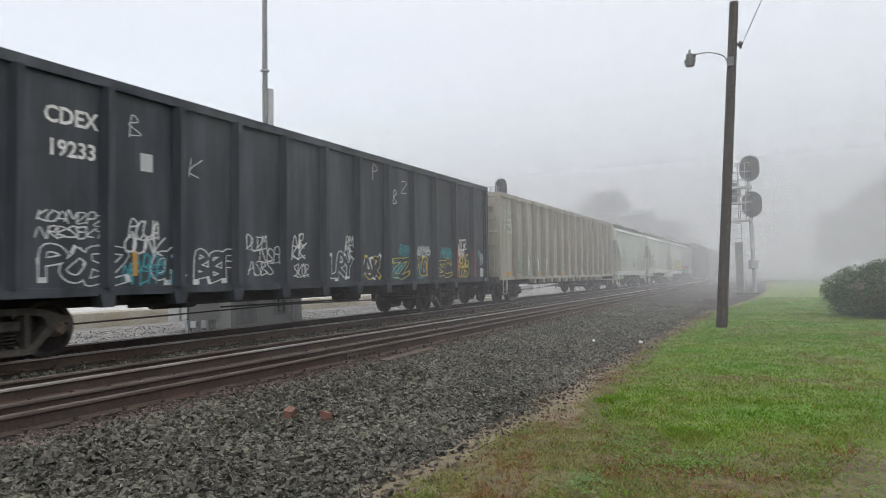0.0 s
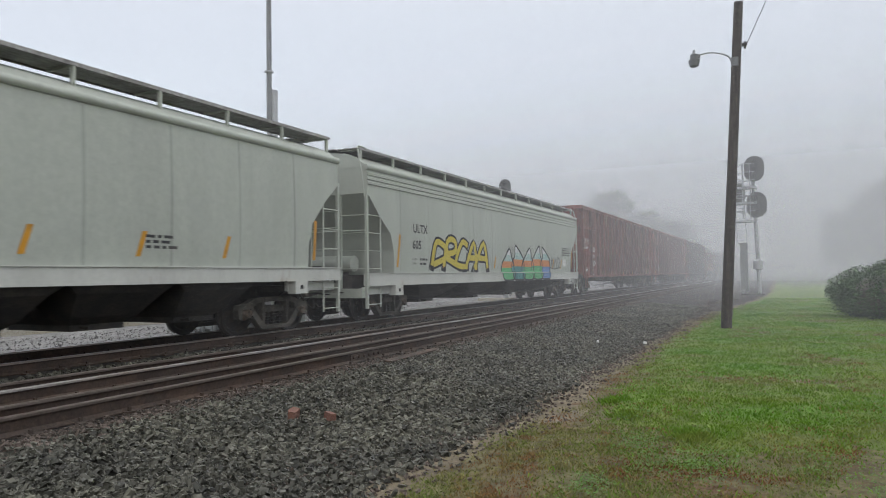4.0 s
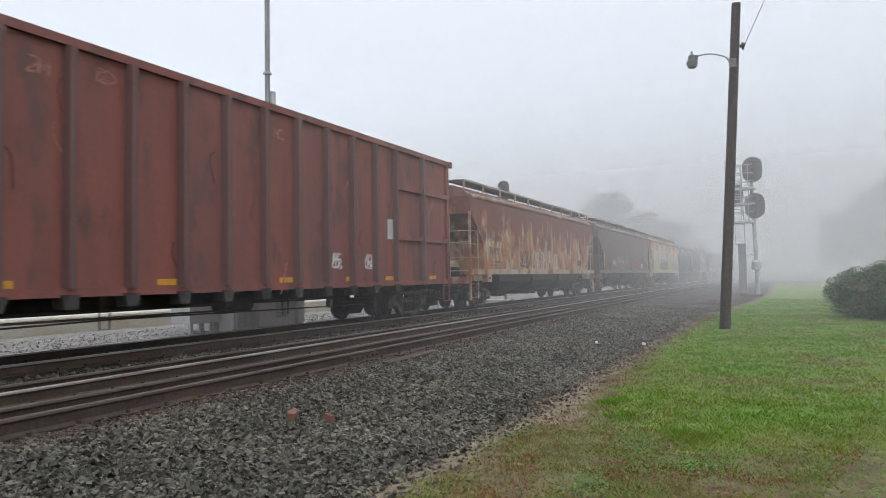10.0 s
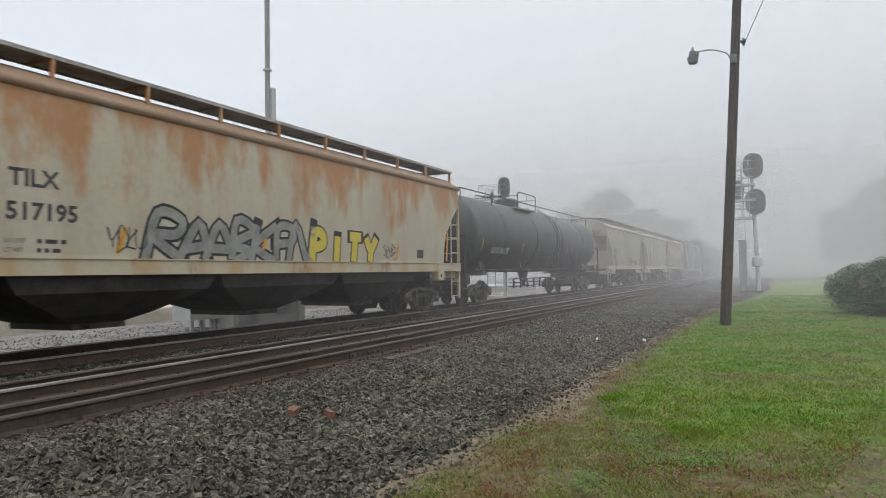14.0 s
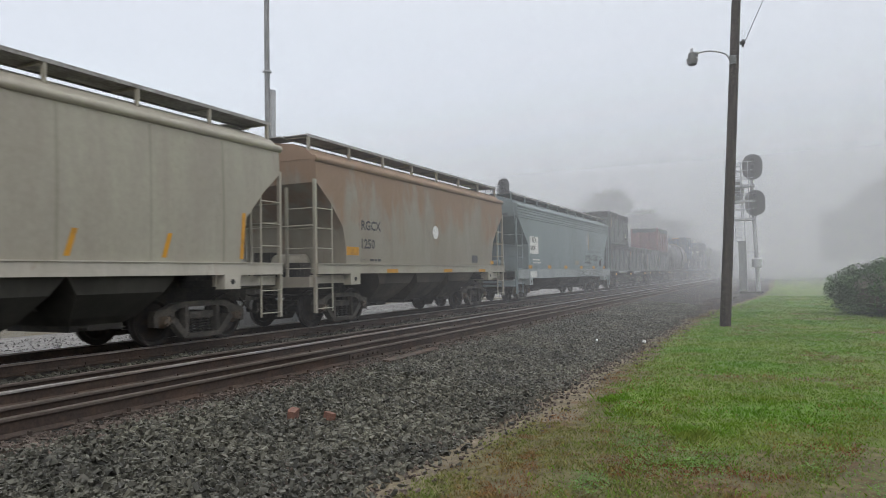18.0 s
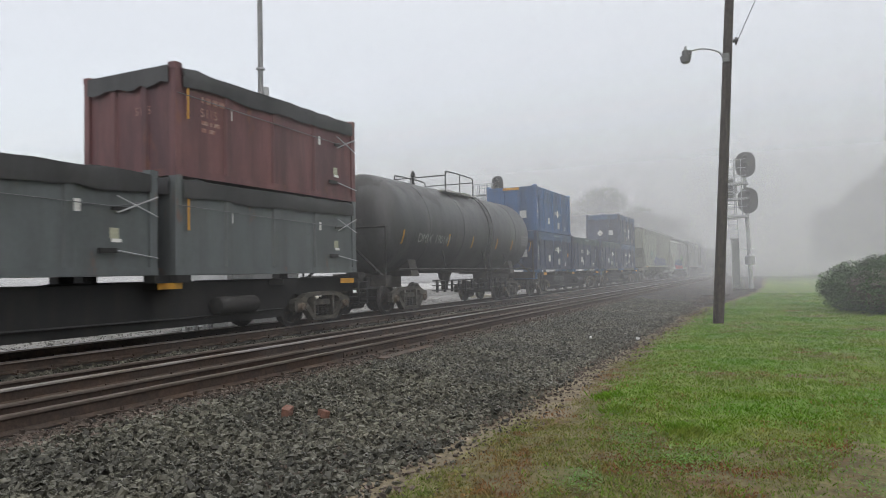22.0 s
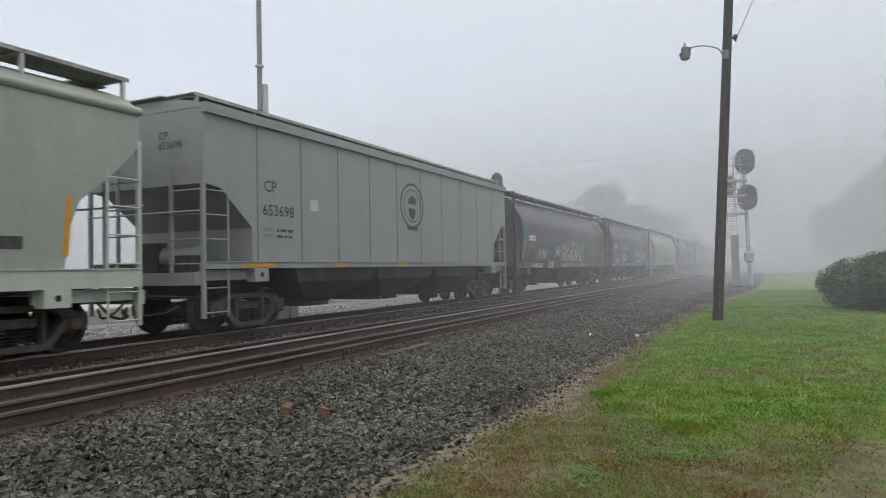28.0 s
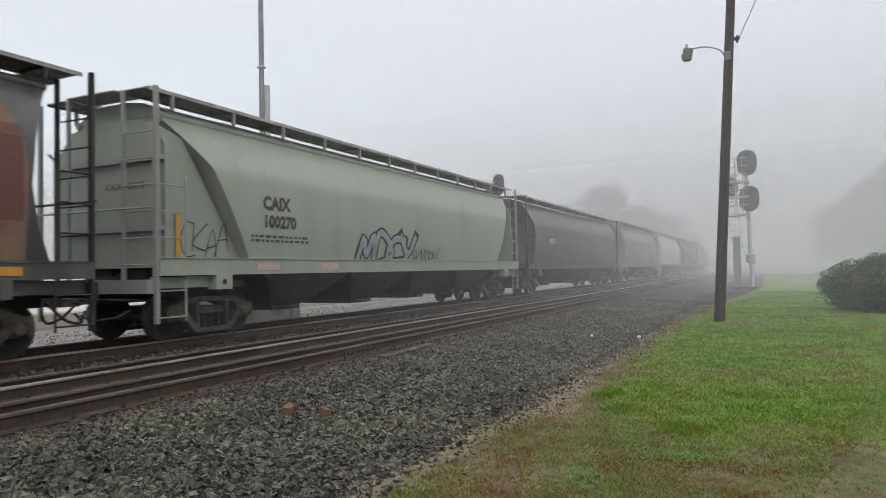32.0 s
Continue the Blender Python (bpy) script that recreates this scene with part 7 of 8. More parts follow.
    patch(car, "data_plate", 178.9 - mid, 179.4 - mid, 1.65, 1.95, hf, M["dark_letter"])
    car, hf, mid = hop(10, "grimy dark brown covered hopper car with white outline letters", P["brown"], 4.02, "curved", TIL, P["brown_sill"], (1.28, 1.46))
    marks(car, hf, mid, "NAHX", "516317", 185.65, 2.38, 0.24)
    strips(car, hf, mid, (184.95, 188.35, 191.3, 194.25, 197.0, 200.3), 1.58)
    scribble(car, 187.25 - mid, 188.2 - mid, 1.7, 2.08, hf, M["spray_white"], 511, 0.035)
    humps = Builder()
    for k in range(6):
        x = 188.6 + 0.68 * k - mid
        pts = spline([(x, 1.32, 0), (x - 0.06, 1.7, 0), (x + 0.1, 2.02, 0), (x + 0.26, 2.08, 0), (x + 0.38, 2.42, 0), (x + 0.5, 2.1, 0), (x + 0.64, 2.05, 0), (x + 0.76, 1.7, 0), (x + 0.72, 1.32, 0)], 5)
        stroke(humps, [(q.x, q.y) for q in pts], 0.035, hf)
    part("spray_paint", humps, M["spray_white"], car, "white outline letters")
    patch(car, "data_plate", 197.6 - mid, 198.15 - mid, 1.62, 1.9, hf, M["white"])
    bars(car, 197.68 - mid, 1.7, 1, lambda q: hf(q) + 0.004, D, 0.4, 0.12)
    tags(car, hf, mid, [(193.4, 194.2), (195.1, 195.9)], 1.75, 2.1, ["spray_red"], 515, 0.03)
    car, hf, mid = hop(11, "tan covered hopper car with orange rust patches and bubble letters", P["tan"], 4.0, "curved", TIL, P["tan_sill"], (1.26, 1.5), eave=P["tan_dark"])
    marks(car, hf, mid, "TILX", "517195", 205.35, 2.52)
    words_on_end(car, "TILX\n517195", -8.8, -0.65, 3.7, 0.15, D)
    strips(car, hf, mid, (203.7, 207.1, 210.5, 216.0, 219.2), 1.6)
    scribble(car, 207.6 - mid, 211.9 - mid, 1.38, 2.4, hf, M["spray_black"], 521, 0.05, 3, M["worn_grey"], 7, "grey sprayed bubble letters with thin black outline")
    scribble(car, 212.0 - mid, 215.0 - mid, 1.38, 2.3, hf, M["spray_black"], 522, 0.04, 3, M["spray_yellow"], label="yellow sprayed bubble letters", text="PITY", fat=0.26)
    scribble(car, 206.9 - mid, 207.6 - mid, 1.65, 2.0, hf, M["spray_black"], 523, 0.03)
    scribble(car, 215.3 - mid, 216.0 - mid, 1.65, 1.95, hf, M["spray_black"], 524, 0.03)
    patch(car, "data_plate", 217.2 - mid, 217.6 - mid, 1.65, 1.9, hf, M["dark_letter"])

    # black tank car
    car, hf, a = tank(*SPAN[12], "glossy black tank car with a railed walkway", P["tank_black"], 1.47, 2.68, (True, -1.9))
    mid = sum(SPAN[12]) / 2
    words(car, "GATX", 223.6 - mid, 1.93, 0.24, hf, W)
    words(car, "66135", 224.6 - mid, 1.93, 0.24, hf, W, "car_number")
    stroke_b = Builder()
    stroke(stroke_b, [(228.2 + 0.3 * k - mid, 1.85 + (0.35 if k % 2 else 0.0)) for k in range(13)], 0.03, hf)
    part("spray_paint", stroke_b, M["spray_white"], car)
    for x in (222.6, 227.0, 233.6, 238.4):
        patch(car, "reflector", x - 0.04 - mid, x + 0.04 - mid, 2.0, 2.4, hf, M["yellow"], "yellow reflective stripe", steps=4)
    part("long_handrail", Builder().tube([(-a + 0.4, -0.9, 4.25), (a - 0.4, -0.9, 4.25)], 0.02, 6), M["black"], car)
    for k in range(7):
        x = -a + 0.5 + k * (2 * a - 1) / 6
        part("rail_post", Builder().tube([(x, -0.9, 3.8), (x, -0.9, 4.25)], 0.02, 5), M["black"], car)

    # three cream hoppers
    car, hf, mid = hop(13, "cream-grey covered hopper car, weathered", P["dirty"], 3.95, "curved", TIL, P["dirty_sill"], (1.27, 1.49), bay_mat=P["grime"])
    marks(car, hf, mid, "RGCX", "2570", 244.05, 2.4, 0.25, M["navy_letter"])
    words_on_end(car, "RGCX\n2570", -5.93, -0.6, 3.6, 0.15, M["navy_letter"])
    strips(car, hf, mid, (243.75, 246.4, 248.4, 250.35, 253.0), 1.58)
    scribble(car, 249.4 - mid, 250.3 - mid, 1.72, 1.95, hf, M["spray_black"], 531, 0.03)
    patch(car, "data_plate", 244.9 - mid, 245.2 - mid, 1.6, 1.75, hf, M["dark_letter"])
    patch(car, "data_plate", 251.3 - mid, 251.7 - mid, 1.62, 1.88, hf, M["dark_letter"])
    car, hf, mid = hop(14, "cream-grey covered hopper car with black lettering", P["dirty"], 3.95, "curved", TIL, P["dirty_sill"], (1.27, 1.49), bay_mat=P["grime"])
    marks(car, hf, mid, "RGCX", "341120", 257.31, 2.33, 0.24)
    words_on_end(car, "RGCX\n341120", -5.9, -0.6, 3.6, 0.15, D)
    strips(car, hf, mid, (257.0, 260.2, 262.6, 264.4, 266.3), 1.58)
    patch(car, "data_plate", 258.6 - mid, 258.95 - mid, 1.6, 1.75, hf, M["dark_letter"])
    car, hf, mid = hop(15, "dull tan covered hopper car with rust streaks", P["tan_dark"], 3.95, "curved", TIL, P["dirty"], (1.27, 1.49), bay_mat=P["drab_tan"], frame_mat=P["dirty"])
    marks(car, hf, mid, "RGCX", "1250", 270.6, 2.38, 0.24)
    patch(car, "reflector", 269.95 - mid, 270.5 - mid, 1.72, 1.93, hf, M["yellow"], "orange reflective panel")
    disc = Builder().lathe([(-hf(2.5) - 0.008, 0.2), (-hf(2.5) - 0.002, 0.2)], 20, "y", (274.82 - mid, 0, 2.5))
    part("round_label", disc, M["white"], car, "pale round spot")
    patch(car, "data_plate", 277.6 - mid, 278.1 - mid, 1.6, 1.85, hf, M["dark_letter"])
    for x in (272.1, 275.6, 278.4):
        patch(car, "reflector", x - 0.3 - mid, x + 0.3 - mid, 1.28, 1.38, lambda q: 1.605, M["yellow"], "orange reflective stripe")
    patch(car, "reflector", 279.3 - mid, 279.6 - mid, 1.55, 1.68, hf, M["yellow"], "orange reflective stripe")

    # pale blue hopper
    car, hf, mid = hop(16, "pale blue covered hopper car with a white number panel", P["blue_hopper"], 4.0, "curved", AEX, P["blue_sill"], (0.98, 1.34), steps=(3.88, 3.76, 3.64, 3.55))
    patch(car, "number_panel", 283.78 - mid, 284.95 - mid, 2.04, 2.78, lambda q: hf(q) - 0.003, M["white"], "white painted panel", 0.0, 4)
    words(car, "AEX", 284.08 - mid, 2.52, 0.23, hf, D, bold=0.02)
    words(car, "6408", 283.87 - mid, 2.18, 0.22, hf, D, bold=0.02)
    words_on_end(car, "AEX 6408", -8.4, -0.3, 3.55, 0.15, D)
    bars(car, 284.2 - mid, 1.75, 2, hf, W, 0.9, 0.07)
    for x in (283.85, 286.6, 289.3, 292.3, 295.0, 297.6):
        patch(car, "reflector", x - 0.25 - mid, x + 0.25 - mid, 1.4, 1.54, hf, M["yellow"], "orange reflective stripe")
    scribble(car, 293.14 - mid, 294.41 - mid, 1.7, 2.12, hf, M["spray_black"], 541, 0.06, text="COOOU")
    scribble(car, 294.96 - mid, 295.74 - mid, 1.88, 2.17, hf, M["spray_black"], 542, 0.06, text="TIK")
    patch(car, "scraped_strip", 293.58 - mid, 293.68 - mid, 2.71, 3.2, hf, M["white"], "pale scraped strip", 0.0, 4)
    patch(car, "scraped_strip", 293.83 - mid, 293.97 - mid, 2.45, 3.38, hf, P["rusty_sill"], "pale scraped strip with rust run", 0.0, 6)
    patch(car, "data_plate", 296.42 - mid, 296.89 - mid, 1.57, 1.89, hf, M["dark_letter"], "dark data plate")
    scribble(car, 291.6 - mid, 296.8 - mid, 1.03, 1.28, lambda q: 1.605, M["spray_black"], 543, 0.03, letters=7)
    patch(car, "sill_panel", 283.7 - mid, 284.6 - mid, 1.02, 1.28, lambda q: 1.602, M["white"], "pale sill panel")
    patch(car, "blank_panel", 291.1 - mid, 291.8 - mid, 1.6, 1.8, hf, P["dirty"])

    # waste containers on flat cars
    flatcar(300.9, 314.1, "low dark flat car carrying grey waste containers", P["flat_dark"])
    flatcar(314.55, 327.85, "low dark flat car carrying grey waste containers", P["flat_dark"])
    grey = "dark grey open-top waste container with a black tarpaulin"
    for k, x in enumerate((304.28, 310.64, 317.97, 324.44)):
        t = container(x, 1.24, 1.83, grey, P["box_grey"], P["tarp_black"], False, True)
        if k == 2:
            words(t, "BRITS\nNY 21", -1.37, 0.58, 0.17, lambda q: 1.19, M["grey_letter"], "chalk_writing", 1.2, "pale chalk writing", shear=0.2)
            scribble(t, -2.8, -2.13, 0.4, 0.8, lambda q: 1.19, M["maroon_patch"], 601, 0.05)
    container(304.28, 3.075, 2.12, "dark grey waste container stacked on another", P["box_grey"], P["tarp_black"], False, True)
    t = container(324.44, 3.075, 2.08, "maroon waste container stacked on a grey one", P["box_maroon"], P["tarp_black"], False, True)
    bars(t, -2.35, 1.47, 1, lambda q: 1.19, M["spray_faded"], 0.5, 0.12)
    words(t, "5115", -2.38, 1.2, 0.17, lambda q: 1.19, M["spray_faded"], bold=0.02)
    bars(t, -2.35, 1.05, 2, lambda q: 1.19, M["spray_faded"], 0.4, 0.08)
    words_on_end(t, "5115", -2.99, -0.15, 1.2, 0.16, M["spray_faded"])
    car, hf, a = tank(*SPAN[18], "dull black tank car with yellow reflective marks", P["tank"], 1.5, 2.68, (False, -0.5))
    mid = sum(SPAN[18]) / 2
    words(car, "DMIX", 330.6 - mid, 2.12, 0.28, hf, M["grey_letter"])
    words(car, "190149", 331.75 - mid, 2.12, 0.28, hf, M["grey_letter"], "car_number")
    bars(car, 340.0 - mid, 2.6, 4, hf, M["grey_letter"], 0.7, 0.06)
    for x in (329.65, 332.8, 334.8, 337.2, 338.9, 341.3):
        patch(car, "reflector", x - 0.045 - mid, x + 0.045 - mid, 2.05, 2.45, hf, M["yellow"], "yellow reflective stripe", 0.0, 5)
    car = flatcar(342.6, 355.55, "blue flat car carrying navy waste containers", P["flat"], True)
    words(car, "HESX  0038", 346.75 - 349.075, 0.62, 0.28, lambda q: 0.905, M["dim_letter"], bold=0.01)
    bars(car, 347.75 - 349.075, 0.5, 3, lambda q: 0.905, M["dim_letter"], 0.9, 0.045)
    flatcar(356.15, 369.3, "blue flat car carrying navy waste containers", P["flat"], True)
    navy = "navy open-top waste container with white labels and tarpaulin"
    V = "H\nE\nS\nU"
    for x, z, h, pm, tp, lab, c1, c2 in ((346.02, 1.24, 1.83, "box_navy", "tarp_blue", navy, V, "4\n8\n4\n5\n7"), (352.36, 1.24, 1.83, "box_navy", "tarp_teal", navy, "E\nS\nD\nU", "1\n0\n9\n2\n5"),
                                         (359.55, 1.24, 1.83, "box_navy", "tarp_teal", navy, V, "4\n8\n5\n2\n5"), (365.8, 1.24, 1.83, "box_navy", "tarp_blue", navy, "M\nJ\nV\nU", "0\n1\n7\n0\n0"),
                                         (346.02, 3.075, 2.14, "box_blue", None, "bright blue waste container stacked on a navy one", "E\nS\nD\nU", "0\n1\n0\n9"),
                                         (365.8, 3.075, 2.12, "box_navy", "tarp_blue", "navy waste container stacked on another", "H\nE\nS\nU", "4\n9\n5\n6\n2")):
        t = container(x, z, h, lab, P[pm], P[tp] if tp else None, {352.36: (-0.77, -0.29), 365.8: (0.5, -0.33), 346.02: (-0.9, 0.82)}.get(x, (-0.6, 0.4)), False)
        if c1:
            e = 2.45 if x in (352.36, 365.8) else -2.75
            words(t, c1, e, h * 0.55, 0.14, lambda q: 1.19, W, bold=0.02)
            words(t, c2, e + 0.2, h * 0.55, 0.14, lambda q: 1.19, W, bold=0.02)
        if tp:
            bars(t, -0.3, h - 0.22, 1, lambda q: 1.262, M["spray_bluegrey"], 0.9, 0.1)
        if x < 347 and z < 2:
            patch(t, "caution_label", 2.3, 2.6, 0.66, 0.84, lambda q: 1.19, M["yellow"], "yellow caution label")
        if not c1:
            bars(t, 2.35, h * 0.75, 4, lambda q: 1.19, W, 0.2, 0.1)
        pl = part("hazard_placard", Builder().box(-3.05, -3.04, -0.17, 0.17, 0.6, 0.94), W, t)
        pl.matrix_basis = Matrix.Translation((0, 0.2, 0.77)) @ Matrix.Rotation(radians(45), 4, "X") @ Matrix.Translation((0, 0, -0.77))
        part("data_plate", Builder().box(-3.05, -3.04, -0.75, -0.42, 0.6, 0.95), M["alu"], t)
        part("caution_label", Builder().box(-3.05, -3.04, -0.4, 0.4, h - 0.19, h - 0.08), M["yellow"], t)

    # grey seamed hoppers and the sprayed one between
    def crest(car, x, z):
        ring = Builder()
        for r0, r1 in ((0.66, 0.6), (0.48, 0.45)):
            n = 32
            vs = [(x + 1.1 * r * math.cos(6.2832 * k / n), -1.572, z + r * math.sin(6.2832 * k / n)) for r in (r0, r1) for k in range(n)]
            ring.add(vs, [(k, (k + 1) % n, n + (k + 1) % n, n + k) for k in range(n)])
        part("crest_ring", ring, D, car, "dark oval crest")
        part("crest_shield", Builder().slab([(x - 0.2, z - 0.08), (x + 0.2, z - 0.08), (x + 0.18, z - 0.3), (x, z - 0.42), (x - 0.18, z - 0.3)], "y", -1.572, -1.565), D, car)
        part("crest_top", Builder().slab([(x - 0.25, z + 0.05), (x + 0.22, z + 0.05), (x + 0.26, z + 0.2), (x, z + 0.3), (x - 0.22, z + 0.18)], "y", -1.572, -1.565), D, car)
        part("crest_base", Builder().slab([(x - 0.3, z - 0.72), (x + 0.3, z - 0.72), (x + 0.34, z - 0.6), (x - 0.34, z - 0.6)], "y", -1.572, -1.565), D, car)

    car, hf, mid = hop(20, "faded green-grey covered hopper car with side seams", P["green_grey"], 4.38, "flat", CPS, P["green_grey"], (1.3, 1.42), panels=11, boards=True, board_lift=0.25)
    marks(car, hf, mid, "CP", "650396", 372.33, 2.62, 0.21)
    words_on_end(car, "CP\n650396", -8.2, -0.35, 3.9, 0.14, D)
    crest(car, 378.97 - mid, 3.18)
    scribble(car, 376.2 - mid, 384.0 - mid, 1.45, 2.15, hf, M["spray_navy"], 551, 0.03, 4, M["lavender"], 9, "dull lavender sprayed letters with navy outline")
    scribble(car, 375.6 - mid, 379.4 - mid, 1.5, 2.5, lambda q: hf(q) + 0.006, M["spray_navy"], 553, 0.035, letters=5)
    scribble(car, 374.5 - mid, 376.0 - mid, 2.2, 2.7, hf, M["spray_teal"], 552, 0.05)
    for x, w in ((372.4, 0.5), (375.4, 0.2), (380.0, 0.2)):
        patch(car, "reflector", x - w - mid, x + w - mid, 1.32, 1.4, lambda q: 1.606, M["yellow"], "orange reflective stripe")
    car, hf, mid = hop(21, "pale sage covered hopper car with bright sprayed lettering", P["sage"], 3.95, "curved", STD, P["pale_grey"], (1.02, 1.3), frame_mat=P["pale_grey"])
    patch(car, "company_mark", 390.2 - mid, 391.1 - mid, 2.45, 2.63, hf, M["faded_red"], "plain red company mark")
    wall = lambda q: 1.612 if q < 1.32 else hf(q) + 0.002
    for k in range(5):
        x = 398.5 - 1.35 * k - mid
        lobe(car, x - 1.55, x, 1.04, 2.22 - 0.12 * (k % 2), (-0.3, 0.1, -0.15, 0.25, 0.0)[k], lambda q: wall(q) + 0.002 * (k % 2), ("spray_red", "spray_red", "spray_navy", "spray_black", "spray_black"), "spray_blue", 0.07)
        shine = Builder()
        stroke(shine, [(x - 1.3, 1.55), (x - 0.95, 1.85), (x - 0.55, 1.9)], 0.035, lambda q: hf(q) + 0.009)
        stroke(shine, [(x - 1.0, 1.4), (x - 0.6, 1.62), (x - 0.3, 1.6)], 0.03, lambda q: hf(q) + 0.009)
        part("spray_paint", shine, M["spray_white"], car, "white highlight of a sprayed letter")
    tags(car, hf, mid, [(396.9, 397.9), (397.7, 398.9), (397.2, 398.5)], 1.95, 2.55, ["spray_lime", "spray_green"], 563, 0.12)
    strips(car, hf, mid, (389.7, 399.0, 400.9, 402.75), 1.5)
    patch(car, "data_plate", 401.75 - mid, 402.1 - mid, 1.6, 1.78, hf, M["dark_letter"])
    scribble(car, 399.9 - mid, 400.6 - mid, 1.85, 2.05, hf, M["spray_black"], 566, 0.02)
    car, hf, mid = hop(22, "mid grey covered hopper car with side seams and crest", P["cp_grey"], 4.36, "flat", CPS, P["cp_grey"], (1.3, 1.42), panels=11, boards=True, board_lift=0.25)
    marks(car, hf, mid, "CP", "653698", 407.2, 2.9, 0.24, D, 0.02, 0.5)
    words_on_end(car, "CP\n653698", -8.05, -0.4, 3.8, 0.15, D)
    crest(car, 413.77 - mid, 3.08)
    for x, w in ((407.0, 0.5), (410.0, 0.25), (413.0, 0.2), (415.0, 0.2), (418, 0.2), (420.6, 0.2)):
        patch(car, "reflector", x - w - mid, x + w - mid, 1.32, 1.4, lambda q: 1.606, M["yellow"], "orange reflective stripe")
    patch(car, "inspection_mark", 408.8 - mid, 409.1 - mid, 2.6, 2.85, hf, M["alu"])

    # black round-sided hoppers
    lab = ("black round-sided covered hopper car with pale sprayed letters", "black round-sided covered hopper car with coloured block letters")
    for k, i in enumerate((23, 24)):
        car, hf, mid = hop(i, lab[k], P["black_hopper"], 4.12, "round", RND, P["black_sill"], (1.18, 1.42), frame_mat=M["black"], eave=P["black_hopper"], board_lift=0.26, gap=1.06, bay_mat=M["black"])
        b = SPAN[i][1]
        cream, maroon = Builder(), Builder()
        for k2 in range(14):
            za, zc = 1.46 + 0.165 * k2, 1.46 + 0.165 * (k2 + 1)
            xa, xc = (b - 3.25 + 0.42 * ((z - 2.65) / 1.15) ** 2 - mid for z in (za, zc))
            ra, rc = (b - 1.06 - 0.28 * max(0.0, (z - 2.9) / 0.8) ** 2 - mid for z in (za, zc))
            flat_patch(cream, [(xa, za), (ra, za), (rc, zc), (xc, zc)], hf)
        for k2 in range(8):
            za, zc = 2.0 + 0.17 * k2, 2.0 + 0.17 * (k2 + 1)
            xa, xc = (b - 2.55 + 0.75 * abs(z - 2.72) - mid for z in (za, zc))
            flat_patch(maroon, [(xa, za), (b - 1.12 - mid, za), (b - 1.12 - mid, zc), (xc, zc)], lambda q: hf(q) + 0.003)
        part("pale_panel", cream, M["rust_cream"], car, "faded cream end panel with a rounded edge")
        part("maroon_panel", maroon, M["maroon_patch"], car, "dull maroon pointed panel")
        if i == 23:
            words(car, "OFOX", 424.5 - mid, 2.38, 0.25, hf, W, bold=0.04)
            words(car, "385113", 424.55 - mid, 2.03, 0.22, hf, M["grey_letter"])
            scribble(car, 429.6 - mid, 433.9 - mid, 1.42, 2.42, hf, M["spray_cream"], 571, 0.035, 4, M["spray_greygreen"], 9, "cream and grey sprayed wild letters")
            scribble(car, 429.9 - mid, 433.9 - mid, 1.44, 2.2, lambda q: hf(q) + 0.004, M["charcoal"], 570, 0.03, 4, M["spray_cream"], 7, "cream sprayed wild letters")
            scribble(car, 429.3 - mid, 434.2 - mid, 1.2, 1.41, lambda q: 1.606, M["charcoal"], 569, 0.02, 4, M["spray_cream"], 14, "cream foot of the sprayed letters")
            scribble(car, 425.8 - mid, 427.2 - mid, 1.6, 2.0, hf, M["spray_white"], 572, 0.035)
            scribble(car, 427.2 - mid, 428.2 - mid, 1.22, 1.5, lambda q: 1.61, M["spray_white"], 573, 0.04)
            scribble(car, 424.8 - mid, 426.4 - mid, 1.24, 1.38, lambda q: 1.61, M["spray_white"], 574, 0.02)
            scribble(car, 423.9 - mid, 424.5 - mid, 2.85, 3.2, hf, M["cyan"], 575, 0.05)
            scribble(car, 424.0 - mid, 424.35 - mid, 2.3, 2.8, hf, M["cyan"], 576, 0.06)
            tags(car, hf, mid, [(427.9, 428.5), (435.0, 435.8)], 1.6, 2.05, ["spray_teal"], 577, 0.04)
            scribble(car, 428.6 - mid, 429.6 - mid, 1.75, 2.15, hf, M["spray_white"], 578, 0.03)
            strips(car, hf, mid, (423.8,), 1.55)
        else:
            words(car, "OFOX", 442.9 - mid, 2.42, 0.22, hf, W, bold=0.02)
            words(car, "385483", 442.8 - mid, 2.04, 0.22, hf, M["grey_letter"], bold=0.01)
            scribble(car, 444.9 - mid, 447.4 - mid, 2.4, 2.85, hf, M["spray_white"], 581, 0.045, text="RULEZA")
            for ch, m, x0, x1, edge in (("G", "spray_pink", 442.4, 443.6, "spray_black"), ("L", "grey_fill", 443.5, 444.7, "spray_white"), ("U", "spray_pink", 444.5, 445.7, "spray_black"), ("E", "cyan", 445.5, 446.8, "spray_white")):
                scribble(car, x0 - mid, x1 - mid, 1.36, 2.02, hf, M[edge], int(x0), 0.03, 3, M[m], label="large sprayed block letter", text=ch, fat=0.36)
            for x0, x1 in ((443.62, 443.88), (444.62, 444.88), (445.28, 445.54)):
                patch(car, "letter_tip", x0 - mid, x1 - mid, 1.8, 2.0, lambda q: hf(q) + 0.004, M["cyan"], "cyan tip of a sprayed letter", 0.03)
            scribble(car, 446.7 - mid, 450.9 - mid, 1.38, 2.22, hf, M["spray_black"], 583, 0.03, 3, M["spray_greygreen"], label="large grey-green block letters", text="INTRO", fat=0.30)
            scribble(car, 450.7 - mid, 456.1 - mid, 1.38, 2.3, hf, M["spray_white"], 584, 0.025, 3, M["spray_teal"], label="large teal block letters", text="TASER", fat=0.27)
            patch(car, "letter_foot", 442.3 - mid, 456.2 - mid, 1.22, 1.4, lambda q: 1.606, M["spray_greygreen"], "washed grey paint along the sill")
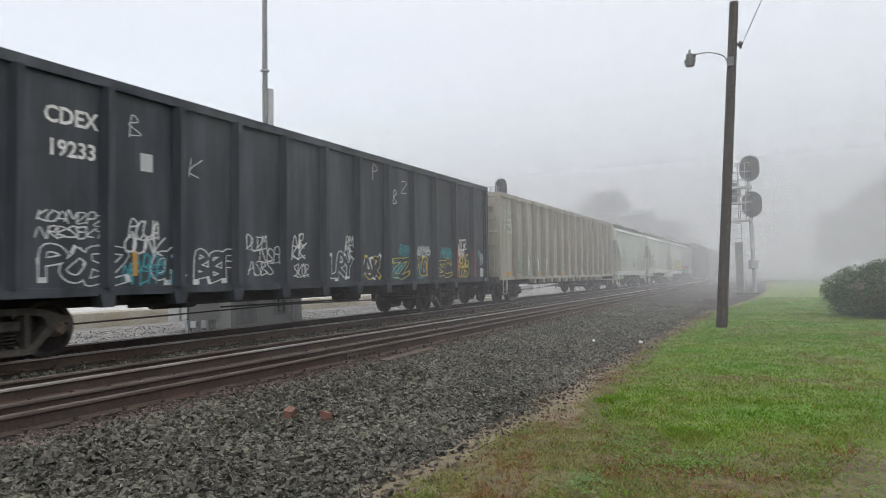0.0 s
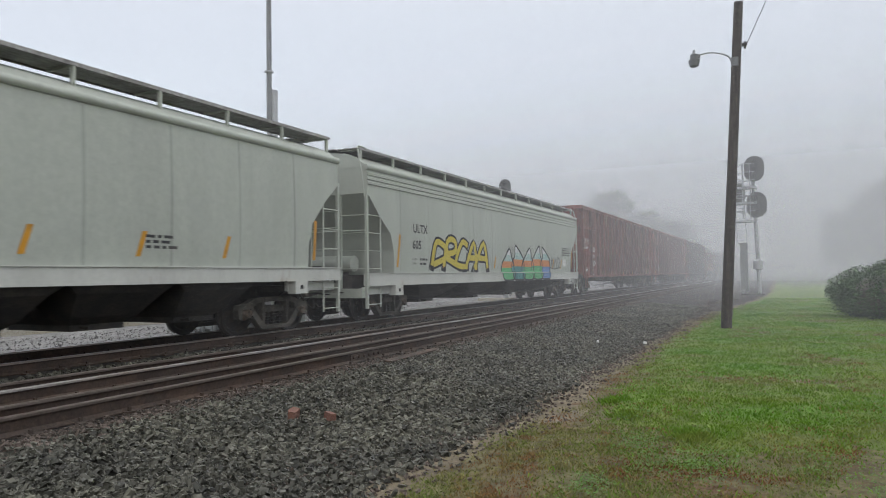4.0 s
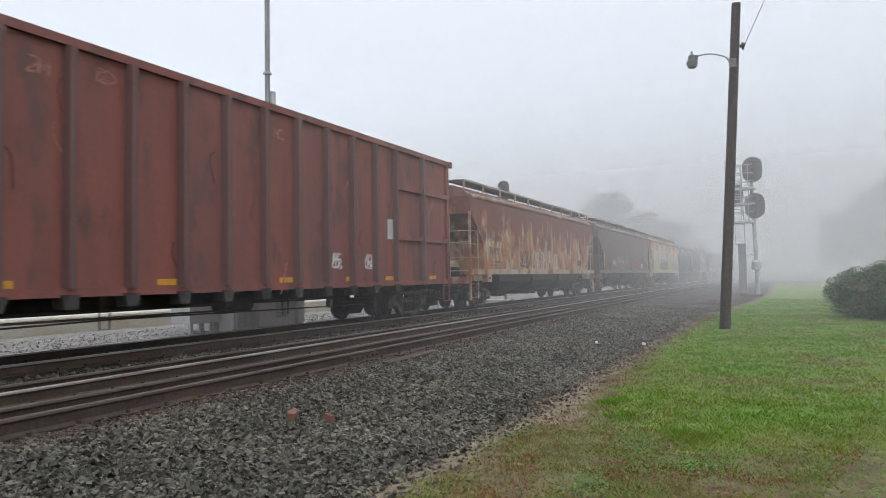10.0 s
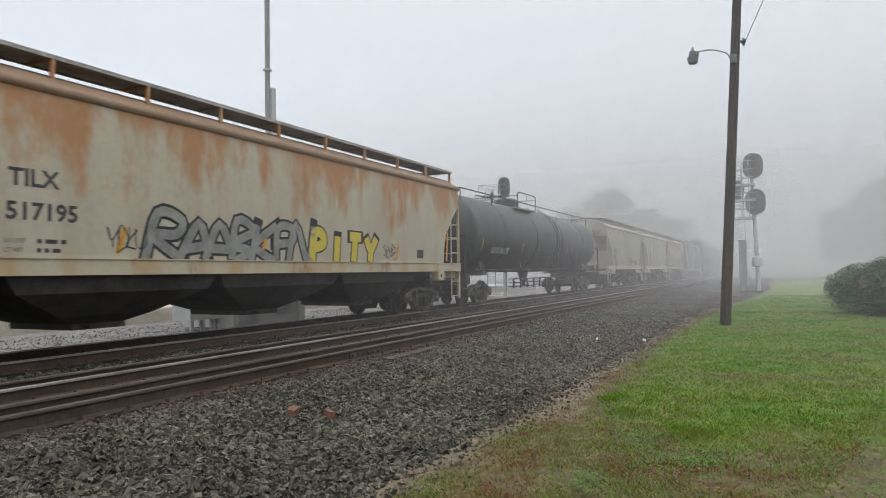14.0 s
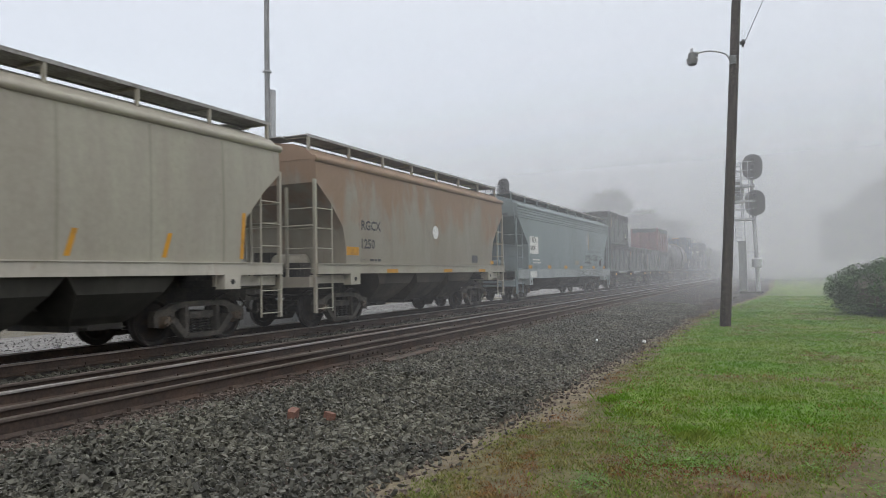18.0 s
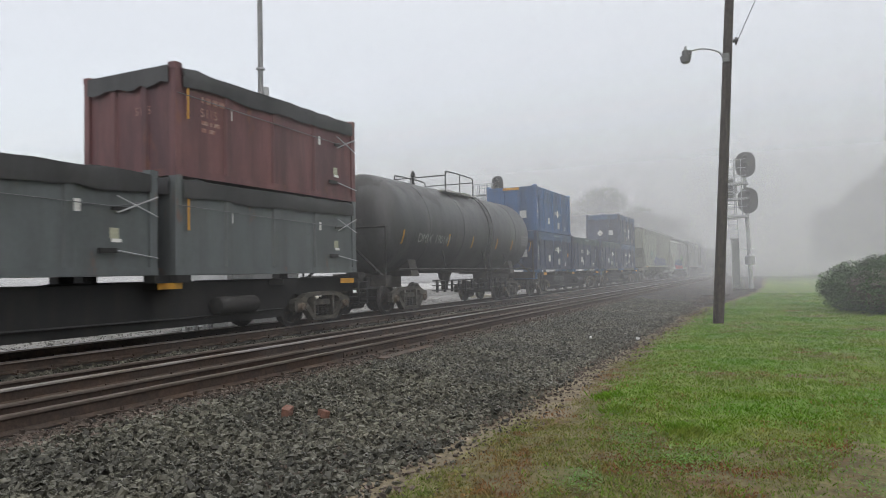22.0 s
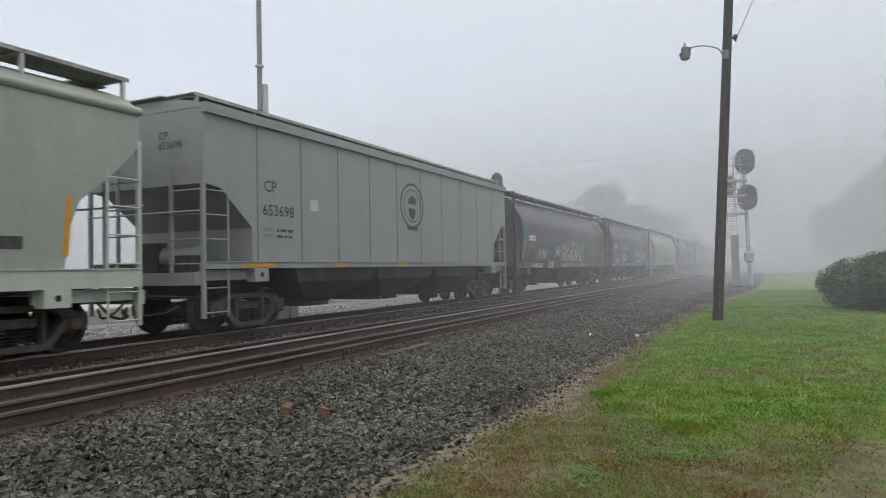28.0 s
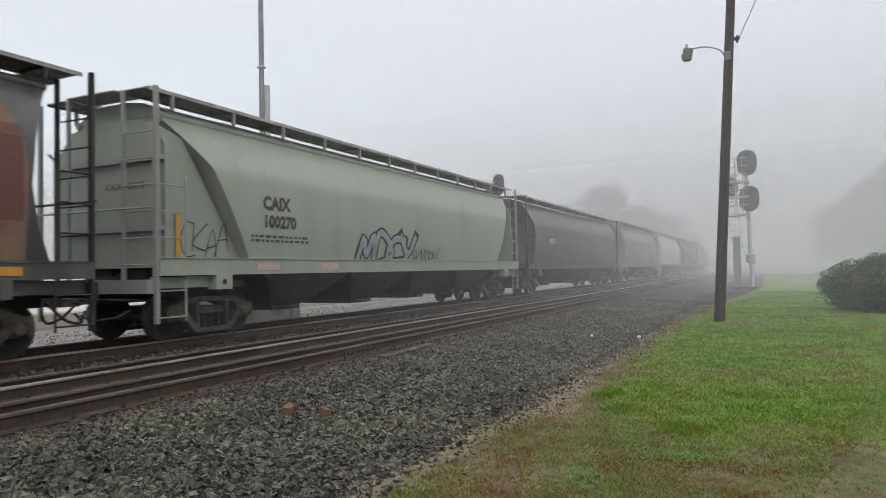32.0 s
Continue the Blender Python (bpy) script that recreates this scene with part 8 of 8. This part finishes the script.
            for x, w in ((442.5, 0.5), (447.0, 0.2), (449.5, 0.2), (453.0, 0.3), (456.6, 0.2)):
                patch(car, "reflector", x - w - mid, x + w - mid, 1.24, 1.36, lambda q: 1.61, M["yellow"], "yellow reflective stripe")
            strips(car, hf, mid, (442.25,), 1.55)

    # sage hopper with long sloping ends, then the tail in the fog
    car, hf, mid = hop(25, "sage grey covered hopper car with long sloping ends", P["sage"], 4.14, "round", CAI, P["sage"], (1.2, 1.5), frame_mat=P["cp_grey"], bays=4, gap=1.05, board_lift=0.34)
    words(car, "CAIX", 461.85 - mid, 2.54, 0.27, hf, D, bold=0.07)
    words(car, "100270", 461.85 - mid, 2.17, 0.25, hf, D, narrow=1.05, bold=0.07)
    bars(car, 461.5 - mid, 1.95, 2, hf, D, 1.8, 0.05)
    scribble(car, 465.3 - mid, 468.2 - mid, 1.25, 2.3, lambda q: hf(q) + 0.02, M["spray_black"], 591, 0.06, 3, M["grey_fill"], 4, "silver sprayed letters with black outline")
    scribble(car, 468.4 - mid, 470.2 - mid, 1.25, 1.8, lambda q: hf(q) + 0.02, M["spray_black"], 592, 0.04)
    for s in (-1, 1):
        x0 = s * (SPAN[25][1] - SPAN[25][0]) / 2
        part("end_sheet", Builder().slab([(-1.4, 1.35), (1.4, 1.35), (1.4, 3.55), (1.05, 3.95), (0, 4.1), (-1.05, 3.95), (-1.4, 3.55)], "x", *sorted((x0 - s * 0.3, x0 - s * 0.33))), P["sage"], car)
        for z in (2.05, 3.3):
            part("end_rib", Builder().box(*sorted((x0 - s * 0.3, x0 - s * 0.2)), -1.38, 1.38, z - 0.05, z + 0.05), P["cp_grey"], car)
    words_on_end(car, "CAIX 100270", 459.2 + 0.3 - mid, 0.1, 2.78, 0.13, D)
    part("end_panel", Builder().slab([(459.35 - mid, 1.5), (461.5 - mid, 1.5), (460.0 - mid, 3.7), (459.35 - mid, 3.9)], "y", -1.3, -1.26), P["sage"], car)
    scribble(car, 459.9 - mid, 461.1 - mid, 1.6, 2.2, lambda q: 1.31, M["spray_black"], 593, 0.03)
    patch(car, "reflector", 459.8 - mid, 459.9 - mid, 1.48, 2.34, lambda q: 1.33, M["yellow"], "yellow reflective stripe")
    for x in (462.0, 464.2):
        patch(car, "data_panel", x - 0.35 - mid, x + 0.35 - mid, 1.28, 1.42, lambda q: 1.605, M["pale_pink"], "faded pink data panel")
    car, hf, mid = hop(26, "black round-sided covered hopper car in thin fog", P["black_hopper"], 4.12, "round", RND, P["black_sill"], (1.18, 1.42), frame_mat=M["black"], board_lift=0.26, gap=1.04)
    words(car, "OFOX", 482.2 - mid, 2.4, 0.22, hf, W)
    for i, pm in ((27, "grey_dark"), (28, "pale_grey"), (29, "black_hopper"), (30, "pale_grey")):
        hop(i, "covered hopper car fading into the fog", P[pm], 4.0, "round", RND, P["grey_dark"])


M["faded_red"] = mat("faded_red_paint", (0.34, 0.10, 0.09), 0.6, 0.0, (0.28, 0.16, 0.14), 0.4, 4, grain=0.1, bump=0.0)
M["pale_aqua"] = mat("pale_aqua_spray", (0.30, 0.46, 0.44), 0.6, 0.0, (0.42, 0.50, 0.47), 0.5, 3, grain=0.1, bump=0.0)
M["lavender"] = mat("lavender_spray", (0.16, 0.18, 0.26), 0.6, 0.0, (0.10, 0.13, 0.24), 0.45, 2.5, grain=0.1, bump=0.0)
M["worn_grey"] = mat("worn_grey_spray", (0.26, 0.265, 0.25), 0.6, 0.0, (0.17, 0.175, 0.17), 0.45, 4, grain=0.1, bump=0.0)
M["spray_faded"] = mat("worn_off_white_spray", (0.33, 0.22, 0.19), 0.7, 0.0, (0.22, 0.09, 0.075), 0.5, 9, grain=0.1, bump=0.0)
M["grey_fill"] = mat("silver_grey_spray", (0.30, 0.31, 0.32), 0.6, 0.0, (0.2, 0.21, 0.22), 0.4, 3, grain=0.1, bump=0.0)
M["spray_grey"] = mat("faded_white_spray", (0.34, 0.27, 0.25), 0.7, 0.0, grain=0.1, bump=0.0)
M["spray_bluegrey"] = mat("blue_grey_spray", (0.17, 0.21, 0.25), 0.6, 0.0, (0.24, 0.28, 0.31), 0.4, 4, grain=0.1, bump=0.0)
M["spray_navy"] = mat("navy_spray", (0.02, 0.04, 0.12), 0.6, 0.0, (0.03, 0.10, 0.3), 0.4, 1.5, grain=0.1, bump=0.0)
M["spray_lime"] = mat("lime_spray", (0.28, 0.50, 0.08), 0.6, 0.0, grain=0.1, bump=0.0)
M["spray_cream"] = mat("cream_spray", (0.42, 0.40, 0.29), 0.6, 0.0, (0.25, 0.28, 0.22), 0.5, 2.5, grain=0.1, bump=0.0)
M["spray_greygreen"] = mat("grey_green_spray", (0.13, 0.155, 0.145), 0.6, 0.0, (0.22, 0.23, 0.21), 0.4, 3, grain=0.1, bump=0.0)
M["navy_letter"] = mat("navy_lettering", (0.04, 0.06, 0.14), 0.6, 0.0, grain=0.1, bump=0.0)
M["grey_letter"] = mat("grey_lettering", (0.26, 0.26, 0.265), 0.6, 0.0, grain=0.1, bump=0.0)
M["scratch"] = mat("rusty_scratch", (0.25, 0.13, 0.075), 0.8, 0.0, (0.34, 0.24, 0.17), 0.5, 6, grain=0.2, bump=0.0)
M["dark_scrape"] = mat("dark_scrape", (0.085, 0.038, 0.033), 0.7, 0.0, (0.15, 0.05, 0.042), 0.4, 8, grain=0.15, bump=0.0)
M["pale_scrape"] = mat("pale_scrape", (0.30, 0.16, 0.13), 0.7, 0.0, (0.21, 0.075, 0.06), 0.5, 9, grain=0.15, bump=0.0)
M["charcoal"] = mat("charcoal_spray", (0.07, 0.075, 0.08), 0.6, 0.0, (0.16, 0.165, 0.17), 0.4, 2.5, grain=0.1, bump=0.0)
M["dim_letter"] = mat("grimy_lettering", (0.12, 0.12, 0.12), 0.7, 0.0, (0.06, 0.06, 0.06), 0.4, 5, grain=0.1, bump=0.0)
M["pale_pink"] = mat("faded_pink_panel", (0.45, 0.32, 0.30), 0.6, 0.0, grain=0.1, bump=0.0)
P["blue_sill"] = paint("pale_blue_sill", (0.34, 0.375, 0.38), 0.0, (0.26, 0.29, 0.295), 0.4)
P["rusty_sill"] = paint("rusty_cream_sill", (0.42, 0.37, 0.29), 0.45, (0.34, 0.25, 0.17), 0.5, 0.7, (0.26, 0.10, 0.05))
P["brown_sill"] = paint("dull_mauve_sill", (0.17, 0.13, 0.115), 0.1, (0.12, 0.10, 0.09), 0.5)
P["tan_sill"] = paint("tan_sill", (0.44, 0.40, 0.30), 0.2, (0.40, 0.29, 0.16), 0.4)
P["black_sill"] = paint("greasy_black_sill", (0.05, 0.045, 0.045), 0.0, (0.09, 0.085, 0.082), 0.5, 0.45)
P["drab_tan"] = paint("dark_tan_bays", (0.075, 0.063, 0.048), 0.0, (0.04, 0.035, 0.028), 0.5, 0.8)
P["flat_dark"] = paint("dark_flatcar_paint", (0.013, 0.014, 0.015), 0.0, (0.022, 0.021, 0.02), 0.4, 0.85)

consist()


def motions():
    """The train runs through at a steady pace; wheels roll while their car is near."""
    for ob, s, y, z in MOVERS:
        walk(ob, [(float(t), pose(s - travelled(t), y, z)) for t in range(-1, 34)])
    for w, s, x in WHEELSETS:
        near = [k / 30 for k in range(0, 961) if -2 < s - travelled(k / 30) < 34]
        if not near:
            continue
        turn = lambda t: pose(x, 0, 0.445, 0, -math.degrees((travelled(t)) / 0.44) % 360, 0)
        rows = [(t, turn(t)) for t in near]
        first = [(0.0, turn(near[0]))] if near[0] > 0 else []
        last = [(32.0, turn(near[-1]))] if near[-1] < 32 else []
        walk(w, first + rows + last)


motions()
